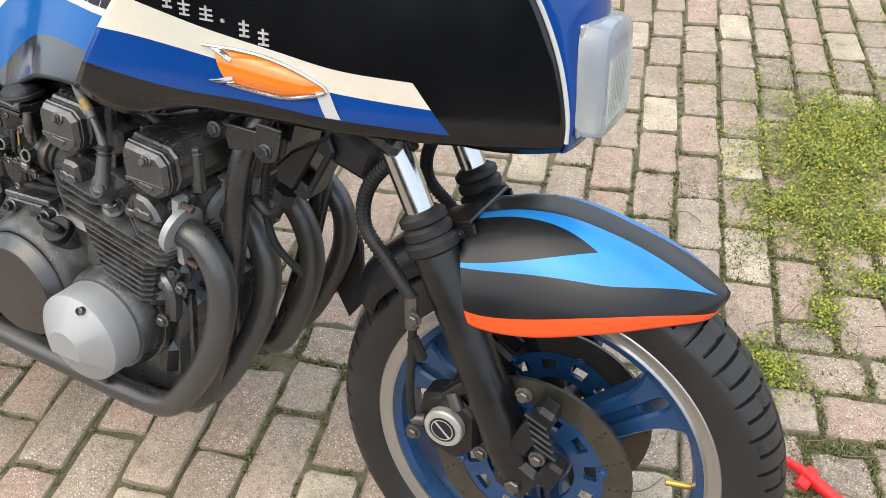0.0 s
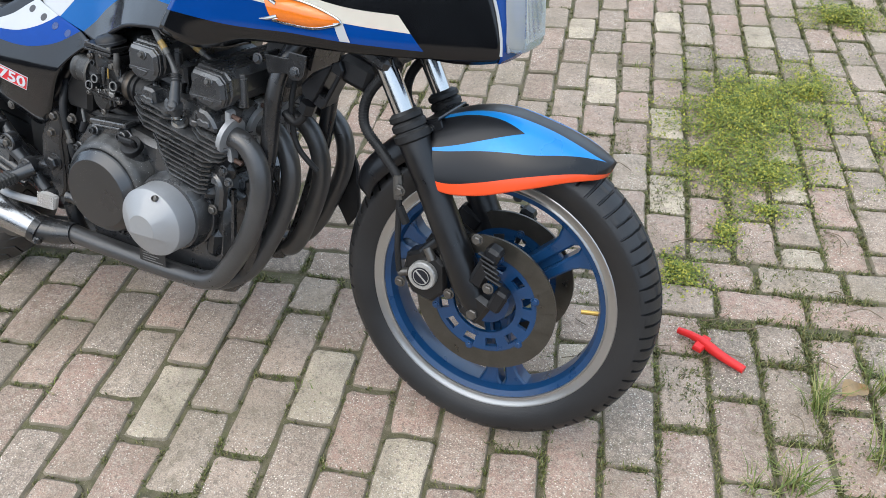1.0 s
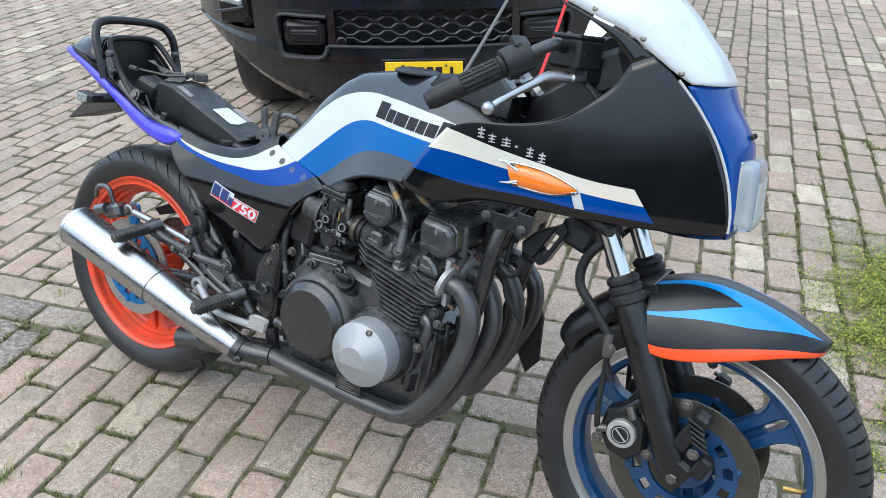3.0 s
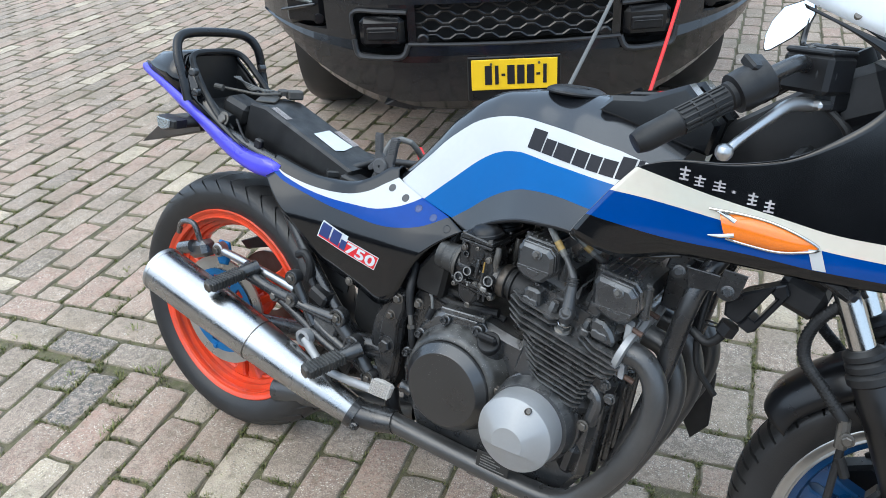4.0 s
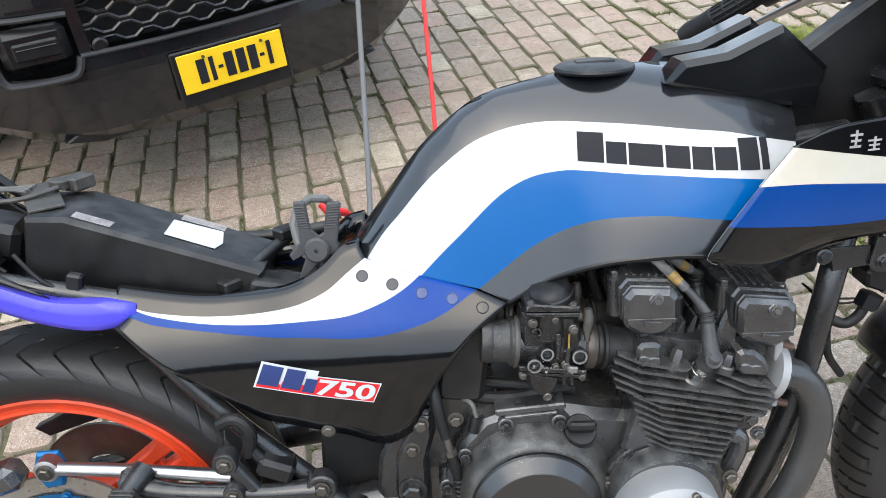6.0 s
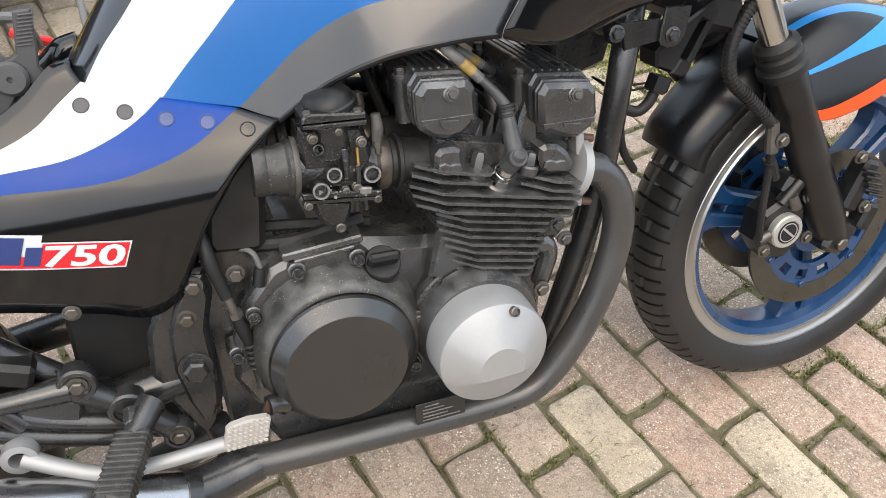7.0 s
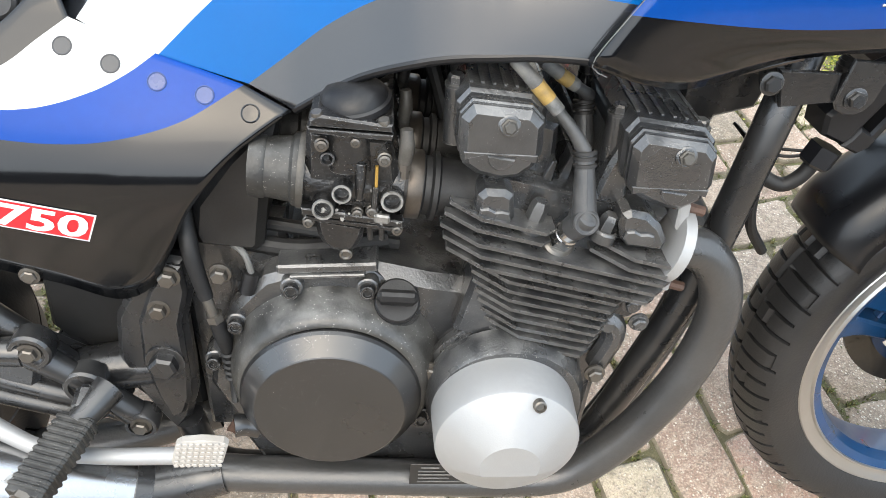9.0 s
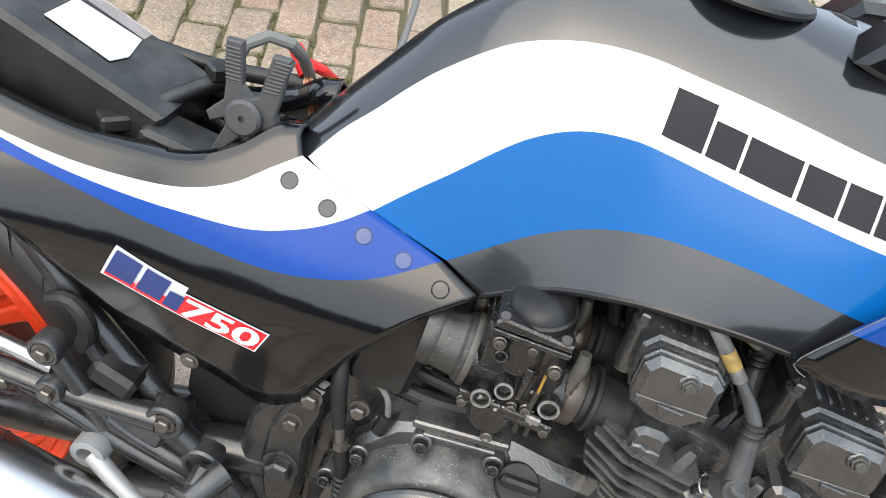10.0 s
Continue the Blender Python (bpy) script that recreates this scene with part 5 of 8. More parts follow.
def scaled(out, k, dx=0.0, dz=0.0):
    c = np.mean(np.array(out), 0)
    return [(c[0] + (x - c[0]) * k + dx, c[1] + (z - c[1]) * k + dz) for x, z in out]


CAM_A = [(0.797, 0.684), (0.797, 0.712), (0.806, 0.723), (0.852, 0.718), (0.862, 0.708), (0.863, 0.683), (0.858, 0.670), (0.846, 0.660), (0.830, 0.658), (0.811, 0.663), (0.800, 0.672)]
CAM_B = [(0.937, 0.656), (0.936, 0.688), (0.944, 0.699), (0.997, 0.691), (1.007, 0.680), (1.009, 0.653), (1.002, 0.638), (0.987, 0.629), (0.972, 0.631), (0.951, 0.640), (0.940, 0.648)]
for out, bolt, moon in ((CAM_A, (0.834, 0.708), (0.830, 0.682)), (CAM_B, (0.979, 0.682), (0.976, 0.651))):
    cg = Geo().prism(out, -0.168, 0.165, 0.006)
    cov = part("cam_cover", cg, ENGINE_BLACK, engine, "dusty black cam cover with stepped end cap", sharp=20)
    part("cap_rim", Geo().prism(scaled(out, 1.035, 0, 0.001), -0.1585, -0.151, 0.0015), ENGINE_BLACK, cov, sharp=20)
    part("cap_flange", Geo().prism(scaled(out, 1.09, 0, 0.003), -0.1475, 0.15, 0.003), ENGINE_BLACK, cov, sharp=20)
    lower = [(x, z) for x, z in out if z < moon[1] + 0.003]
    mx, mz = moon
    part("cap_step", Geo().prism([(out[0][0] + 0.003, mz + 0.0030), (out[0][0] + 0.004, mz - 0.004), (mx - 0.012, mz + 0.0005), (mx + 0.012, mz - 0.002), (out[5][0] - 0.005, mz - 0.007), (out[5][0] - 0.004, mz - 0.0)], -0.166, -0.1688, 0.0008), ENGINE_BLACK, cov)
    arc = [(mx - 0.011, mz), (mx + 0.011, mz - 0.0035)] + [(mx + 0.011 * math.cos(a), mz - 0.002 - 0.011 * math.sin(a)) for a in np.linspace(0.35, math.pi - 0.25, 7)]
    part("cap_plug", Geo().prism(arc, -0.166, -0.1702, 0.0012), ENGINE_BLACK, cov)
    part("bolt_seat", Geo().lathe([(0.009, -0.004), (0.009, 0.001), (0.0075, 0.002)], (bolt[0], -0.168, bolt[1]), (0, -1, 0.25), 18), ENGINE_BLACK, cov)
    part("cover_bolt", Geo().lathe([(0.0068, 0), (0.0068, 0.0015), (0.0052, 0.002), (0.0052, 0.005), (0.0042, 0.006)], (bolt[0], -0.1705, bolt[1]), (0, -1, 0.25), 6), DUSTY_METAL, cov, "dusty bronze cover bolt")
    x0, z0 = out[2]
    x1, z1 = out[3]
    for k in range(6):
        w = k / 5
        x, z = x0 + (x1 - x0) * w, z0 + (z1 - z0) * w
        part("cover_rib", Geo().prism([(x - 0.0022, z), (x - 0.0015, z + 0.0075), (x + 0.0015, z + 0.0075), (x + 0.0022, z)], -0.135, 0.135, 0.0008), ENGINE_BLACK, cov)
    for x, z, y in ((x0 - 0.010, z0 - 0.004, -0.118), (x1 + 0.012, z1 - 0.012, -0.112), (x0 - 0.010, z0 - 0.004, 0.0)):
        tw = Geo().lathe([(0.010, -0.05), (0.0095, 0.0), (0.008, 0.001)], (x, y, z), (0, 0, 1), 16)
        part("bolt_tower", tw, ENGINE_BLACK, cov)
        part("tower_bolt", Geo().hexbolt((x, y, z + 0.001), (0, 0, 1), 0.0072, 0.009), FIN_BLACK, cov)
for out in ([(0.813, 0.622), (0.815, 0.640), (0.821, 0.646), (0.838, 0.645), (0.845, 0.640), (0.847, 0.618), (0.843, 0.609), (0.818, 0.611)], [(0.938, 0.612), (0.940, 0.622), (0.947, 0.626), (0.963, 0.622), (0.976, 0.610), (0.984, 0.594), (0.981, 0.584), (0.950, 0.588), (0.942, 0.597)]):
    boss = part("head_boss", Geo().prism(out, -0.163, -0.118, 0.005), FIN_BLACK, engine, sharp=25)
    cx, cz = np.mean(np.array(out), 0)
    fig = [(cx - 0.015, cz - 0.006), (cx - 0.013, cz + 0.001), (cx - 0.006, cz + 0.002), (cx, cz - 0.0015), (cx + 0.006, cz - 0.001), (cx + 0.012, cz - 0.003), (cx + 0.014, cz - 0.010), (cx + 0.009, cz - 0.0145), (cx - 0.011, cz - 0.012)]
    part("boss_face", Geo().prism(fig, -0.160, -0.1665, 0.0015), FIN_BLACK, boss, sharp=25)
for x, z, h in ((0.865, 0.606, 0.024), (0.930, 0.598, 0.018)):
    nut = part("head_nut", Geo().lathe([(0.0085, 0.0), (0.0085, h * 0.75), (0.0065, h), (0.0, h)], (x, -0.150, z), (0.259, 0, 0.966), 6, close=False), FIN_BLACK, engine)
    part("nut_washer", Geo().lathe([(0.0125, -0.008), (0.0125, 0.001), (0.011, 0.003), (0.009, 0.003)], (x, -0.150, z), (0.259, 0, 0.966), 22, close=False), FIN_BLACK, nut)
for dx in (0.0, 0.018, 0.036):
    part("head_web", Geo().prism([(0.862 + dx, 0.600), (0.874 + dx, 0.640), (0.881 + dx, 0.656), (0.8845 + dx, 0.655), (0.882 + dx, 0.636), (0.874 + dx, 0.600)], -0.130 + dx * 0.6, 0.13, 0.001), ENGINE_BLACK, engine)
part("head_tower", Geo().prism([(0.914, 0.600), (0.948, 0.600), (0.949, 0.668), (0.944, 0.674), (0.934, 0.672), (0.927, 0.655)], -0.138, 0.10, 0.004), ENGINE_BLACK, engine, sharp=25)
# near-black block that fills the gap between the cam covers
part("cam_gap_fill", Geo().prism([(0.85, 0.60), (0.85, 0.66), (0.875, 0.655), (0.93, 0.63), (0.94, 0.60)], -0.06, 0.12, 0.006), DARK, engine)
# spark plugs with caps and leads
for y, dx, dz, lead in ((-0.152, 0.0, 0.0, [(0.899, -0.158, 0.680), (0.888, -0.153, 0.697), (0.868, -0.146, 0.719), (0.842, -0.138, 0.746), (0.81, -0.11, 0.772)]),
                        (-0.066, 0.016, 0.006, [(0.915, -0.072, 0.686), (0.918, -0.074, 0.692), (0.912, -0.08, 0.698), (0.880, -0.088, 0.722), (0.845, -0.08, 0.748)])):
    ax = Vector((0.26, -0.54, 0.80)).normalized()
    base = Vector((0.891 + dx, y + 0.001, 0.590 + dz))
    plug = part("spark_plug", Geo().lathe([(0.0125, -0.004), (0.0125, 0.010), (0.0112, 0.012)], base, ax, 6), CHROME, engine, "plated spark plug with grey rubber cap")
    part("plug_seat", Geo().lathe([(0.0160, -0.004), (0.0160, 0.001), (0.0135, 0.003), (0.0100, 0.003)], base - ax * 0.003, ax, 22, close=False), STEEL, plug)
    part("plug_shell", Geo().lathe([(0.0116, 0.010), (0.0116, 0.0155), (0.0108, 0.0165), (0.0108, 0.019), (0.0114, 0.020), (0.0108, 0.030)], base, ax, 24), CHROME, plug, "bright plated plug shell")
    elbow = base + ax * 0.045
    top = Vector((0.899 + dx, y - 0.006, 0.680 + dz))
    part("plug_cap", Geo().lathe([(0.0098, 0.0265), (0.0114, 0.027), (0.0116, 0.034), (0.0110, 0.042), (0.0110, 0.049), (0.0090, 0.0535), (0.0, 0.0550)], base, ax, 24, close=False), CAP_RUBBER, plug)
    part("cap_boot", Geo().tube([tuple(elbow), tuple(elbow.lerp(top, 0.35)), tuple(elbow.lerp(top, 0.7)), tuple(top)], [0.0108, 0.0096, 0.0086, 0.0076], 18, 20), CAP_RUBBER, plug)
    face = (top - elbow).cross(Vector((1, 0, 0))).normalized()
    part("cap_elbow", Geo().lathe([(0.0112, -0.012), (0.0112, 0.0085), (0.0100, 0.0102), (0.0088, 0.0102), (0.0078, 0.0094), (0.0, 0.0094)], elbow, face if face.y < 0 else -face, 24, close=False), CAP_RUBBER, plug)
    part("cap_rib", Geo().tube([tuple(elbow.lerp(top, 0.2) + Vector((0, -0.0092, 0))), tuple(elbow.lerp(top, 0.85) + Vector((0, -0.0072, 0)))], 0.0015, 8), CAP_RUBBER, plug)
    for h in (0.82, 0.92, 1.0):
        part("cap_collar", Geo().lathe([(0.0075, -0.002), (0.0100, -0.0012), (0.0100, 0.0012), (0.0075, 0.002)], elbow.lerp(top, h), top - elbow, 20, close=False), RUBBER, plug)
    p = catmull(lead, 60)
    part("plug_lead", Geo().tube(lead, [0.0066, 0.0048, 0.0050, 0.0054, 0.0054], 12, 50), CAP_RUBBER, plug, "weathered grey ignition lead")
    part("lead_sleeve", Geo().tube([p[17], p[24], p[32], p[40]], 0.0060, 12, 14), LEAD_GREY, plug, "cracked grey sleeve on the lead")
    part("lead_tape", Geo().tube([p[22], p[26], p[29]], 0.0064, 12, 6), TAPE, plug, "yellow tape on the lead")

# carburettors, inlet boots
def carburettor(y):
    carb = part("carburettor", Geo().prism([(0.676, 0.692), (0.742, 0.684), (0.749, 0.660), (0.750, 0.612), (0.671, 0.622), (0.672, 0.655)], y - 0.026, y + 0.028, 0.006), CAST_GREY, bike, "grimy black carburettor with pitted alloy edges", sharp=25)
    part("throat", Geo().tube([(0.662, y, 0.641), (0.760, y, 0.628)], 0.0275, 26), CAST_GREY, carb)
    part("slide_housing", Geo().lathe([(0.022, 0.0), (0.022, 0.035)], (0.710, y - 0.012, 0.655), (-0.03, 0, 1), 26), CAST_GREY, carb)
    part("top_plate", Geo().prism([(0.679, 0.699), (0.680, 0.705), (0.686, 0.709), (0.739, 0.701), (0.745, 0.701), (0.745, 0.694)], y - 0.036, y + 0.034, 0.0018), CAST_GREY, carb, sharp=20)
    part("gasket_plate", Geo().prism([(0.679, 0.694), (0.6795, 0.698), (0.745, 0.6925), (0.744, 0.6875)], y - 0.037, y + 0.035, 0.001), CAST_GREY, carb)
    part("vacuum_dome", Geo().lathe([(0.031, 0.0), (0.0305, 0.005), (0.028, 0.0065), (0.027, 0.010), (0.022, 0.0155), (0.012, 0.0185), (0.0, 0.019)], (0.714, y - 0.002, 0.703), (-0.13, -0.1, 1), 36, close=False), PLASTIC_BLACK, carb, "dusty domed carburettor top", sharp=35)
    for x, z, yy in ((0.686, 0.706, -0.031), (0.738, 0.700, -0.031), (0.686, 0.706, 0.028)):
        part("top_screw", Geo().lathe([(0.0048, -0.002), (0.0048, 0.003), (0.0042, 0.0045), (0.0, 0.0045)], (x, y + yy, z), (-0.1, -0.15, 1), 16, close=False), STEEL, carb)
    part("bowl_flange", Geo().prism([(0.668, 0.6245), (0.753, 0.6105), (0.753, 0.604), (0.668, 0.6175)], y - 0.036, y + 0.032, 0.0015), CAST_GREY, carb, sharp=20)
    part("bowl_rim", Geo().prism([(0.671, 0.6155), (0.750, 0.6030), (0.750, 0.5985), (0.672, 0.6105)], y - 0.034, y + 0.030, 0.0012), CAST_GREY, carb, sharp=20)
    part("float_bowl", Geo().prism([(0.6795, 0.611), (0.679, 0.595), (0.683, 0.584), (0.692, 0.576), (0.703, 0.5725), (0.712, 0.577), (0.718, 0.588), (0.7205, 0.603)], y - 0.031, y + 0.028, 0.005), CAST_GREY, carb, "speckled black float bowl", sharp=35)
    part("bowl_lug", Geo().lathe([(0.0058, -0.003), (0.0058, 0.003), (0.0042, 0.0038), (0.003, 0.002), (0.0, 0.002)], (0.7035, y - 0.029, 0.5735), (0, -1, 0), 18, close=False), STEEL, carb)
    for x, z, r, h in ((0.703, 0.640, 0.0085, 0.016), (0.687, 0.625, 0.0095, 0.016), (0.744, 0.631, 0.0098, 0.012), (0.692, 0.668, 0.0062, 0.006)):
        st = part("hose_stub", Geo().lathe([(r, -0.01), (r, h), (r * 0.93, h + 0.001), (r * 0.72, h + 0.001), (r * 0.66, h - 0.006), (0, h - 0.006)], (x, y - 0.026, z), (0.0, -1, 0.12), 22, close=False), CAST_GREY, carb)
        if r > 0.007:
            part("stub_rim", Geo().lathe([(r * 0.98, h + 0.0004), (r * 0.94, h + 0.0018), (r * 0.76, h + 0.0018), (r * 0.70, h)], (x, y - 0.026, z), (0.0, -1, 0.12), 22, close=False), PITTED, st)
    for x, z, r in ((0.715, 0.684, 0.0040), (0.688, 0.681, 0.0048), (0.738, 0.668, 0.0050), (0.738, 0.668, 0.0), (0.7145, 0.617, 0.0042), (0.727, 0.6185, 0.0046), (0.673, 0.608, 0.0042), (0.748, 0.600, 0.0042)):
        if r:
            part("body_screw", Geo().lathe([(r * 1.25, -0.010), (r * 1.25, 0.000), (r, 0.001), (r, 0.004), (r * 0.6, 0.0045), (r * 0.5, 0.003), (0, 0.003)], (x, y - 0.031, z), (0, -1, 0.1), 14, close=False), STEEL, carb)
    part("lug_plate", Geo().box((0.7355, y - 0.036, 0.6145), (0.013, 0.006, 0.0085), (0, 9, 0), 0.0016), PITTED, carb)
    part("lug_step", Geo().box((0.700, y - 0.035, 0.6185), (0.011, 0.006, 0.005), (0, 9, 0), 0.0012), CAST_GREY, carb)
    part("choke_tube", Geo().tube([(0.7555, y - 0.032, 0.696), (0.756, y - 0.034, 0.682), (0.754, y - 0.034, 0.667)], [0.0050, 0.0064, 0.0056], 14, 14), DUSTY_METAL, carb, "grey dusty choke plunger")
    part("choke_nut", Geo().lathe([(0.0055, 0), (0.0055, 0.006), (0.0036, 0.007), (0.0036, 0.014)], (0.754, y - 0.034, 0.667), (0, 0, -1), 6), STEEL, carb)
    part("jet_tube", Geo().tube([(0.7318, y - 0.034, 0.664), (0.7308, y - 0.035, 0.643)], 0.0015, 8), BRASS, carb)
    part("jet_sleeve", Geo().tube([(0.7308, y - 0.034, 0.645), (0.729, y - 0.034, 0.624)], [0.0034, 0.0030], 10, 6), CAST_GREY, carb)
    part("air_screw", Geo().tube([(0.719, y - 0.030, 0.664), (0.718, y - 0.033, 0.650), (0.7165, y - 0.034, 0.632)], [0.0050, 0.0044, 0.0030], 12, 8), CAST_GREY, carb)
    for x in (0.7245, 0.7345):
        part("vent_pipe", Geo().tube([(x, y - 0.031, 0.606), (x + 0.0005, y - 0.031, 0.590)], 0.0026, 10), CAST_GREY, carb)
    crust = Geo()
    rnd = random.Random(int(y * 1000))
    for _ in range(26):
        q = rnd.random()
        x = 0.672 + 0.078 * rnd.random()
        z = 0.6235 - (x - 0.668) * 0.165 + rnd.gauss(0, 0.0025) if q < 0.7 else rnd.uniform(0.61, 0.645)
        s = rnd.uniform(0.0010, 0.0024)
        crust.lathe([(0, -s * 0.4), (s, -s * 0.2), (s * 0.8, s * 0.3), (0, s * 0.5)], (x, y - 0.0362 if q < 0.7 else y - 0.0275, z), (rnd.uniform(-0.3, 0.3), -1, 0), 5, close=False)
    ob = part("corrosion_crust", crust, CRUST, carb, "white alloy corrosion")
    ob["kind"] = "stuff"
    part("airbox_boot", Geo().lathe([(0.0265, -0.006), (0.0275, 0.0), (0.0275, 0.006), (0.0262, 0.008), (0.0285, 0.028), (0.0320, 0.031), (0.0320, 0.040)], (0.630, y, 0.6445), (1, 0, -0.10), 30), DUSTY_RUBBER, carb, "dusty grey rubber boot to the airbox", sharp=35)
    part("boot_clip", Geo().lathe([(0.0330, 0), (0.0335, 0.0015), (0.0335, 0.0045), (0.0330, 0.006)], (0.6645, y, 0.6410), (1, 0, -0.12), 34, close=False), DUSTY_METAL, carb, "tarnished wire clip")
    part("inlet_boot", Geo().lathe([(0.0285, 0), (0.0295, 0.003), (0.0295, 0.016), (0.026, 0.018), (0.026, 0.023), (0.0305, 0.025), (0.0305, 0.029), (0.0265, 0.031), (0.0245, 0.075)], (0.753, y, 0.6285), (1, 0, -0.12), 30), RUBBER, carb, "dusty rubber inlet boot", sharp=35)
    part("boot_band", Geo().lathe([(0.0300, 0), (0.0306, 0.001), (0.0306, 0.012), (0.0300, 0.013)], (0.7555, y, 0.6282), (1, 0, -0.12), 34, close=False), BAND, carb, "brownish steel hose band")
    return carb


for y in (-0.120, -0.045, 0.045, 0.120):
    carburettor(y)
duct = Geo().prism([(0.652, 0.690), (0.600, 0.645), (0.566, 0.600), (0.560, 0.566), (0.566, 0.552), (0.616, 0.545), (0.624, 0.552), (0.634, 0.61)], -0.112, 0.108, 0.008)
part("airbox", duct, DUSTY_PLASTIC, bike, "black plastic airbox behind the carburettors")
for pts, rad in (([(0.60, -0.09, 0.545), (0.66, -0.095, 0.540), (0.74, -0.09, 0.548)], 0.009), ([(0.62, -0.08, 0.56), (0.68, -0.085, 0.552), (0.75, -0.08, 0.535)], 0.007),
                 ([(0.76, -0.02, 0.55), (0.80, -0.04, 0.60), (0.78, -0.02, 0.70), (0.75, 0, 0.76)], 0.007)):
    part("breather_hose", Geo().tube(pts, rad, 10, 20), RUBBER, bike)

# clutch side
hg = Geo()
hg.prism([(0.556, 0.385), (0.566, 0.44), (0.590, 0.490), (0.622, 0.524), (0.660, 0.537), (0.722, 0.534), (0.752, 0.505), (0.778, 0.470), (0.786, 0.41), (0.780, 0.345), (0.72, 0.302), (0.62, 0.305), (0.575, 0.340)], -0.096, -0.124, 0.007)
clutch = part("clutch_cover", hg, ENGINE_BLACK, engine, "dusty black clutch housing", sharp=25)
part("clutch_cone", Geo().lathe([(0.112, 0.0), (0.110, 0.006), (0.104, 0.020), (0.0985, 0.036), (0.0945, 0.044), (0.0900, 0.0475), (0.0860, 0.048)], (0.685, -0.112, 0.4095), (0, -1, 0), 72, close=False), DUSTY_CASE, clutch, "dust-caked shoulder of the clutch housing", sharp=60)
part("clutch_cap", Geo().lathe([(0.0898, -0.002), (0.0892, 0.004), (0.0876, 0.0075), (0.0735, 0.0225), (0.0722, 0.0232), (0.03, 0.0242), (0.0, 0.0244)], (0.6835, -0.158, 0.4045), (0, -1, 0), 80, close=False), CLUTCH_BLACK, clutch, "round satin black clutch cover with wide chamfer", sharp=18)
part("case_ledge", Geo().box((0.684, -0.112, 0.540), (0.094, 0.034, 0.010), (0, -2, 0), 0.002), ENGINE_BLACK, clutch)
part("case_rib", Geo().box((0.684, -0.128, 0.534), (0.070, 0.010, 0.004), (0, -2, 0), 0.001), ENGINE_BLACK, clutch)
for x, z, y in ((0.650, 0.521, -0.136), (0.721, 0.520, -0.136), (0.770, 0.426, -0.142), (0.774, 0.350, -0.142), (0.593, 0.473, -0.130), (0.565, 0.421, -0.126), (0.603, 0.330, -0.130), (0.69, 0.302, -0.13)):
    part("screw_boss", Geo().lathe([(0.0115, -0.03), (0.0105, 0.0), (0.009, 0.0012)], (x, y + 0.004, z), (0, -1, 0.12), 18), ENGINE_BLACK, clutch)
    part("case_screw", Geo().lathe([(0.0074, -0.004), (0.0074, 0.005), (0.0066, 0.006), (0.0046, 0.006), (0.0042, 0.003), (0, 0.003)], (x, y, z), (0, -1, 0.12), 18, close=False), CAST_GREY, clutch)
filler = part("oil_filler_cap", Geo().lathe([(0.0225, -0.03), (0.0215, -0.004), (0.0215, 0.002), (0.020, 0.0035), (0.0, 0.0035)], (0.7485, -0.136, 0.508), (0.08, -0.62, 0.78), 34, close=False), PLASTIC_BLACK, clutch, "black oil filler cap with finger bar")
part("finger_bar", Geo().box((0.7490, -0.1440, 0.5185), (0.038, 0.012, 0.021), (38, 4, 0), 0.004), PLASTIC_BLACK, filler)
part("filler_neck", Geo().tube([(0.747, -0.128, 0.500), (0.745, -0.10, 0.462)], [0.023, 0.030], 22, 6), ENGINE_BLACK, clutch)
part("case_horn", Geo().tube([(0.606, -0.160, 0.366), (0.592, -0.166, 0.372), (0.586, -0.168, 0.373)], [0.014, 0.011, 0.012], 16, 8), CLUTCH_BLACK, clutch)
part("horn_tab", Geo().prism([(0.578, 0.368), (0.586, 0.382), (0.590, 0.372), (0.588, 0.358), (0.583, 0.366)], -0.166, -0.170, 0.0006), RUST, clutch, "bent rusty tab")
part("gear_case", Geo().prism([(0.535, 0.28), (0.535, 0.50), (0.56, 0.56), (0.64, 0.565), (0.64, 0.28)], -0.085, 0.085, 0.008), ENGINE_BLACK, engine)
# guard added to close the gap behind the pivot plate with near-black
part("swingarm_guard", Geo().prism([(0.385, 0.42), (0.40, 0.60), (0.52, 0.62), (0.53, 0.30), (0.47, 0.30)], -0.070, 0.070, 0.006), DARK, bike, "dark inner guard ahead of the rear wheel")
# crank end: ribbed case and the silver cover
crank = part("crank_case_cover", Geo().lathe([(0.084, 0), (0.084, 0.012), (0.079, 0.014), (0.079, 0.019), (0.084, 0.021), (0.083, 0.029), (0.078, 0.031), (0.078, 0.036), (0.082, 0.038), (0.081, 0.052), (0.075, 0.066)], (0.858, -0.105, 0.397), (0, -1, 0), 56), ENGINE_BLACK, engine)
part("case_shoulder", Geo().box((0.902, -0.120, 0.452), (0.10, 0.05, 0.05), (0, 15, 0), 0.020), FRAME_BLACK, crank)
for x, y, z in ((0.782, -0.146, 0.425), (0.95, -0.146, 0.42)):
    part("case_bolt", Geo().hexbolt((x, y, z), (0, -1, 0), 0.008, 0.008), STEEL, crank)
part("oil_union", Geo().tube([(0.945, -0.13, 0.49), (0.965, -0.135, 0.47), (0.955, -0.13, 0.42)], 0.012, 10, 12), ENGINE_BLACK, crank)
SC = (0.854, -0.170, 0.395)
sg = Geo()
RB, RF = 0.0715, 0.0702
sg.lathe([(RB, -0.004), (RB, 0.002), (RF, 0.042), (RF - 0.001, 0.0445)], SC, (0, -1, 0), 72, close=False)
rows = []
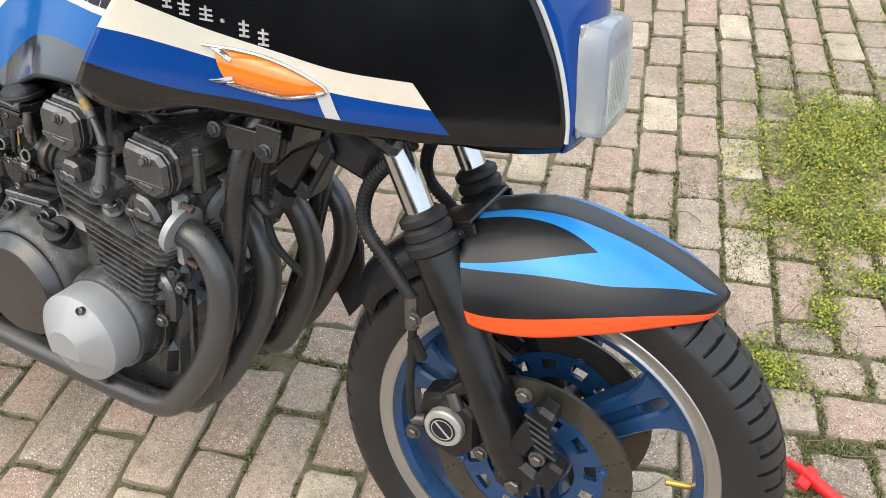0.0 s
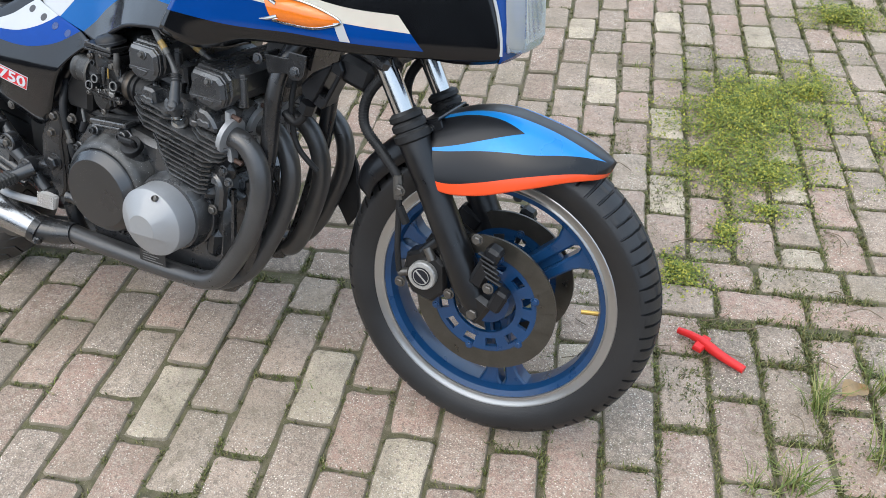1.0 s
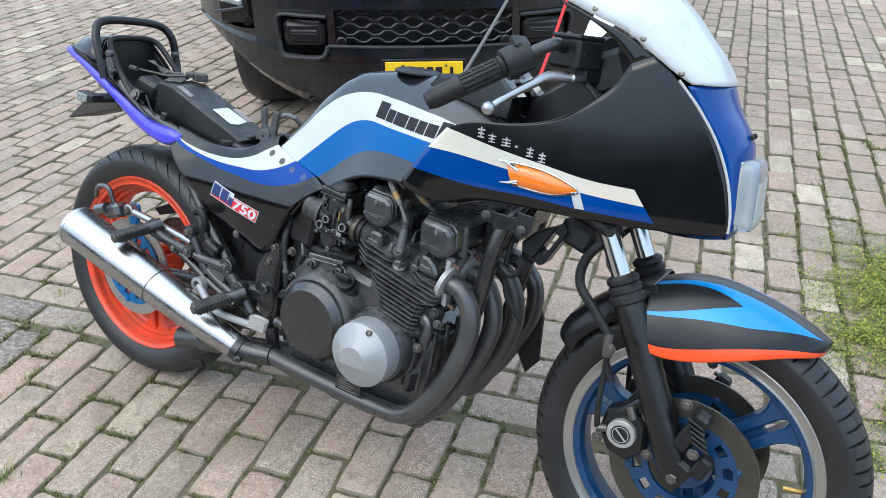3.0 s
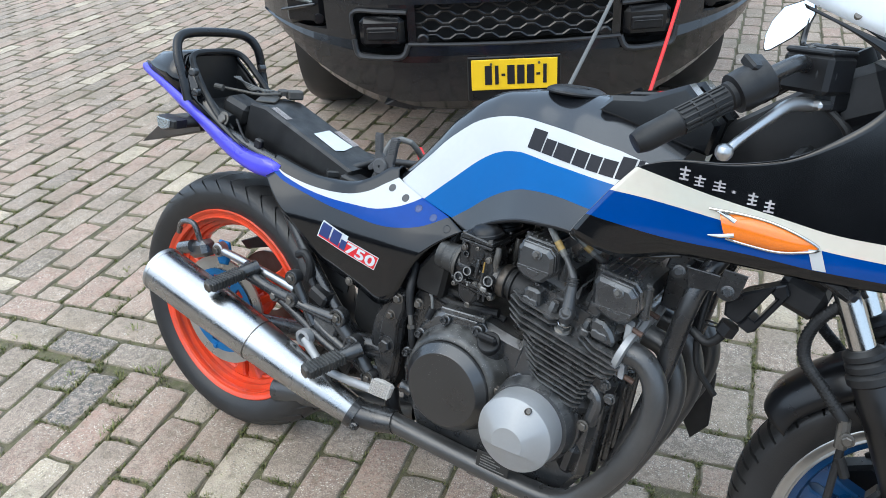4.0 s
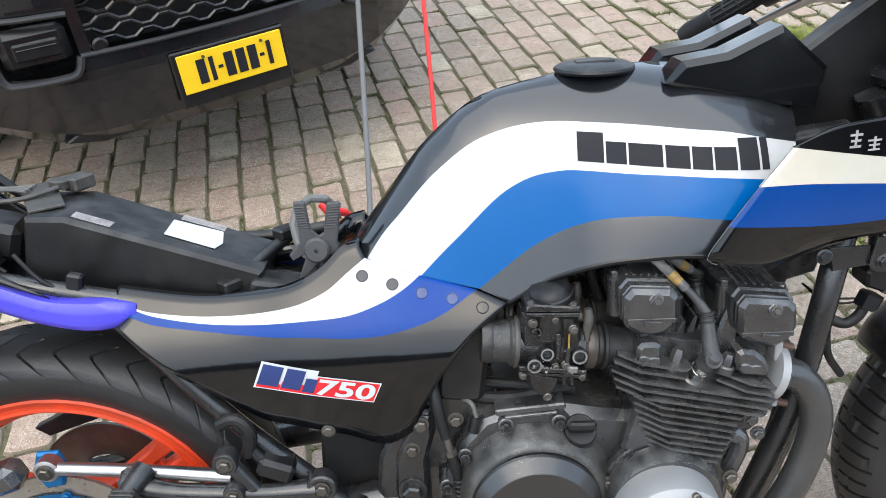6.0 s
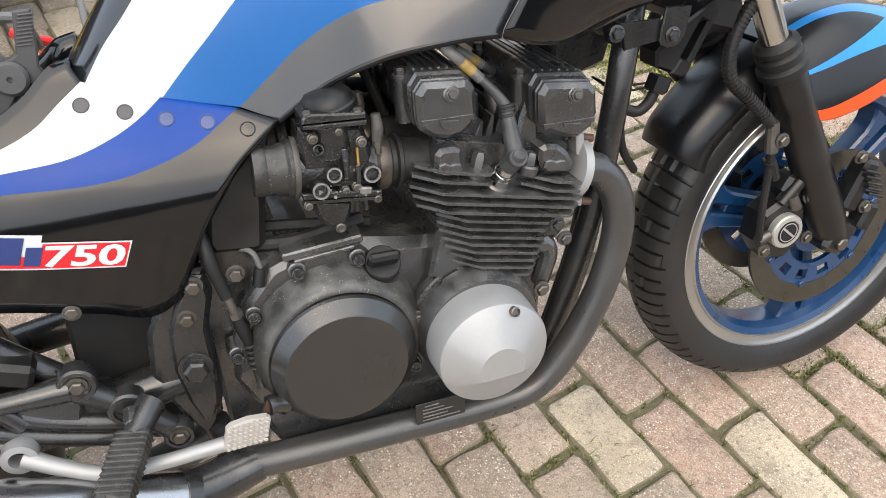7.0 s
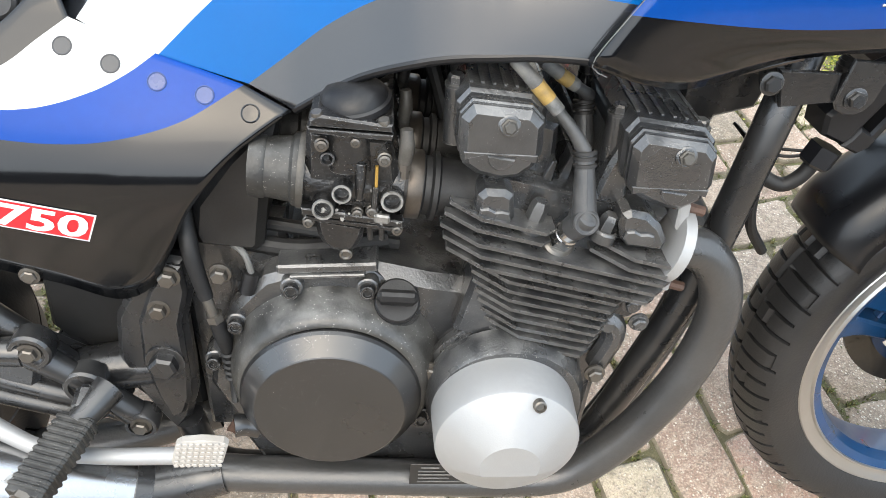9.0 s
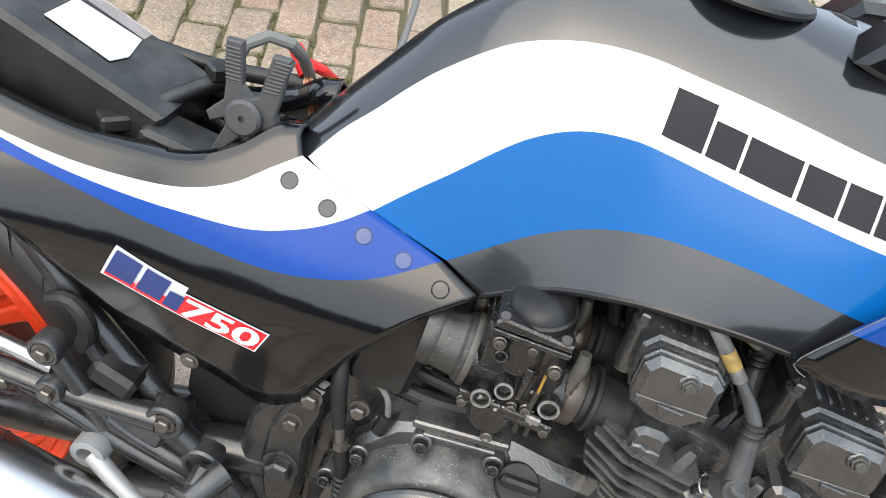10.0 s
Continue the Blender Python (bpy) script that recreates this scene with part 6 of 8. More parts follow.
for w in np.linspace(0, 1, 8):
    row = []
    for a in np.linspace(0, 2 * math.pi, 72, endpoint=False):
        face = min(0.0285, 0.0125 / max(1e-3, -math.sin(a)) if math.sin(a) < -0.2 else 0.0285)
        facet = 0.0285 / max(abs(math.cos((a + math.pi / 6) % (math.pi / 3) - math.pi / 6)), 0.3)
        r = RF - 0.001 + (face - RF + 0.001) * w + (facet - 0.0285) * w * (1 - w) * 1.6
        row.append((SC[0] + r * math.cos(a), SC[1] - 0.0445 - 0.026 * w ** 0.9, SC[2] + r * math.sin(a) - 0.004 * w))
    rows.append(row)
sg.grid(rows, wrap=True)
sg.add([q for q in rows[-1]], [tuple(range(72))])
cover = part("crank_cover", sg, SILVER, engine, "round silver alloy crank end cover", sharp=22)
part("cover_screw", Geo().lathe([(0.0060, -0.012), (0.0060, 0.002), (0.0045, 0.003), (0.0040, 0.0), (0, 0.0)], (0.878, -0.2225, 0.4545), (0.1, -0.95, 0.35), 18, close=False), STEEL, cover)
front = part("crank_case_front", Geo().box((0.925, -0.095, 0.33), (0.06, 0.07, 0.09), (0, 10, 0), 0.024), FRAME_BLACK, engine)
part("chain_tensioner", Geo().box((0.965, -0.122, 0.500), (0.05, 0.03, 0.042), (0, 15, 0), 0.012), FRAME_BLACK, engine)
for x, z in ((0.975, 0.505), (0.955, 0.480), (0.986, 0.482)):
    part("tensioner_bolt", Geo().hexbolt((x, -0.138, z), (0, -1, 0), 0.0075, 0.008), FIN_BLACK, engine)
for k in range(5):
    part("case_stud", Geo().tube([(0.965, -0.10 + k * 0.05, 0.45), (0.955, -0.10 + k * 0.05, 0.28)], 0.007, 8), ENGINE_BLACK, engine)

# ---- exhaust ----
HEADS = [(-0.138, [(0.995, -0.138, 0.578), (1.030, -0.138, 0.567), (1.056, -0.140, 0.530), (1.060, -0.143, 0.475), (1.037, -0.146, 0.395), (0.990, -0.148, 0.313), (0.938, -0.146, 0.260), (0.86, -0.142, 0.248), (0.72, -0.140, 0.254), (0.60, -0.140, 0.262), (0.545, -0.140, 0.268)]),
         (-0.048, [(0.995, -0.048, 0.578), (1.040, -0.048, 0.562), (1.066, -0.05, 0.51), (1.066, -0.055, 0.45), (1.035, -0.065, 0.36), (0.98, -0.085, 0.265), (0.91, -0.11, 0.232), (0.82, -0.125, 0.238), (0.74, -0.135, 0.245)]),
         (0.048, [(0.995, 0.048, 0.578), (1.040, 0.048, 0.562), (1.070, 0.05, 0.51), (1.072, 0.055, 0.44), (1.035, 0.065, 0.34), (0.98, 0.085, 0.25), (0.91, 0.11, 0.228), (0.82, 0.125, 0.230), (0.74, 0.135, 0.235)]),
         (0.138, [(0.995, 0.138, 0.578), (1.035, 0.138, 0.566), (1.076, 0.140, 0.52), (1.078, 0.143, 0.45), (1.045, 0.146, 0.365), (1.000, 0.148, 0.285), (0.945, 0.146, 0.235), (0.86, 0.142, 0.22), (0.72, 0.140, 0.22), (0.60, 0.140, 0.22), (0.45, 0.135, 0.20), (0.22, 0.12, 0.17)])]
exhaust = part("exhaust", Geo().tube(HEADS[0][1], 0.0205, 20, 100), HEADER, bike, "matt black header pipes into a brushed silencer")
for y, path in HEADS[1:]:
    part("header_pipe", Geo().tube(path, 0.0200, 18, 90, caps=y < 0.1), HEADER, exhaust)
part("pipe_end", Geo().tube([(0.52, 0.0, 0.215), (0.40, -0.03, 0.20), (0.26, -0.04, 0.175), (0.15, -0.042, 0.150)], [0.024, 0.026, 0.031, 0.033], 24, 30, caps=False).tube([(0.26, -0.04, 0.175), (0.15, -0.042, 0.150)], 0.029, 24, caps=False), HEADER, exhaust, "open black stub of the second pipe")
for y, path in HEADS:
    fl = Geo().lathe([(0.026, -0.006), (0.036, -0.004), (0.037, 0.006), (0.026, 0.008)], path[0], (0.95, 0, -0.3), 28)
    for s in (-1, 1):
        fl.prism([(-0.012, -0.012), (0.012, -0.012), (0.010, 0.016), (-0.010, 0.016)], -0.005, 0.006, 0.002, 0, lambda u, v, w, yy=y, ss=s: (0.998 + v * 0.95 + 0.0 * u, yy + u, 0.578 + ss * (0.032 + w) - v * 0.3))
    c_ob = part("exhaust_clamp", fl, SILVER, exhaust, "pale alloy exhaust clamp")
    for z in (0.535, 0.62):
        part("clamp_stud", Geo().tube([(0.99, y, z), (1.020, y, z - 0.009)], 0.005, 8), RUST, c_ob, "rusty clamp stud")
mp = [(-0.052, -0.214, 0.456), (0.10, -0.208, 0.410), (0.235, -0.200, 0.365), (0.36, -0.182, 0.312), (0.475, -0.158, 0.262)]
sil = Geo().tube(mp, [0.053, 0.052, 0.048, 0.040, 0.030], 36, 40, caps=False)
sil.tube([(-0.044, -0.2135, 0.4535), (0.05, -0.210, 0.425)], 0.049, 36, caps=False)
silencer = part("silencer", sil, SILENCER, exhaust, "brushed aluminium cone silencer")
part("end_plate", Geo().lathe([(0.050, 0), (0.022, 0.001), (0.022, 0.03), (0.0, 0.03)], (-0.025, -0.212, 0.448), (0.955, 0.02, -0.29), 32, close=False), DARK, silencer)
c1 = catmull(mp, 60)
part("weld_seam", Geo().tube([c1[31], c1[31] + (c1[32] - c1[31]) * 0.22], 0.0485, 36), STEEL, silencer)
part("end_ring", Geo().lathe([(0.0535, 0), (0.0545, 0.004), (0.0535, 0.008)], (-0.050, -0.2138, 0.4553), (0.955, 0.02, -0.29), 36, close=False), POLISHED, silencer)
joint = Geo().tube([(0.468, -0.159, 0.265), (0.515, -0.146, 0.262), (0.56, -0.140, 0.267)], [0.0285, 0.0285, 0.024], 24, 12)
joint.lathe([(0.029, -0.001), (0.0335, 0), (0.0335, 0.017), (0.029, 0.018)], (0.463, -0.1605, 0.2672), (0.90, 0.19, -0.39), 32)
joint.box((0.489, -0.182, 0.250), (0.017, 0.014, 0.016), (0, 0, 10), 0.003)
joint.hexbolt((0.489, -0.189, 0.250), (0, -1, 0), 0.005, 0.005)
part("pipe_clamp", joint, FRAME_BLACK, exhaust)
tp = part("type_plate", Geo().box((0.797, -0.1615, 0.283), (0.068, 0.0015, 0.034), (0, 2, 0), 0.0005), MAT_PLATE, exhaust, "small black type plate with white print")
tb = Geo()
for k, (wd, dx) in enumerate(((0.020, -0.012), (0.030, -0.010), (0.042, -0.004), (0.034, -0.008), (0.052, 0.0))):
    tb.box((0.797 + dx, -0.1628, 0.295 - k * 0.0058), (wd, 0.0006, 0.0022), (0, 2, 0), 0.0002)
part("print_bars", tb, LEAD_GREY, tp)

# ---- swingarm, foot gear, rear brake ----
sw = Geo()
for s in (-1, 1):
    sw.tube([(0.50, s * 0.095, 0.395), (0.30, s * 0.105, 0.37), (0.06, s * 0.105, 0.335), (-0.06, s * 0.105, 0.320)], [0.026, 0.024, 0.022, 0.018], 14, 24)
    sw.box((-0.03, s * 0.105, 0.325), (0.12, 0.022, 0.05), (0, -8, 0), 0.006)
    sw.hexbolt((0.0, s * 0.117, 0.327), (0, s, 0), 0.016, 0.012)
sw.tube([(0.40, -0.10, 0.385), (0.40, 0.10, 0.385)], 0.022, 14)
part("swingarm", sw, FRAME_BLACK, bike)
cal = Geo()
cal.box((-0.050, -0.100, 0.478), (0.062, 0.044, 0.040), (0, -18, 0), 0.010)
cal.tube([(-0.10, -0.118, 0.47), (-0.06, -0.118, 0.485)], 0.016, 14)
cal.tube([(-0.13, -0.10, 0.50), (-0.10, -0.115, 0.535), (-0.06, -0.115, 0.54), (-0.045, -0.11, 0.50)], 0.0065, 10, 20)
rcal = part("rear_caliper", cal, ENGINE_BLACK, bike, "black rear brake caliper with hose")
bl = Geo().prism([(0.005, 0.512), (0.035, 0.512), (0.042, 0.485), (0.030, 0.455), (0.005, 0.452), (-0.008, 0.48)], -0.088, -0.100, 0.004)
part("caliper_bracket", bl, CALIPER_BLUE, rcal, "blue anodised caliper bracket")
rod = Geo().tube([(0.03, -0.112, 0.496), (0.15, -0.122, 0.488), (0.278, -0.134, 0.476)], 0.0095, 14, 16)
rod.lathe([(0.017, -0.008), (0.017, 0.010), (0.010, 0.012)], (0.025, -0.110, 0.497), (0, -1, 0), 20)
part("torque_rod", rod, POLISHED, rcal, "silver torque rod")
part("rod_bolt", Geo().hexbolt((0.025, -0.122, 0.497), (0, -1, 0), 0.009, 0.008), STEEL, rcal)
ARMS = [([(0.145, -0.140, 0.478), (0.20, -0.142, 0.465), (0.275, -0.142, 0.455)], [0.015, 0.012, 0.013]), ([(0.275, -0.136, 0.506), (0.30, -0.134, 0.46), (0.33, -0.132, 0.41)], [0.011, 0.011]),
        ([(0.27, -0.140, 0.455), (0.32, -0.134, 0.445), (0.385, -0.128, 0.440)], [0.011, 0.012, 0.016]), ([(0.385, -0.126, 0.440), (0.43, -0.124, 0.395), (0.470, -0.122, 0.345)], [0.016, 0.0125, 0.015]),
        ([(0.31, -0.128, 0.43), (0.36, -0.126, 0.40), (0.43, -0.126, 0.37), (0.46, -0.12, 0.345)], [0.012, 0.012]), ([(0.20, -0.138, 0.462), (0.27, -0.132, 0.425), (0.34, -0.128, 0.385), (0.42, -0.126, 0.352)], [0.011, 0.011])]
bracket = part("footrest_bracket", Geo().tube(ARMS[2][0], ARMS[2][1], 14, 16), FRAME_BLACK, bike, "black cast alloy footrest bracket")
for k, (pts, rad) in enumerate(ARMS):
    if k != 2:
        part("bracket_arm", Geo().tube(pts, rad, 14, 16), FRAME_BLACK, bracket)
for x, y, z, r in ((0.275, -0.140, 0.504, 0.017), (0.280, -0.146, 0.457, 0.015), (0.395, -0.132, 0.446, 0.021), (0.478, -0.126, 0.334, 0.018), (0.23, -0.142, 0.452, 0.014), (0.435, -0.130, 0.395, 0.022)):
    part("bracket_eye", Geo().lathe([(r, -0.014), (r, 0.005), (r * 0.9, 0.008), (r * 0.72, 0.008), (r * 0.68, 0.004), (0, 0.004)], (x, y, z), (0, -1, 0), 24, close=False), FRAME_BLACK, bracket)
for x, y, z in ((0.275, -0.146, 0.504), (0.280, -0.152, 0.457), (0.395, -0.137, 0.446), (0.478, -0.131, 0.334), (0.23, -0.148, 0.452)):
    part("bracket_bolt", Geo().hexbolt((x, y, z), (0, -1, 0), 0.0085, 0.008), STEEL, bracket)
rmc = part("rear_master_cylinder", Geo().box((0.335, -0.115, 0.475), (0.05, 0.04, 0.03), (0, 25, 0), 0.006), PLASTIC_BLACK, bike, "rear brake master cylinder and switch")
part("cylinder_union", Geo().tube([(0.30, -0.115, 0.53), (0.31, -0.12, 0.50), (0.335, -0.12, 0.47)], 0.008, 10, 12), PLASTIC_BLACK, rmc)
part("fluid_hose", Geo().tube([(0.27, -0.12, 0.55), (0.295, -0.125, 0.56), (0.31, -0.125, 0.535), (0.30, -0.12, 0.50)], 0.009, 10, 14), RUBBER, rmc)
part("linkage_block", Geo().box((0.36, -0.11, 0.42), (0.07, 0.05, 0.035), (0, 20, 0), 0.006), FRAME_BLACK, bike)
part("linkage_block", Geo().box((0.40, -0.10, 0.40), (0.06, 0.05, 0.03), (0, 35, 0), 0.006), FRAME_BLACK, bike)


def peg(a, b, name, wide):
    """A flat rubber footrest: a core bar with raised cross ribs, worn bolt at its tip."""
    a, b = Vector(a), Vector(b)
    ax = (b - a).normalized()
    side = ax.cross(Vector((0, 0, 1))).normalized()
    up = side.cross(ax)
    ln = (b - a).length

    def slab(g, h0, h1, w, t, c=0.003):
        out = [(-w, -t + c), (-w + c, -t), (w - c, -t), (w, -t + c), (w, t - c), (w - c, t), (-w + c, t), (-w, t - c)]
        g.prism(out, h0, h1, min(0.0012, (h1 - h0) * 0.3), 0, lambda u, h, v: a + ax * h + side * u + up * v)
        return g

    g = slab(Geo(), 0.0, ln, wide * 0.92, 0.0095)
    ob = part(name, g, DUSTY_RUBBER, bracket, "worn ribbed rubber footrest")
    n = 11
    for k in range(n):
        h = 0.003 + k * (ln - 0.006) / n
        part("foot_rib", slab(Geo(), h, h + (ln - 0.006) / n * 0.62, wide * 0.97, 0.0114), DUSTY_RUBBER, ob)
    part("peg_tip", Geo().lathe([(0.0125, -0.002), (0.0125, 0.004), (0.009, 0.006)], b, ax, 6), STEEL, ob)
    part("peg_mount", Geo().tube([a + ax * 0.005, a - ax * 0.035 + Vector((0.01, 0, 0.004))], [0.013, 0.017], 14).box(a - ax * 0.02, (0.032, 0.03, 0.03), (20, 10, 0), 0.006), FRAME_BLACK, ob)


peg((0.440, -0.170, 0.388), (0.414, -0.250, 0.3735), "front_footrest", 0.0205)
peg((0.148, -0.165, 0.487), (0.139, -0.248, 0.476), "rear_footrest", 0.0175)
pd = Geo().tube([(0.322, -0.148, 0.378), (0.355, -0.16, 0.362), (0.40, -0.172, 0.345), (0.46, -0.182, 0.347), (0.535, -0.187, 0.352)], [0.011, 0.009, 0.0085, 0.0085, 0.009], 12, 30)
pd.lathe([(0.019, -0.010), (0.019, 0.010), (0.011, 0.011), (0.011, -0.011)], (0.319, -0.145, 0.382), (0, -1, 0), 26, close=False)
pedal = part("brake_pedal", pd, SILVER, bracket, "pale alloy brake pedal with chequered pad")
pad = part("pedal_pad", Geo().prism([(0.527, 0.352), (0.531, 0.347), (0.550, 0.346), (0.571, 0.347), (0.577, 0.351), (0.585, 0.376), (0.581, 0.381), (0.560, 0.384), (0.541, 0.382), (0.535, 0.378)], -0.184, -0.199, 0.004), PEDAL_PAD, pedal, "worn pale chequered foot pad", sharp=25)
tread = Geo()
for k in range(6):
    z = 0.352 + k * 0.006
    for q in range(8):
        x = 0.5325 + q * 0.006 + k * 0.0015
        tread.box((x, -0.1995, z), (0.0046, 0.0016, 0.0044), (0, -4, 0), 0.0007)
part("pad_tread", tread, PEDAL_PAD, pad)["kind"] = "stuff"
spring = part("brake_switch", Geo().tube([(0.553, -0.095, 0.60), (0.560, -0.120, 0.555), (0.569, -0.128, 0.506)], [0.0085, 0.0085, 0.007], 14, 16), RUBBER, bike, "brake light switch with threaded stem")
part("switch_stem", Geo().tube([(0.569, -0.128, 0.507), (0.574, -0.128, 0.478)], 0.0052, 12), STEEL, spring)
part("stem_nut", Geo().lathe([(0.0085, 0), (0.0085, 0.008)], (0.5735, -0.128, 0.486), (0.15, 0, -1), 6), STEEL, spring)
part("cable_boot", Geo().tube([(0.575, -0.128, 0.477), (0.579, -0.129, 0.455), (0.581, -0.130, 0.440)], [0.0075, 0.0085, 0.006], 12, 8), RUBBER, spring)
for k in range(5):
    part("boot_rib", Geo().lathe([(0.005, -0.0015), (0.0075, 0), (0.005, 0.0015)], (0.5812 + 0.0002 * k, -0.130, 0.437 - 0.008 * k), (0.03, 0, -1), 16, close=False), RUBBER, spring)
part("pull_rod", Geo().tube([(0.581, -0.130, 0.442), (0.582, -0.131, 0.40), (0.584, -0.140, 0.378)], 0.0042, 10, 10), RUBBER, spring)
part("sensor_wire", Geo().tube([(0.592, -0.10, 0.55), (0.607, -0.115, 0.548), (0.612, -0.118, 0.528)], 0.0032, 8, 12), CABLE_GREY, bike)
part("sensor_plug", Geo().tube([(0.612, -0.118, 0.528), (0.606, -0.122, 0.508)], 0.0075, 12), PLASTIC_BLACK, bike)
st = Geo().tube([(0.56, 0.10, 0.20), (0.585, 0.19, 0.135), (0.60, 0.285, 0.088)], [0.013, 0.011, 0.010], 12, 16)
st.box((0.605, 0.292, 0.084), (0.06, 0.035, 0.008), (15, 0, 0), 0.003)
part("side_stand", st, FRAME_BLACK, bike, "black side stand, folded out")
# horn bracket and coils under the fairing
hb = part("fairing_bracket", Geo().prism([(1.062, 0.736), (1.115, 0.734), (1.116, 0.708), (1.070, 0.703)], -0.113, -0.119, 0.0015), FRAME_BLACK, bike, "black steel fairing bracket")
part("bracket_shelf", Geo().box((1.091, -0.094, 0.7065), (0.042, 0.036, 0.003), (0, 2, 0), 0.001), FRAME_BLACK, hb)
part("bracket_back", Geo().prism([(1.064, 0.737), (1.114, 0.735), (1.115, 0.709), (1.071, 0.706)], -0.072, -0.075, 0.001), FRAME_BLACK, hb)
part("bracket_cheek", Geo().prism([(1.060, 0.737), (1.067, 0.737), (1.074, 0.706), (1.069, 0.704)], -0.0745, -0.1135, 0.001), FRAME_BLACK, hb)
part("bracket_strap", Geo().prism([(1.119, 0.748), (1.154, 0.745), (1.150, 0.722), (1.1475, 0.711), (1.142, 0.7035), (1.134, 0.6995), (1.125, 0.6995), (1.117, 0.7035), (1.113, 0.711), (1.114, 0.721)], -0.1195, -0.1245, 0.0012), FRAME_BLACK, hb)
for x, z in ((1.130, 0.714), (1.054, 0.727)):
    part("bracket_bolt", Geo().hexbolt((x, -0.124, z), (0, -1, 0.1), 0.0075, 0.007), FRAME_BLACK, hb)
body = Geo().prism([(1.126, 0.688), (1.150, 0.712), (1.1935, 0.734), (1.1575, 0.665), (1.150, 0.6585), (1.128, 0.668)], -0.060, -0.102, 0.004)
body.prism([(1.212, 0.722), (1.204, 0.7263), (1.168, 0.6593), (1.176, 0.655)], -0.0612, -0.1008, 0.003)
body.prism([(1.190, 0.733), (1.205, 0.740), (1.212, 0.724), (1.206, 0.711), (1.1865, 0.7205)], -0.0606, -0.1014, 0.003)
body.prism([(1.1560, 0.665), (1.163, 0.6755), (1.1815, 0.6655), (1.177, 0.655), (1.167, 0.649), (1.150, 0.657)], -0.0606, -0.1014, 0.003)
coil = part("ignition_coil", body, SATIN_BLACK, bike, "satin black coil holder with a long slot", sharp=30)
part("coil_nut", Geo().lathe([(0.016, 0.0), (0.016, 0.018), (0.013, 0.021)], (1.140, -0.095, 0.655), (-0.35, 0, -0.94), 6), SATIN_BLACK, coil)
part("coil_lead", Geo().tube([(1.134, -0.095, 0.640), (1.124, -0.095, 0.622), (1.108, -0.093, 0.613), (1.082, -0.088, 0.625)], 0.0072, 12, 24), RUBBER, coil)
part("yoke_cover", Geo().box((1.225, -0.02, 0.720), (0.07, 0.14, 0.05), (0, 18, 0), 0.010), PLASTIC_BLACK, bike)
for k in range(2):
    part("horn_wire", Geo().tube([(1.125, -0.09, 0.647 - 0.005 * k), (1.105, -0.085, 0.646 - 0.007 * k), (1.088, -0.07, 0.642 - 0.004 * k), (1.08, -0.03, 0.645)], 0.0016, 6, 20), RUBBER, bike)
part("breather_hose", Geo().tube([(1.096, -0.06, 0.700), (1.094, -0.08, 0.655), (1.094, -0.08, 0.600), (1.104, -0.075, 0.555), (1.134, -0.06, 0.512)], 0.0055, 10, 30), RUBBER, bike)
# plain dark panel in place of an unidentified dark shape on the far side
part("far_dark_panel", Geo().prism([(1.050, 0.455), (1.080, 0.480), (1.098, 0.44), (1.104, 0.33), (1.075, 0.29), (1.045, 0.34)], 0.165, 0.180, 0.004), PLASTIC_BLACK, bike, "dark panel beside the far header pipe")
part("frame_gusset", Geo().prism([(1.014, 0.630), (1.02, 0.73), (1.11, 0.73), (1.092, 0.665), (1.055, 0.655), (1.045, 0.625)], -0.040, 0.055, 0.005), FRAME_BLACK, bike, "black pressed frame gusset")
part("frame_gusset", Geo().prism([(1.015, 0.705), (1.03, 0.77), (1.14, 0.79), (1.115, 0.70), (1.075, 0.705), (1.060, 0.715), (1.035, 0.700)], -0.055, 0.055, 0.005), FRAME_BLACK, bike, "black pressed frame gusset")

# ---- tail and open seat well ----
UP = [(-0.262, 0.884), (-0.158, 0.852), (-0.066, 0.811), (0.023, 0.770), (0.086, 0.742), (0.150, 0.734), (0.190, 0.724)]
DN = [(-0.250, 0.862), (-0.161, 0.826), (-0.069, 0.781), (0.033, 0.722), (0.109, 0.695), (0.150, 0.692), (0.188, 0.694)]
tail = Geo()
for s in (1, -1):
    a, b = catmull(DN, 30), catmull(UP, 30)
    wv = np.interp(np.linspace(0, 1, 30), [0, 0.3, 0.9, 1], [0.086, 0.103, 0.108, 0.098])
    rows = []
    for w, dy in ((0.0, -0.014), (0.12, -0.004), (0.35, 0.0), (0.7, 0.0), (0.92, -0.004), (1.0, -0.016)):
        rows.append([(x, -s * (wv[i] + dy), z) for i, (x, z) in enumerate(a + (b - a) * w)])
    tail.grid(rows, 0, flip=s > 0)
    tail.grid([[(-0.262 + 0.0 * k, -s * 0.07 * k, 0.884) for k in (1, 0)], [(-0.250, -s * 0.072 * k, 0.862) for k in (1, 0)]], 0)
tailp = part("tail_side", tail, PAINT_PURPLE, bike, "purple-blue tail edge panel", thick=0.003, sharp=50)
cw = Geo()
secs = [(-0.266, 0.070, 0.884, 0.892, 0.050), (-0.225, 0.088, 0.874, 0.912, 0.058), (-0.17, 0.095, 0.858, 0.919, 0.064), (-0.115, 0.098, 0.835, 0.920, 0.068)]
rows = []
for x, hw, z0, z1, tw in secs:
    rows.append([(x, -hw, z0), (x, -hw + 0.004, z0 + (z1 - z0) * 0.45), (x, -tw - 0.006, z1 - 0.006), (x, -tw + 0.004, z1), (x, 0, z1 + 0.004), (x, tw - 0.004, z1), (x, tw + 0.006, z1 - 0.006), (x, hw - 0.004, z0 + (z1 - z0) * 0.45), (x, hw, z0)])
cw.grid(rows, 0, flip=True)
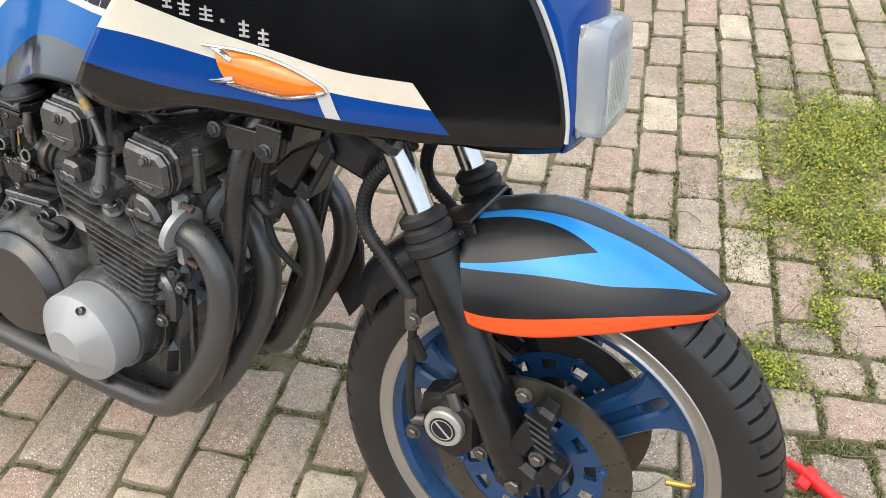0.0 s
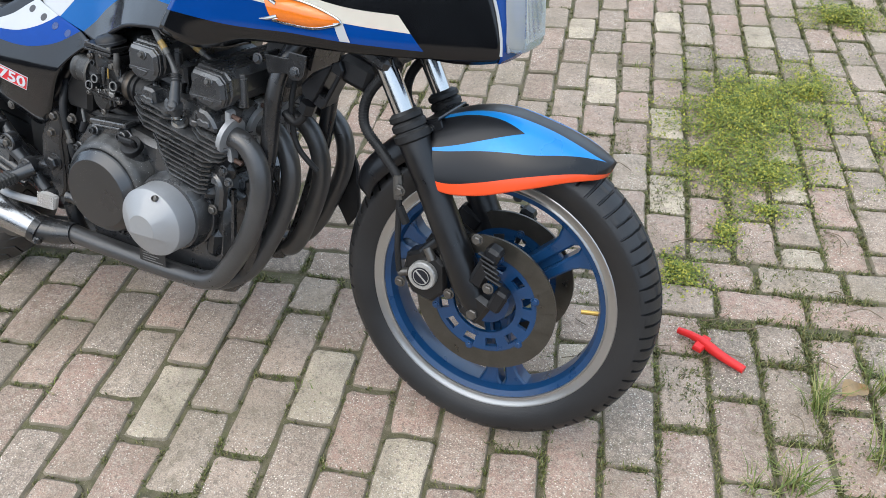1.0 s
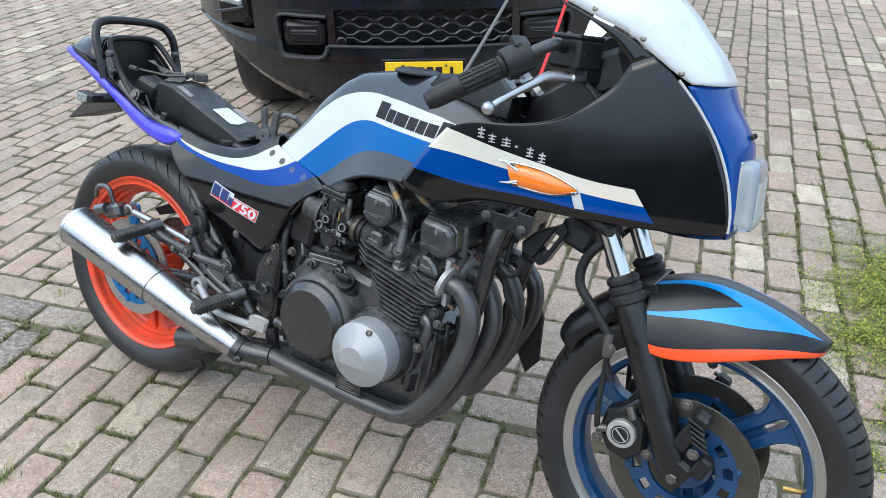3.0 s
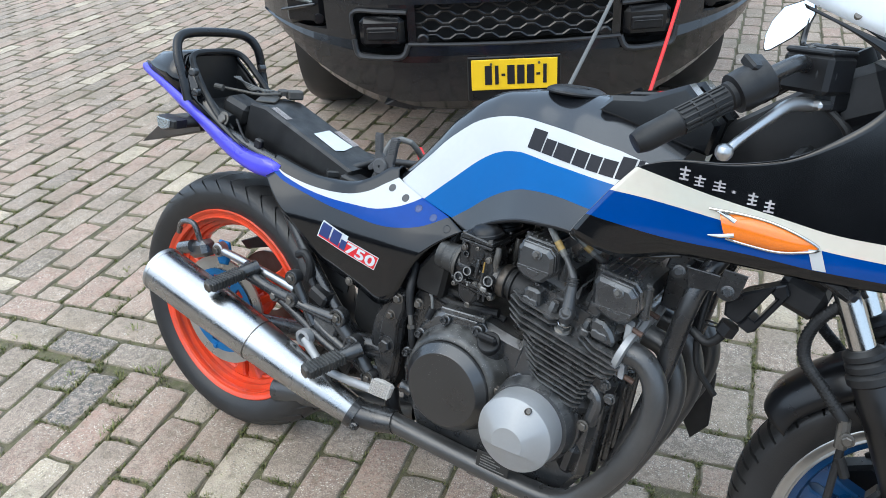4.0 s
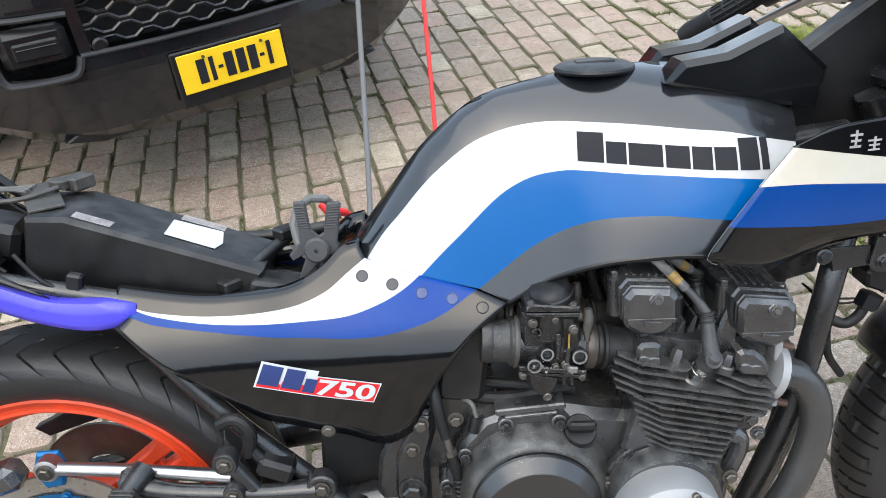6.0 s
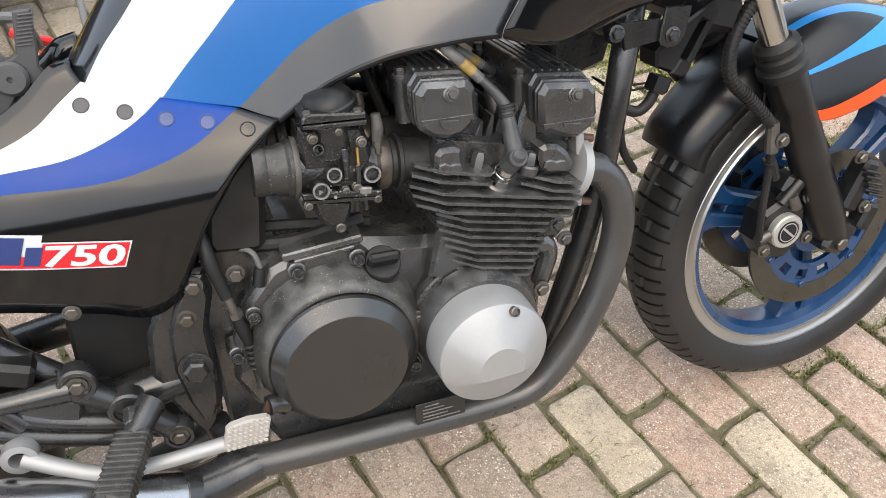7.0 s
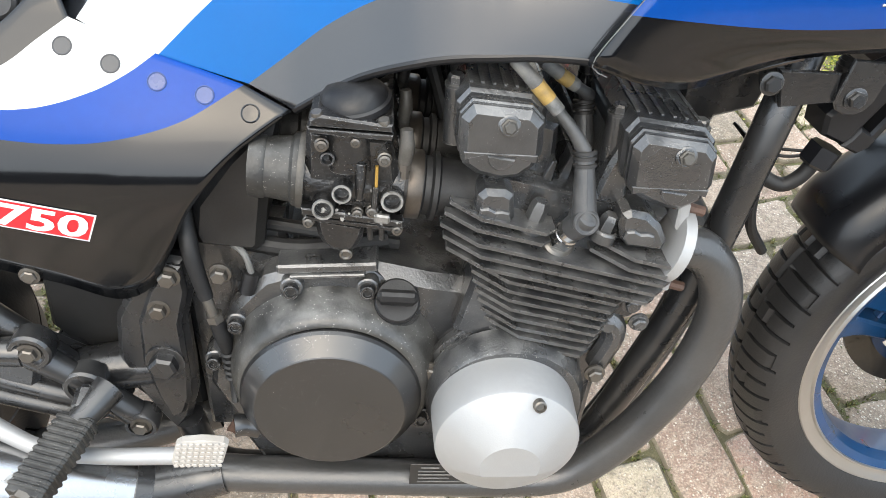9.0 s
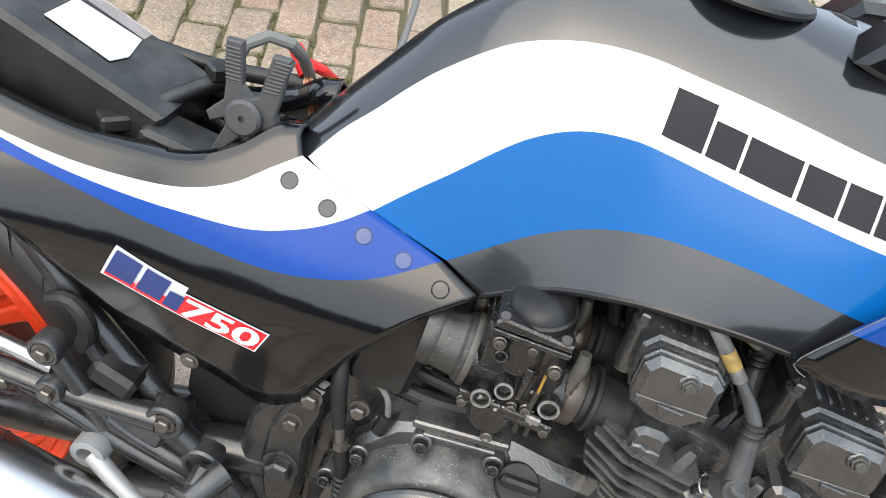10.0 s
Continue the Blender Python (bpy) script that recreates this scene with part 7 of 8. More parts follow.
for s in (1, -1):
    a = catmull([(-0.115, 0.098, 0.835), (-0.04, 0.100, 0.800), (0.03, 0.102, 0.770), (0.09, 0.104, 0.745)], 16)
    b = catmull([(-0.115, 0.066, 0.918), (-0.075, 0.078, 0.872), (-0.035, 0.084, 0.825), (0.01, 0.09, 0.785)], 16)
    cw.grid([[(x, -s * y, z) for x, y, z in a + (b - a) * w] for w in np.linspace(0, 1, 4)], 0, flip=s > 0)
cowl = part("tail_cowl", cw, PAINT_BLACK, tailp, "dark tail cowl with open seat well", thick=0.003, sharp=40)
rimpts = [(0.012, -0.090, 0.786), (-0.035, -0.084, 0.826), (-0.075, -0.080, 0.874), (-0.108, -0.066, 0.916), (-0.115, 0.0, 0.924), (-0.100, 0.066, 0.918), (-0.055, 0.080, 0.874), (-0.01, 0.086, 0.826), (0.035, 0.090, 0.79)]
part("seal_rim", Geo().tube(rimpts, 0.0075, 10, 70), PLASTIC_BLACK, cowl)
rail = Geo().tube([(-0.068, -0.116, 0.826), (-0.080, -0.117, 0.87), (-0.105, -0.112, 0.928), (-0.118, -0.085, 0.962), (-0.115, 0.0, 0.968), (-0.105, 0.085, 0.960), (-0.090, 0.115, 0.93), (-0.082, 0.125, 0.87), (-0.070, 0.122, 0.83)], 0.0105, 14, 90)
grab = part("grab_rail", rail, SATIN_BLACK, bike, "black tubular pillion grab rail")
for s in (-1, 1):
    for dx, z in ((-0.055, 0.845), (-0.062, 0.888)):
        part("rail_bolt", Geo().lathe([(0.009, -0.012), (0.009, 0.003), (0.006, 0.005)], (dx, s * 0.108, z), (0.3, s, 0), 16), FRAME_BLACK, grab)
tray = Geo()
tray.box((-0.06, 0, 0.80), (0.16, 0.155, 0.004), (0, 14, 0), 0.001)
for s in (-1, 1):
    tray.prism([(-0.12, 0.90), (-0.05, 0.84), (0.03, 0.775), (0.02, 0.75), (-0.12, 0.80)], s * 0.072, s * 0.078, 0.001)
tray.box((-0.118, 0, 0.86), (0.006, 0.15, 0.11), (0, 0, 0), 0.001)
tray.box((0.10, 0, 0.715), (0.45, 0.16, 0.006), (0, 16, 0), 0.001)
tray.box((0.40, 0, 0.64), (0.26, 0.16, 0.006), (0, 10, 0), 0.001)
part("tool_tray", tray, DUSTY_PLASTIC, bike, "empty black tray in the seat well")
latch = Geo()
latch.box((0.050, 0.02, 0.842), (0.10, 0.045, 0.004), (0, 6, -60), 0.001)
latch.lathe([(0.014, 0), (0.014, 0.010), (0.011, 0.012)], (0.065, 0.045, 0.846), (0.1, 0, 1), 20)
latch.tube([(-0.07, -0.03, 0.852), (-0.02, -0.01, 0.848), (0.03, 0.0, 0.846), (0.07, 0.03, 0.850)], 0.0035, 8, 20)
latch.tube([(-0.06, -0.045, 0.855), (-0.04, -0.04, 0.853)], 0.007, 10)
latch.box((0.085, 0.06, 0.848), (0.03, 0.035, 0.02), (0, 0, -30), 0.003)
part("seat_latch", latch, DUSTY_METAL, bike, "dusty metal seat latch")
part("fuse_box", Geo().box((0.00, -0.02, 0.808), (0.07, 0.07, 0.05), (0, 20, 10), 0.010), DUSTY_PLASTIC, bike)
part("rubber_bush", Geo().tube([(-0.02, -0.07, 0.80), (0.02, -0.072, 0.79)], 0.014, 14), RUBBER, bike)
part("seat_bolt", Geo().hexbolt((0.012, -0.088, 0.795), (0, -1, 0.3), 0.012, 0.008), STEEL, bike)
part("latch_cable", Geo().tube([(0.05, -0.085, 0.80), (0.075, -0.088, 0.765), (0.10, -0.085, 0.745)], 0.003, 6, 12), RUBBER, bike)
part("cable_stop", Geo().box((0.115, -0.082, 0.755), (0.02, 0.014, 0.025), (0, 15, 0), 0.003), PLASTIC_BLACK, bike)
for k in range(4):
    part("loom_wire", Geo().tube([(-0.08, 0.03 + 0.006 * k, 0.87), (-0.05, 0.05, 0.855 - 0.004 * k), (-0.01, 0.055 - 0.004 * k, 0.848), (0.03, 0.05 - 0.01 * k, 0.85)], 0.0022, 6, 16), CABLE_GREY, bike)
part("chain_guard", Geo().prism([(-0.085, 0.452), (0.0, 0.490), (0.03, 0.485), (0.05, 0.47), (-0.065, 0.435)], 0.055, 0.075, 0.003), PLASTIC_BLACK, bike, "dark chain guard")
bb = Geo().prism([(0.055, 0.835), (0.105, 0.832), (0.345, 0.735), (0.335, 0.690), (0.29, 0.66), (0.03, 0.735)], -0.052, 0.066, 0.006)
battery = part("battery_box", bb, DUSTY_PLASTIC, bike, "black plastic battery cover under the missing seat")
lab = Geo().prism([(-0.038, -0.022), (0.030, -0.026), (0.038, 0.006), (0.032, 0.026), (-0.036, 0.024)], -0.0006, 0.0006, 0.0002, 0, lambda u, v, w: (0.250 + u * 0.93, 0.008 - w * 1.15, 0.7752 - u * 0.375 + v))
part("warning_label", lab, LABEL, battery, "crinkled white foil label")
lr, lq = Geo(), Geo()
for k in range(9):
    lr.box((0.250, 0.042 + k * 0.0022, 0.7755), (0.062, 0.0007, 0.0006), (0, 22, 0), 0.0002)
    lq.box((0.135, -0.042 + k * 0.0021, 0.8213), (0.05, 0.0007, 0.0006), (0, 22, 0), 0.0002)
part("print_lines", lr, DECAL_PINK, battery)
part("print_lines", lq, DECAL_PINK, battery)
rods = Geo()
rods.tube([(0.295, -0.058, 0.715), (0.335, -0.01, 0.738), (0.37, 0.035, 0.752)], 0.0085, 12, 12)
rods.box((0.300, -0.052, 0.722), (0.028, 0.024, 0.016), (0, 0, 45), 0.003)
rods.box((0.366, 0.030, 0.760), (0.030, 0.024, 0.016), (0, 0, 45), 0.003)
rods.box((0.355, -0.035, 0.695), (0.075, 0.055, 0.05), (0, 18, 12), 0.005)
rods.box((0.40, -0.02, 0.675), (0.06, 0.06, 0.05), (0, 10, 20), 0.005)
rods.tube([(0.20, 0.085, 0.745), (0.32, 0.088, 0.735), (0.44, 0.085, 0.745)], 0.009, 12, 16)
part("tank_mount", rods, DUSTY_PLASTIC, bike)
term = Geo()
for k in range(6):
    term.tube([(0.40 + 0.008 * k, 0.0, 0.70), (0.41 + 0.008 * k, 0.03, 0.72 + 0.004 * (k % 3)), (0.43 + 0.004 * k, 0.06, 0.70)], 0.0035, 6, 10)
part("wiring", term, RUBBER, bike)
bp = Geo().prism([(-0.255, 0.757), (-0.155, 0.762), (-0.14, 0.735), (-0.36, 0.672)], -0.02, 0.09, 0.002)
holder = part("plate_holder", bp, material("brown_black_plastic", (0.035, 0.028, 0.022), 0.6, var=0.2, dirt=(0.12, 0.09, 0.06)), bike, "brownish black number plate carrier")
for s in (-1, 1):
    it = Geo().tube([(-0.07, s * 0.08, 0.775), (-0.09, s * 0.12, 0.772)], 0.012, 12)
    it.prism([(-0.130, 0.788), (-0.070, 0.782), (-0.072, 0.764), (-0.110, 0.755), (-0.128, 0.762)], s * 0.115, s * 0.152, 0.005)
    rear_ind = part("rear_indicator", it, PLASTIC_BLACK, holder, "small black rear indicator")
    part("indicator_lens", Geo().prism([(-0.127, 0.785), (-0.085, 0.782), (-0.09, 0.764), (-0.112, 0.758), (-0.125, 0.763)], s * 0.150, s * 0.156, 0.002), LENS, rear_ind)
part("tail_lamp", Geo().box((-0.262, 0, 0.868), (0.02, 0.13, 0.035), (0, 10, 0), 0.005), RED_PLASTIC, bike, "red tail lamp")
# ---- parked pick-up behind the motorcycle: x along its front, y into it ----
truck = thing("pickup_truck", "black pick-up truck parked nose to the motorcycle, yellow plate", "truck", pose(0.0235, 1.52, 0, 0, 0, 31.0))


def bow(x):
    return 0.42 * max(0.0, abs(x) / 1.02) ** 4.0 + 0.03 * abs(x)


ZP = [(0.285, 0.30), (0.295, 0.12), (0.315, 0.045), (0.36, 0.012), (0.45, 0.004), (0.515, 0.0), (0.54, 0.0), (0.585, 0.008), (0.62, 0.010), (0.70, 0.012), (0.725, 0.012), (0.78, 0.016), (0.800, 0.03)]
XS = sorted({round(v, 3) for s in (-1, 1) for v in (0.0, s * 0.12, s * 0.24, s * 0.355, s * 0.385, s * 0.45, s * 0.52, s * 0.585, s * 0.64, s * 0.70, s * 0.76, s * 0.81, s * 0.86, s * 0.91, s * 0.95, s * 0.985, s * 1.01)})
bump_geo = Geo()


def lift(x, z):
    """The bumper's lower edge rises towards the corners."""
    return z + 0.30 * max(0.0, (abs(x) - 0.40) / 0.55) ** 1.5 * max(0.0, 1 - (z - 0.30) / 0.34)


pts = [[(x, bow(x) + dy, lift(x, z)) for x in XS] for z, dy in ZP]
for i in range(len(ZP) - 1):
    for j in range(len(XS) - 1):
        zc, xc = (ZP[i][0] + ZP[i + 1][0]) / 2, abs(XS[j] + XS[j + 1]) / 2
        if (xc < 0.355 and 0.585 < zc < 0.725) or (0.385 < xc < 0.585 and 0.54 < zc < 0.70) or (0.70 < xc < 0.86 and 0.62 < zc < 0.78):
            continue
        bump_geo.add([pts[i][j], pts[i][j + 1], pts[i + 1][j + 1], pts[i + 1][j]], [(0, 1, 2, 3)])
bumper = part("bumper", bump_geo, TRUCK_BLACK, truck, "glossy black front bumper, dusty and scuffed", sharp=45)
# near-black plates behind the openings, the shade inside them put into their colour
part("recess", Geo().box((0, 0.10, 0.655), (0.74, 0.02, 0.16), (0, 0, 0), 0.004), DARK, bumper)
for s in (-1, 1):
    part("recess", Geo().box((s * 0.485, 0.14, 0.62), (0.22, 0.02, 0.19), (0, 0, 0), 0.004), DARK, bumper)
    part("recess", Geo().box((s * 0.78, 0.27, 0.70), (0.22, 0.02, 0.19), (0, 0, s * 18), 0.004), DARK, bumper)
lips = Geo()
for s in (-1, 1):
    o = [(s * 0.385, bow(0.385) + 0.0, 0.585), (s * 0.40, bow(0.4) - 0.006, 0.552), (s * 0.43, bow(0.43) - 0.008, 0.538), (s * 0.54, bow(0.54) - 0.008, 0.538), (s * 0.58, bow(0.58) - 0.004, 0.548), (s * 0.59, bow(0.59), 0.60)]
    lips.tube(o, 0.011, 8, 30)
    lips.tube([(s * 0.385, bow(0.385), 0.585), (s * 0.20, bow(0.2) - 0.004, 0.583), (0, -0.004, 0.582)], 0.007, 8, 20)
    lips.tube([(s * 0.385, bow(0.385), 0.70), (s * 0.48, bow(0.48), 0.704), (s * 0.585, bow(0.585), 0.70), (s * 0.59, bow(0.59), 0.62)], 0.008, 8, 24)
part("bumper_lip", lips, SCUFFED, bumper, "worn bright lip under lamps and grille")
mesh_geo = Geo()
for k in range(5):
    z = 0.600 + k * 0.029
    line = []
    for i in range(29):
        x = -0.36 + i * 0.72 / 28
        up = (0.0085 if (i // 2 + k) % 2 else -0.0085)
        line.append((x, 0.035 + bow(x), z + up))
    for a, b in zip(line[:-1], line[1:]):
        mesh_geo.tube([a, b], 0.0062, 6)
part("honeycomb_grille", mesh_geo, TRUCK_PLASTIC, bumper, "black honeycomb lower grille")
for x in (-0.33, 0.33):
    part("parking_sensor", Geo().lathe([(0.022, 0), (0.022, 0.012), (0.016, 0.016)], (x, 0.03, 0.60), (0, -1, 0), 20), TRUCK_PLASTIC, bumper)
for s in (-1, 1):
    fog = Geo().box((s * 0.48, 0.075, 0.625), (0.17, 0.08, 0.115), (0, 0, s * 6), 0.02)
    fo = part("fog_lamp", fog, TRUCK_PLASTIC, bumper, "dark fog lamp in a square recess")
    part("fog_glass", Geo().box((s * 0.48, 0.032, 0.625), (0.115, 0.012, 0.048), (0, 0, s * 6), 0.012), PLASTIC_BLACK, fo)
    part("fog_trim", Geo().box((s * 0.48, 0.026, 0.633), (0.10, 0.006, 0.004), (0, 0, s * 6), 0.0015), TRUCK_PLASTIC, fo)
    cr = Geo().box((s * 0.785, 0.215, 0.70), (0.175, 0.05, 0.145), (0, 0, s * 20), 0.02)
    cr.lathe([(0.020, 0), (0.020, 0.006), (0.014, 0.007)], (s * 0.735, 0.172, 0.655), (s * -0.1, -1, 0), 20)
    co = part("corner_insert", cr, TRUCK_PLASTIC, bumper, "black corner insert with a lamp")
    part("corner_lamp", Geo().box((s * 0.80, 0.190, 0.735), (0.11, 0.02, 0.03), (0, s * -8, s * 22), 0.008), LENS, co)
    part("corner_blade", Geo().box((s * 0.81, 0.188, 0.70), (0.16, 0.02, 0.012), (0, s * 10, s * 22), 0.004), TRUCK_BLACK, co)
pl = part("number_plate", Geo().box((0, -0.018, 0.470), (0.315, 0.006, 0.112), (-5, 0, 0), 0.002), PLATE_YELLOW, truck, "yellow number plate with black characters")
for x, w, h in ((-0.095, 0.026, 0.070), (-0.064, 0.013, 0.070), (-0.040, 0.014, 0.009), (-0.012, 0.027, 0.070), (0.024, 0.027, 0.070), (0.060, 0.027, 0.070), (0.088, 0.014, 0.009), (0.112, 0.013, 0.070)):
    part("plate_bar", Geo().box((x, -0.0225, 0.470), (w, 0.002, h), (-5, 0, 0), 0.0005), DECAL_BLACK, pl)
part("plate_screw", Geo().lathe([(0.005, 0), (0.005, 0.004)], (-0.085, -0.026, 0.513), (0, -1, 0), 10).lathe([(0.005, 0), (0.005, 0.004)], (0.09, -0.026, 0.513), (0, -1, 0), 10), STEEL, pl)
part("plate_holder", Geo().box((0, -0.008, 0.452), (0.345, 0.010, 0.165), (-5, 0, 0), 0.006), TRUCK_PLASTIC, pl, "black plate holder")
part("bumper_lower", Geo().prism([(-0.50, 0.345), (-0.4, 0.318), (0.4, 0.318), (0.50, 0.345), (0.45, 0.37), (-0.45, 0.37)], 0.05, 0.12, 0.006), TRUCK_PLASTIC, bumper, "matt black lower valance")
# upper front, bonnet, cab and bed
front = Geo()
front.box((0, 0.13, 0.955), (1.14, 0.12, 0.29), (-6, 0, 0), 0.04)
part("grille", front, TRUCK_PLASTIC, truck, "black radiator grille")
gl = Geo()
for k in range(6):
    gl.box((0, 0.065, 0.85 + 0.042 * k), (1.06, 0.02, 0.012), (0, 0, 0), 0.004)
gl.tube([(x, bow(x) + 0.02, 0.812) for x in (-0.62, -0.5, -0.25, 0, 0.25, 0.5, 0.62)], 0.008, 8, 30)
part("grille_bar", gl, TRUCK_PLASTIC, truck, "bright grille edge")
for s in (-1, 1):
    hl = part("truck_headlamp", Geo().box((s * 0.77, 0.27, 0.965), (0.36, 0.10, 0.16), (0, 0, s * 22), 0.03), LENS, truck, "clear truck headlamp")
    part("lamp_bowl", Geo().box((s * 0.775, 0.29, 0.965), (0.32, 0.07, 0.13), (0, 0, s * 22), 0.02), STEEL, hl)
body = Geo()
prof = [(0.12, 0.80), (0.10, 1.06), (0.20, 1.13), (0.60, 1.17), (1.45, 1.22), (2.05, 1.82), (2.35, 1.93), (3.55, 1.93), (3.95, 1.85), (4.05, 1.32), (5.75, 1.30), (5.80, 0.55), (5.25, 0.50), (4.30, 0.50), (1.55, 0.50), (0.75, 0.80)]
rows = []
for x, k in ((-1.0, 1.0), (-0.97, 1.02), (-0.80, 1.04), (0.0, 1.05), (0.80, 1.04), (0.97, 1.02), (1.0, 1.0)):
    rows.append([(x * (1 - 0.16 * max(0, z - 1.25) / 0.7), (y + (0.22 * abs(x) ** 4 if y < 1 else 0)), 0.8 + (z - 0.8) * (k if z > 1.0 else 1)) for y, z in prof])
body.grid(rows, 0, wrap=True)
n = len(prof)
body.add(rows[0], [tuple(range(n))])
body.add(rows[-1], [tuple(range(n))[::-1]])
part("body", body, TRUCK_BLACK, truck, "black truck body with crew cab", sharp=28)
glass = Geo()
glass.prism([(-0.78, 0.0), (0.78, 0.0), (0.68, 0.62), (-0.68, 0.62)], -0.004, 0.004, 0.001, 0, lambda u, v, w: (u, 1.52 + w * 0.70, 1.30 + w * 0.72 + v))
for s in (-1, 1):
    glass.prism([(1.85, 1.33), (2.25, 1.80), (3.75, 1.80), (3.90, 1.33)], s * 0.965, s * 0.975, 0.001, 0, lambda x, y, z: (y * (1 - 0.10 * max(0, z - 1.3)), x, z))
part("window", glass, WINDOW_GLASS, truck, "tinted truck glass")
part("chassis", Geo().box((0, 2.9, 0.46), (1.5, 5.2, 0.16), (0, 0, 0), 0.03).tube([(-0.8, 1.15, 0.40), (0.8, 1.15, 0.40)], 0.06, 12).tube([(-0.8, 4.75, 0.40), (0.8, 4.75, 0.40)], 0.06, 12), DARK, truck)
for y in (1.15, 4.75):
    for s in (-1, 1):
        t_ob = part("truck_wheel", Geo().lathe([(0.27, -0.13), (0.37, -0.135), (0.40, -0.09), (0.405, 0.0), (0.40, 0.09), (0.37, 0.135), (0.27, 0.13)], (s * 0.86, y, 0.40), (1, 0, 0), 48, close=False), TYRE, truck)
        rim_g = Geo().lathe([(0.27, -0.12), (0.25, 0.02), (0.06, 0.05), (0.0, 0.05)], (s * 0.86, y, 0.40), (s, 0, 0), 32, close=False)
        part("truck_rim", rim_g, STEEL, t_ob)

# ---- jump leads ----
def bike_point(x, y, z):
    return BIKE @ Vector((x, y, z))


lead_b = thing("jump_lead", "dark grey jump lead hanging from the truck to the battery", "cable", group="jump leads")
part("cable", Geo().tube([(0.42, 1.86, 1.16), (0.415, 1.79, 1.06), (0.43, 1.50, 0.85), (0.448, 1.05, 0.61), (0.46, 0.72, 0.46), (0.465, 0.52, 0.46), (0.455, 0.37, 0.62), tuple(bike_point(0.432, 0.06, 0.785)), tuple(bike_point(0.405, 0.04, 0.803)), tuple(bike_point(0.383, 0.02, 0.785)), tuple(bike_point(0.390, 0.0, 0.745)), tuple(bike_point(0.415, -0.02, 0.73))], 0.0062, 10, 90), CABLE_GREY, lead_b)
lead_r = thing("jump_lead", "red jump lead hanging from the truck to the battery", "cable", group="jump leads")
part("cable", Geo().tube([(0.58, 1.96, 1.16), (0.586, 1.83, 1.03), (0.592, 1.62, 0.82), (0.60, 1.40, 0.60), (0.605, 1.12, 0.36), (0.59, 0.82, 0.24), (0.55, 0.58, 0.34), (0.50, 0.44, 0.56), tuple(bike_point(0.445, 0.11, 0.752)), tuple(bike_point(0.425, 0.095, 0.764))], 0.0060, 10, 90), RED_PLASTIC, lead_r)
clamp = thing("battery_clamp", "dark grey plier-shaped jump lead clamp on the battery terminal", "clamp", BIKE)


def clamp_half(sign):
    g = Geo()
    px, pz = 0.419, 0.759
    if sign > 0:
        out = [(0.441, 0.822), (0.457, 0.822), (0.452, 0.785), (0.448, 0.768), (0.452, 0.758), (0.446, 0.750), (0.430, 0.752), (0.402, 0.722), (0.392, 0.702), (0.386, 0.708), (0.400, 0.740), (0.415, 0.772), (0.432, 0.782)]
    else:
        out = [(0.397, 0.824), (0.412, 0.824), (0.414, 0.785), (0.430, 0.768), (0.436, 0.748), (0.434, 0.732), (0.424, 0.734), (0.421, 0.748), (0.402, 0.752), (0.386, 0.744), (0.382, 0.752), (0.398, 0.768), (0.399, 0.79)]
    y = -0.044 if sign > 0 else -0.038
    g.prism(out, y - 0.005, y + 0.005, 0.0015)
    return g


for q in (1, -1):
    half = part("clamp_half", clamp_half(q), CLAMP_GREY, clamp)
    hx, y = {1: (0.447, -0.044), -1: (0.405, -0.038)}[q]
    for k in range(9):
        part("grip_rib", Geo().box((hx + (0.0045 if q > 0 else -0.001) * (k - 4) * 0.25, y, 0.790 + k * 0.0035), (0.0145, 0.013, 0.0020), (0, 0, 0), 0.0008), CLAMP_GREY, half)
part("pivot_disc", Geo().lathe([(0.017, -0.002), (0.017, 0.010), (0.014, 0.013), (0.003, 0.013), (0.003, 0.009), (0, 0.009)], (0.421, -0.044, 0.760), (0, -1, 0.1), 28, close=False), CLAMP_GREY, clamp)
clamp2 = thing("battery_clamp", "red jump lead clamp with bare copper strands", "clamp", BIKE)
part("clamp_boot", Geo().tube([(0.412, 0.10, 0.775), (0.432, 0.088, 0.755)], [0.008, 0.010], 12), RED_PLASTIC, clamp2)
strands = Geo()
rnd = random.Random(7)
for _ in range(16):
    strands.tube([(0.430, 0.088, 0.757), (0.440 + rnd.uniform(-0.006, 0.01), 0.08 + rnd.uniform(-0.01, 0.01), 0.745), (0.447 + rnd.uniform(-0.012, 0.012), 0.07 + rnd.uniform(-0.01, 0.01), 0.722 + rnd.uniform(-0.006, 0.01))], 0.0016, 5, 8)
part("copper_strand", strands, COPPER, clamp2)["kind"] = "stuff"

# ---- loose things on the paving ----
rh = thing("red_clamp_handle", "red plastic clamp handle lying on the paving by the front wheel", "clamp", pose(1.914, 0.437, 0.0, 0, 0, -20))
part("bar", Geo().tube([(-0.062, 0.004, 0.012), (-0.03, 0.006, 0.016), (0.0, 0.003, 0.018), (0.05, -0.004, 0.015), (0.108, -0.006, 0.012)], [0.008, 0.0095, 0.012, 0.0105, 0.0095], 14, 40), RED_PLASTIC, rh)
part("cross_knob", Geo().prism([(-0.010, -0.026), (0.010, -0.026), (0.013, 0.0), (0.009, 0.024), (-0.009, 0.024), (-0.013, 0.0)], 0.0, 0.014, 0.003, 0, lambda u, v, w: (u + 0.001, w, 0.008 + v)), RED_PLASTIC, rh)
lf = Geo()
rnd = random.Random(3)
rows = []
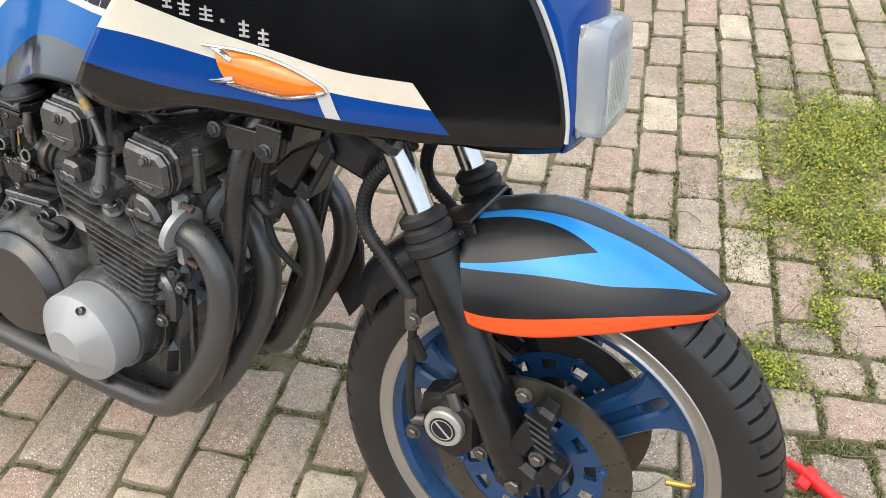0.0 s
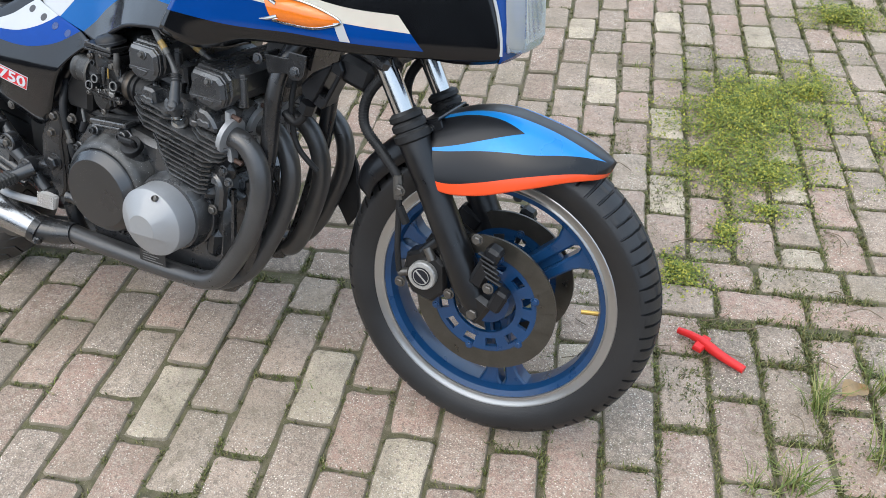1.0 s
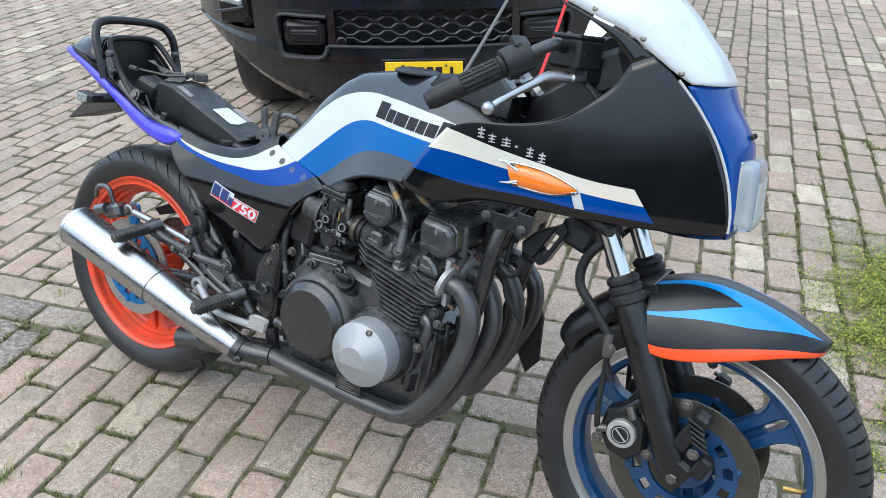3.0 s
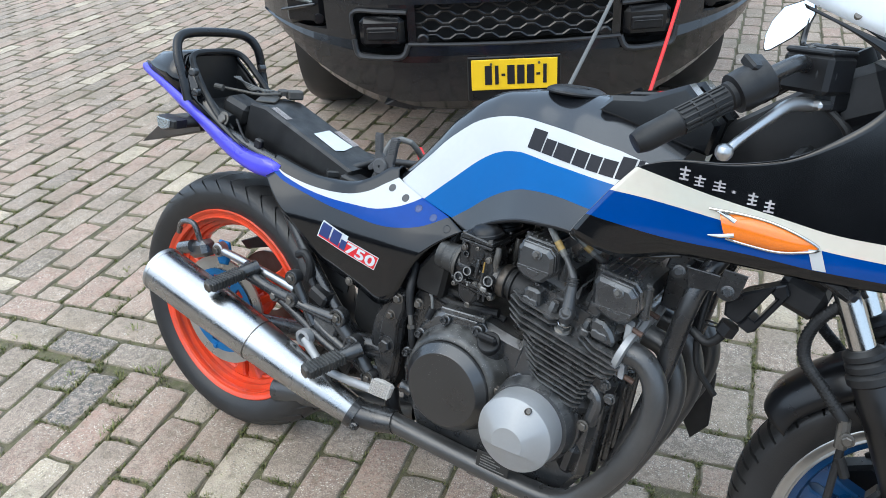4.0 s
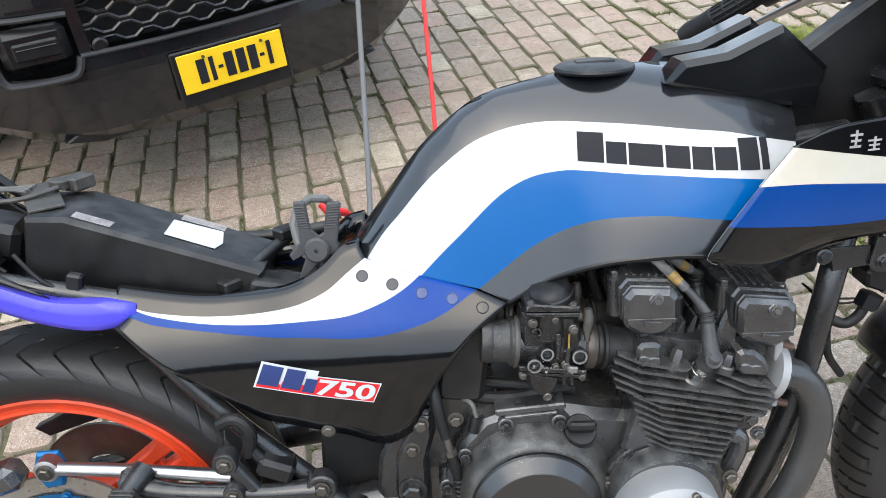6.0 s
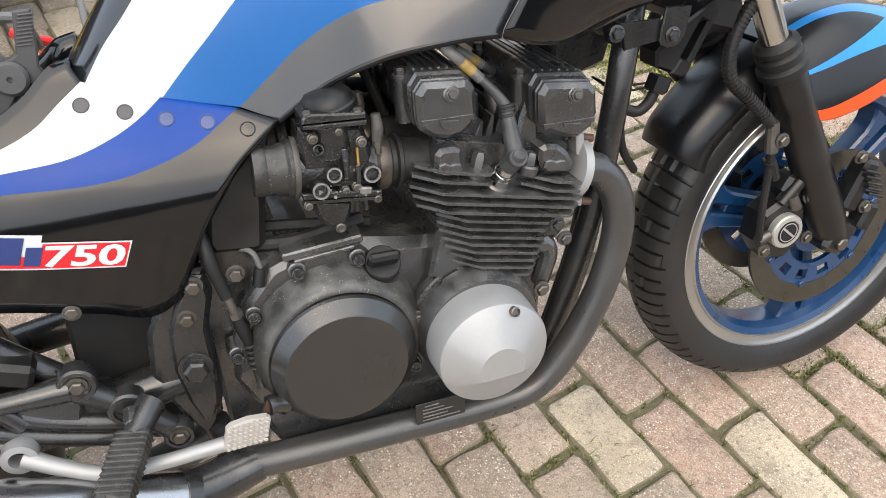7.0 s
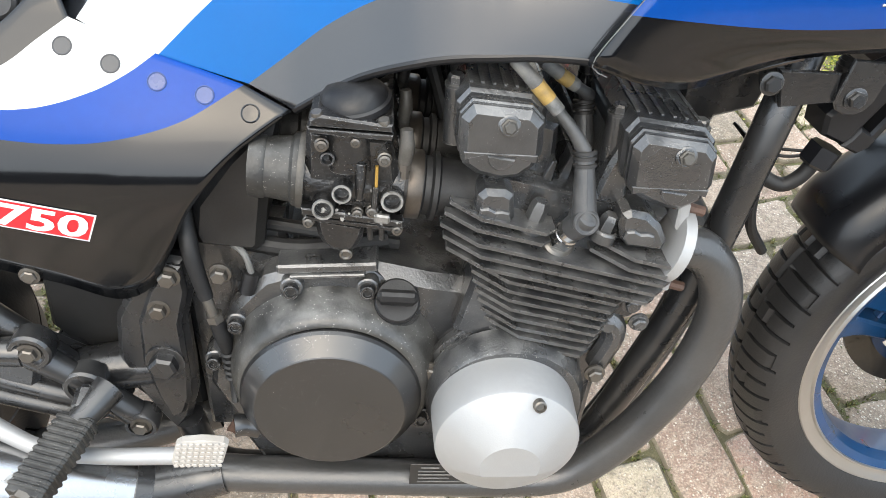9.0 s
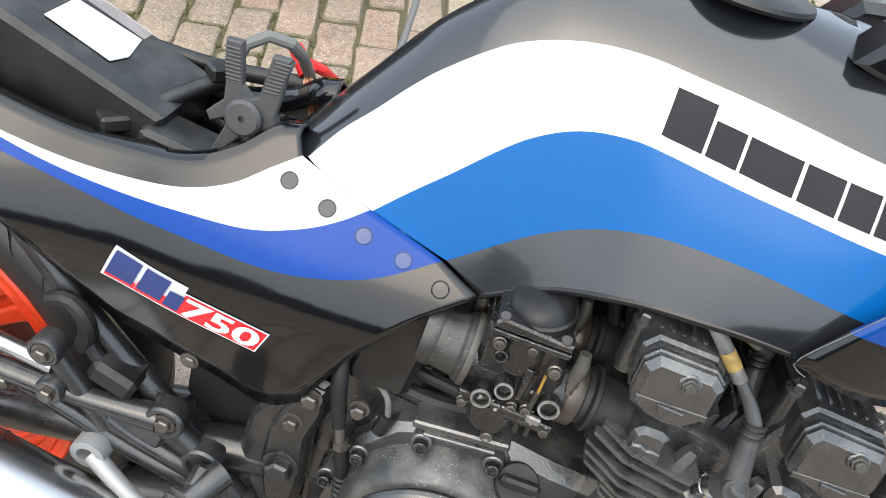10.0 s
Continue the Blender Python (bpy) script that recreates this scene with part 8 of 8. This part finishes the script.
for u in np.linspace(0, 1, 9):
    hw = 0.024 * math.sin(u * math.pi) ** 0.7 + 0.001
    rows.append([((u - 0.5) * 0.075, k * hw, 0.012 + 0.010 * math.sin(u * 5) + 0.009 * abs(k) + rnd.uniform(-0.002, 0.002)) for k in (-1, -0.5, 0, 0.5, 1)])
lf.grid(rows)
leaf = new("dry_leaf", lf.mesh("dry_leaf", MAT_LEAF))
leaf.matrix_world = pose(2.237, 0.422, 0.0, 0, 0, 50)
tagged(leaf, "curled dry brown leaf on the paving", "leaf")
# ---- ground: joint soil as one sheet, pavers laid on it in a turned grid ----
gg = Geo()
R = 1500.0
steps = [-R, -300, -60, -20, -14, 14, 20, 60, 300, R]
gg.grid([[(x, y, -0.008) for x in steps] for y in steps], flip=False)
ground = new("ground", gg.mesh("ground", SOIL))
tagged(ground, "sandy mossy soil in the joints of the paving", "ground", kind="structure")
# unseen wall added behind the camera: closes the place, darkens reflections in glossy paint
wall = Geo()
wall.box((0.5, -7.6, 0.95), (30.0, 0.3, 2.1), (0, 0, 0), 0.01)
wall_ob = new("unseen_wall", wall.mesh("unseen_wall", WALL_DARK))
tagged(wall_ob, "plain dark wall, unseen, added for the reflections in the paint", "wall", kind="structure")
pavement = new("pavement")
tagged(pavement, "old weathered concrete brick paving with mossy joints", "pavement", kind="structure")

TURN = radians(13.4)
CU, CV = np.array([math.cos(TURN), math.sin(TURN)]), np.array([-math.sin(TURN), math.cos(TURN)])
PW, PL, GAP = 0.1130, 0.2130, 0.0070
rng = np.random.default_rng(5)


def paver_mesh(name, lu, lv, seed):
    """A worn paver, longest side along v: irregular rounded outline and chamfered top."""
    r = np.random.default_rng(seed)
    hu, hv, c = lu / 2, lv / 2, 0.008
    base = [(-hu + c, -hv), (-hu * 0.3, -hv), (hu * 0.4, -hv), (hu - c, -hv), (hu, -hv + c), (hu, -hv * 0.45), (hu, 0.1 * hv), (hu, hv * 0.55), (hu, hv - c), (hu - c, hv), (hu * 0.3, hv), (-hu * 0.4, hv), (-hu + c, hv), (-hu, hv - c), (-hu, hv * 0.5), (-hu, -0.1 * hv), (-hu, -hv * 0.55), (-hu, -hv + c)]
    base = np.array(base) + r.uniform(-0.0042, 0.0024, (18, 2))
    n = len(base)
    rings = [(base, -0.03), (base, -0.007), (base * [1 - 0.0038 / hu, 1 - 0.0038 / hv] + r.uniform(-0.0010, 0.0010, (n, 2)), -0.0024), (base * [1 - 0.0085 / hu, 1 - 0.0085 / hv], 0.0)]
    v = [(x, y, z + (r.uniform(-0.0012, 0.0008) if z > -0.02 else 0)) for ring, z in rings for x, y in ring]
    f = [(i * n + j, i * n + (j + 1) % n, (i + 1) * n + (j + 1) % n, (i + 1) * n + j) for i in range(3) for j in range(n)]
    f.append(tuple(3 * n + j for j in range(n)))
    return v, f


# where the few dark gritty bricks and the mossiest joints lie
GRIT_SPOTS = [(-0.493, -0.125), (-0.62, -0.03), (1.72, 1.62)]
MOSS_SPOTS = [(-0.53, -0.07), (-0.37, -0.085), (-0.11, -0.285), (-0.67, 0.20), (-0.83, -0.07), (0.08, -0.24), (0.01, -0.12), (-0.25, -0.19)]
bricks = []
U0, V_LO, V_HI = 1.0715, 0.088, 0.302
for k in range(-130, 110):
    for lo, hi, pitch, ph in ((-9.0, V_LO, PL, -0.155 + (0.113 if k % 2 else 0)), (V_HI, 12.5, 0.198, 0.98 - (0.099 if k % 2 else 0))):
        a = ph + math.floor((lo - ph) / pitch) * pitch
        while a < hi:
            v0, v1 = max(a, lo), min(a + pitch, hi)
            if v1 - v0 > 0.05:
                vc = (v0 + v1) / 2
                # beyond the double course the columns run slightly askew
                uc = U0 + (k + 0.5) * PW if vc < V_LO else U0 + (k + 0.31) * PW + 0.036 * (vc - V_HI)
                bricks.append((uc, vc, PW - GAP, v1 - v0 - GAP, 0))
            a += pitch
for row in range(2):
    for k in range(-66, 58):
        bricks.append((2.117 + (k + 0.5 * row) * 0.2110, V_LO + 0.107 * (row + 0.5), 0.107 - GAP, 0.2110 - GAP, 1))
near, field = [], []
for b in bricks:
    x, y = CU * b[0] + CV * b[1]
    if -13 < x < 12 and -7 < y < 12:
        (near if (-0.95 < x < 2.35 and -0.42 < y < 1.42) else field).append((x, y, *b))
near.sort(key=lambda q: abs(q[0] - 0.9) + abs(q[1] - 0.3))
field += near[300:]
near = near[:300]
fv, ff, fm = [], [], []
for x, y, u, v, lu, lv, turned in field:
    a = TURN + (math.pi / 2 if turned else 0) + rng.normal(0, 0.010)
    ca, sa = math.cos(a), math.sin(a)
    h, tu, tv = rng.normal(-0.001, 0.0022), rng.normal(0, 0.012), rng.normal(0, 0.008)
    jx, jy = rng.normal(0, 0.0014, 2)
    hu, hv = lu / 2, lv / 2
    o = len(fv)
    if -4 < x < 4.5 and -1.5 < y < 6:
        c = 0.010
        out = np.array([(-hu + c, -hv), (0, -hv), (hu - c, -hv), (hu, -hv + c), (hu, 0), (hu, hv - c), (hu - c, hv), (0, hv), (-hu + c, hv), (-hu, hv - c), (-hu, 0), (-hu, -hv + c)]) + rng.uniform(-0.0042, 0.0022, (12, 2))
    else:
        out = np.array([(-hu, -hv), (hu, -hv), (hu, hv), (-hu, hv)])
    n = len(out)
    for inset, z in ((0, -0.03), (0, -0.006), (0.0052, 0.0)):
        for p, q in out * [1 - inset / hu, 1 - inset / hv]:
            fv.append((x + jx + p * ca - q * sa, y + jy + p * sa + q * ca, z + h + p * tu + q * tv))
    for i in range(2):
        for j in range(n):
            ff.append((o + i * n + j, o + i * n + (j + 1) % n, o + (i + 1) * n + (j + 1) % n, o + (i + 1) * n + j))
            fm.append(1)
    ff.append(tuple(o + 2 * n + j for j in range(n)))
    fm.append(2 if any(math.hypot(x - p, y - q) < 0.07 for p, q in GRIT_SPOTS) else 0)
me = bpy.data.meshes.new("paving_field")
me.from_pydata(fv, [], ff)
me.materials.append(BRICK_FIELD)
me.materials.append(PAVER_EDGE)
me.materials.append(GRIT_BRICK)
me.polygons.foreach_set("material_index", fm)
pf = new("paving_field", me)
pf.parent = pavement
tagged(pf, kind="stuff")

# joint moss, weeds and grass
def blades(g, x, y, count, height, spread, lean, width, r):
    for _ in range(count):
        a, d = r.uniform(0, 2 * math.pi), abs(r.normal(0, spread))
        px, py = x + math.cos(a) * d, y + math.sin(a) * d
        h = height * r.uniform(0.5, 1.15)
        b = r.uniform(0, 2 * math.pi)
        lx, ly = math.cos(b) * h * lean * r.uniform(0.3, 1.2), math.sin(b) * h * lean * r.uniform(0.3, 1.2)
        wx, wy = -math.sin(b) * width / 2, math.cos(b) * width / 2
        z = -0.010
        g.add([(px - wx, py - wy, z), (px + wx, py + wy, z), (px + lx * 0.35 + wx * 0.8, py + ly * 0.35 + wy * 0.8, z + h * 0.6), (px + lx * 0.35 - wx * 0.8, py + ly * 0.35 - wy * 0.8, z + h * 0.6), (px + lx, py + ly, z + h * 0.9)], [(0, 1, 2, 3), (3, 2, 4)])


moss = Geo()
r = np.random.default_rng(11)
for b in bricks:
    x, y = CU * b[0] + CV * b[1]
    if not (-2.2 < x < 3.2 and -0.9 < y < 3.0):
        continue
    bx, by = (CV, CU) if b[4] else (CU, CV)
    lush = x > 1.45
    for _ in range(24 if lush else 14):
        if r.random() < 0.6:
            q = np.array([x, y]) + bx * (b[2] + GAP) / 2 + by * r.uniform(-0.5, 0.5) * b[3]
        else:
            q = np.array([x, y]) + by * (b[3] + GAP) / 2 + bx * r.uniform(-0.5, 0.5) * b[2]
        dens = noise.noise(Vector((q[0] * 2.1, q[1] * 2.1, 3.0))) + min(0.62, max(0.16, (q[0] - 1.0) * 0.6 + (q[1] - 1.0) * 0.12))
        dens += sum(0.75 * math.exp(-((q[0] - p) ** 2 + (q[1] - w) ** 2) / 0.011) for p, w in MOSS_SPOTS)
        if dens < 0.0 + r.uniform(-0.25, 0.35):
            continue
        blades(moss, q[0], q[1], int(7 + 9 * max(0, dens)), 0.010 + 0.010 * max(0, dens), (0.0095 if lush else 0.0065) + 0.006 * max(0, dens), 0.9, 0.0034, r)
ms = new("joint_moss", moss.mesh("joint_moss", MOSS))
tagged(ms, "moss and small weeds in the paving joints", "moss", kind="stuff")


def weed_patch(name, spots, count, label):
    g = Geo()
    for cx, cy, rx, ry, hmax, share in spots:
        for _ in range(int(count * share)):
            a, d = r.uniform(0, 2 * math.pi), abs(r.normal(0, 0.56))
            x, y = cx + math.cos(a) * d * rx, cy + math.sin(a) * d * ry
            lumps = noise.noise(Vector((x * 6, y * 6, 7.0))) + 0.6 * noise.noise(Vector((x * 17, y * 17, 4.0)))
            if lumps < 0.75 * d - 0.72 + r.uniform(-0.25, 0.25):
                continue
            z = hmax * max(0.12, 0.85 - 0.5 * d + 0.5 * lumps) * r.uniform(0.05, 1.0) ** 1.3
            s = r.uniform(0.0022, 0.0052)
            b, tilt = r.uniform(0, 2 * math.pi), r.uniform(-0.8, 0.8)
            ux, uy, uz = math.cos(b), math.sin(b), tilt
            wx, wy, wz = -math.sin(b), math.cos(b), r.uniform(-0.6, 0.6)
            g.add([(x - ux * s, y - uy * s, z - uz * s), (x + wx * s * 0.6, y + wy * s * 0.6, z + wz * s * 0.6), (x + ux * s, y + uy * s, z + uz * s), (x - wx * s * 0.6, y - wy * s * 0.6, z - wz * s * 0.6)], [(0, 1, 2, 3)])
    ob = new(name, g.mesh(name, WEED))
    return tagged(ob, label, "weeds", kind="stuff")


weed_patch("weed_patch", [(1.86, 1.55, 0.28, 0.40, 0.055, 0.62), (1.78, 1.22, 0.20, 0.22, 0.035, 0.12), (2.05, 1.75, 0.22, 0.28, 0.04, 0.14), (1.98, 1.20, 0.24, 0.22, 0.03, 0.12)], 46000, "low yellow-green flowering weeds spreading over the paving")
weed_patch("weed_patch", [(2.12, 2.42, 0.22, 0.22, 0.05, 0.5), (2.38, 1.55, 0.22, 0.35, 0.04, 0.5)], 17000, "low green weeds along the paving joints")
weed_patch("weed_patch", [(1.82, 0.68, 0.10, 0.10, 0.025, 0.5), (1.90, 0.88, 0.07, 0.12, 0.022, 0.3), (1.99, 1.02, 0.12, 0.10, 0.02, 0.2)], 5000, "thin weeds between bricks near the front wheel")
bed = Geo()
for cx, cy, rx, ry, count in ((1.88, 1.50, 0.42, 0.60, 1100), (1.92, 0.85, 0.30, 0.42, 1000), (2.2, 2.3, 0.5, 0.5, 700), (2.3, 1.4, 0.4, 0.6, 800), (2.15, 0.35, 0.35, 0.45, 900), (1.75, 0.45, 0.2, 0.3, 300)):
    for _ in range(count):
        a, d = r.uniform(0, 2 * math.pi), r.uniform(0, 1) ** 0.6
        x, y = cx + math.cos(a) * d * rx, cy + math.sin(a) * d * ry
        if noise.noise(Vector((x * 5, y * 5, 2.0))) > r.uniform(-0.35, 0.5):
            blades(bed, x, y, 9, 0.012, 0.014, 1.0, 0.0042, r)
b_ob = new("moss_bed", bed.mesh("moss_bed", MOSS))
tagged(b_ob, "thin dry grass and moss spread over the bricks", "moss", kind="stuff")
twig = Geo()
for _ in range(70):
    x, y, a = r.uniform(1.55, 2.4), r.uniform(0.2, 2.0), r.uniform(0, 2 * math.pi)
    ln = r.uniform(0.03, 0.13)
    twig.tube([(x, y, 0.004), (x + math.cos(a) * ln * 0.5, y + math.sin(a) * ln * 0.5, r.uniform(0.006, 0.02)), (x + math.cos(a + 0.3) * ln, y + math.sin(a + 0.3) * ln, 0.005)], 0.0011, 4, 6)
tw_ob = new("dry_twig", twig.mesh("dry_twig", TWIG))
tagged(tw_ob, "thin dry brown stalks lying on the paving", "twigs", kind="stuff")
for tx, ty, n_b, ht in ((2.164, 0.359, 60, 0.09), (2.139, 0.141, 70, 0.10), (2.294, 0.445, 45, 0.09), (2.297, 0.263, 45, 0.09), (1.821, 0.336, 40, 0.03), (0.05, -0.46, 30, 0.05), (0.12, -0.32, 16, 0.03), (0.58, -0.24, 14, 0.025), (1.12, -0.02, 16, 0.03), (-0.35, 0.02, 22, 0.04), (-0.62, 0.30, 20, 0.03), (2.07, 0.099, 35, 0.06), (-0.562, 0.115, 14, 0.035), (-0.858, -0.09, 18, 0.025), (-0.549, -0.111, 16, 0.025), (-0.241, -0.193, 18, 0.03), (-0.877, 0.333, 12, 0.025), (1.45, 1.75, 20, 0.03)):
    tuft = Geo()
    blades(tuft, tx, ty, n_b, ht, 0.022, 0.9, 0.0028, r)
    t_ob = new("grass_tuft", tuft.mesh("grass_tuft", GRASS))
    tagged(t_ob, "tuft of pale green grass in a paving joint", "grass", group="grass tufts", kind="stuff")

shapes = {}
for x, y, u, v, lu, lv, turned in near:
    grit = any(math.hypot(x - p, y - q) < 0.07 for p, q in GRIT_SPOTS)
    key = (round(lv, 3), int(rng.integers(0, 7)), grit)
    if key not in shapes:
        vv, qq = paver_mesh("brick", lu, lv, int(lv * 10000) + key[1])
        bm_ = bpy.data.meshes.new("brick")
        bm_.from_pydata(vv, [], qq)
        bm_.materials.append(GRIT_BRICK if grit else BRICK)
        bm_.materials.append(PAVER_EDGE)
        bm_.polygons.foreach_set("material_index", [1] * 36 + [0] * (len(qq) - 36))
        bm_.polygons.foreach_set("use_smooth", [True] * len(qq))
        bm_.set_sharp_from_angle(angle=radians(50))
        shapes[key] = bm_
    ob = new("brick", shapes[key])
    ob.parent = pavement
    flip = 180 if rng.random() < 0.5 else 0
    jx, jy = rng.normal(0, 0.0014, 2)
    ob.matrix_world = pose(x + jx, y + jy, rng.normal(-0.001, 0.002), rng.normal(0, 0.5), rng.normal(0, 0.6), math.degrees(TURN) + (90 if turned else 0) + flip + rng.normal(0, 0.6))
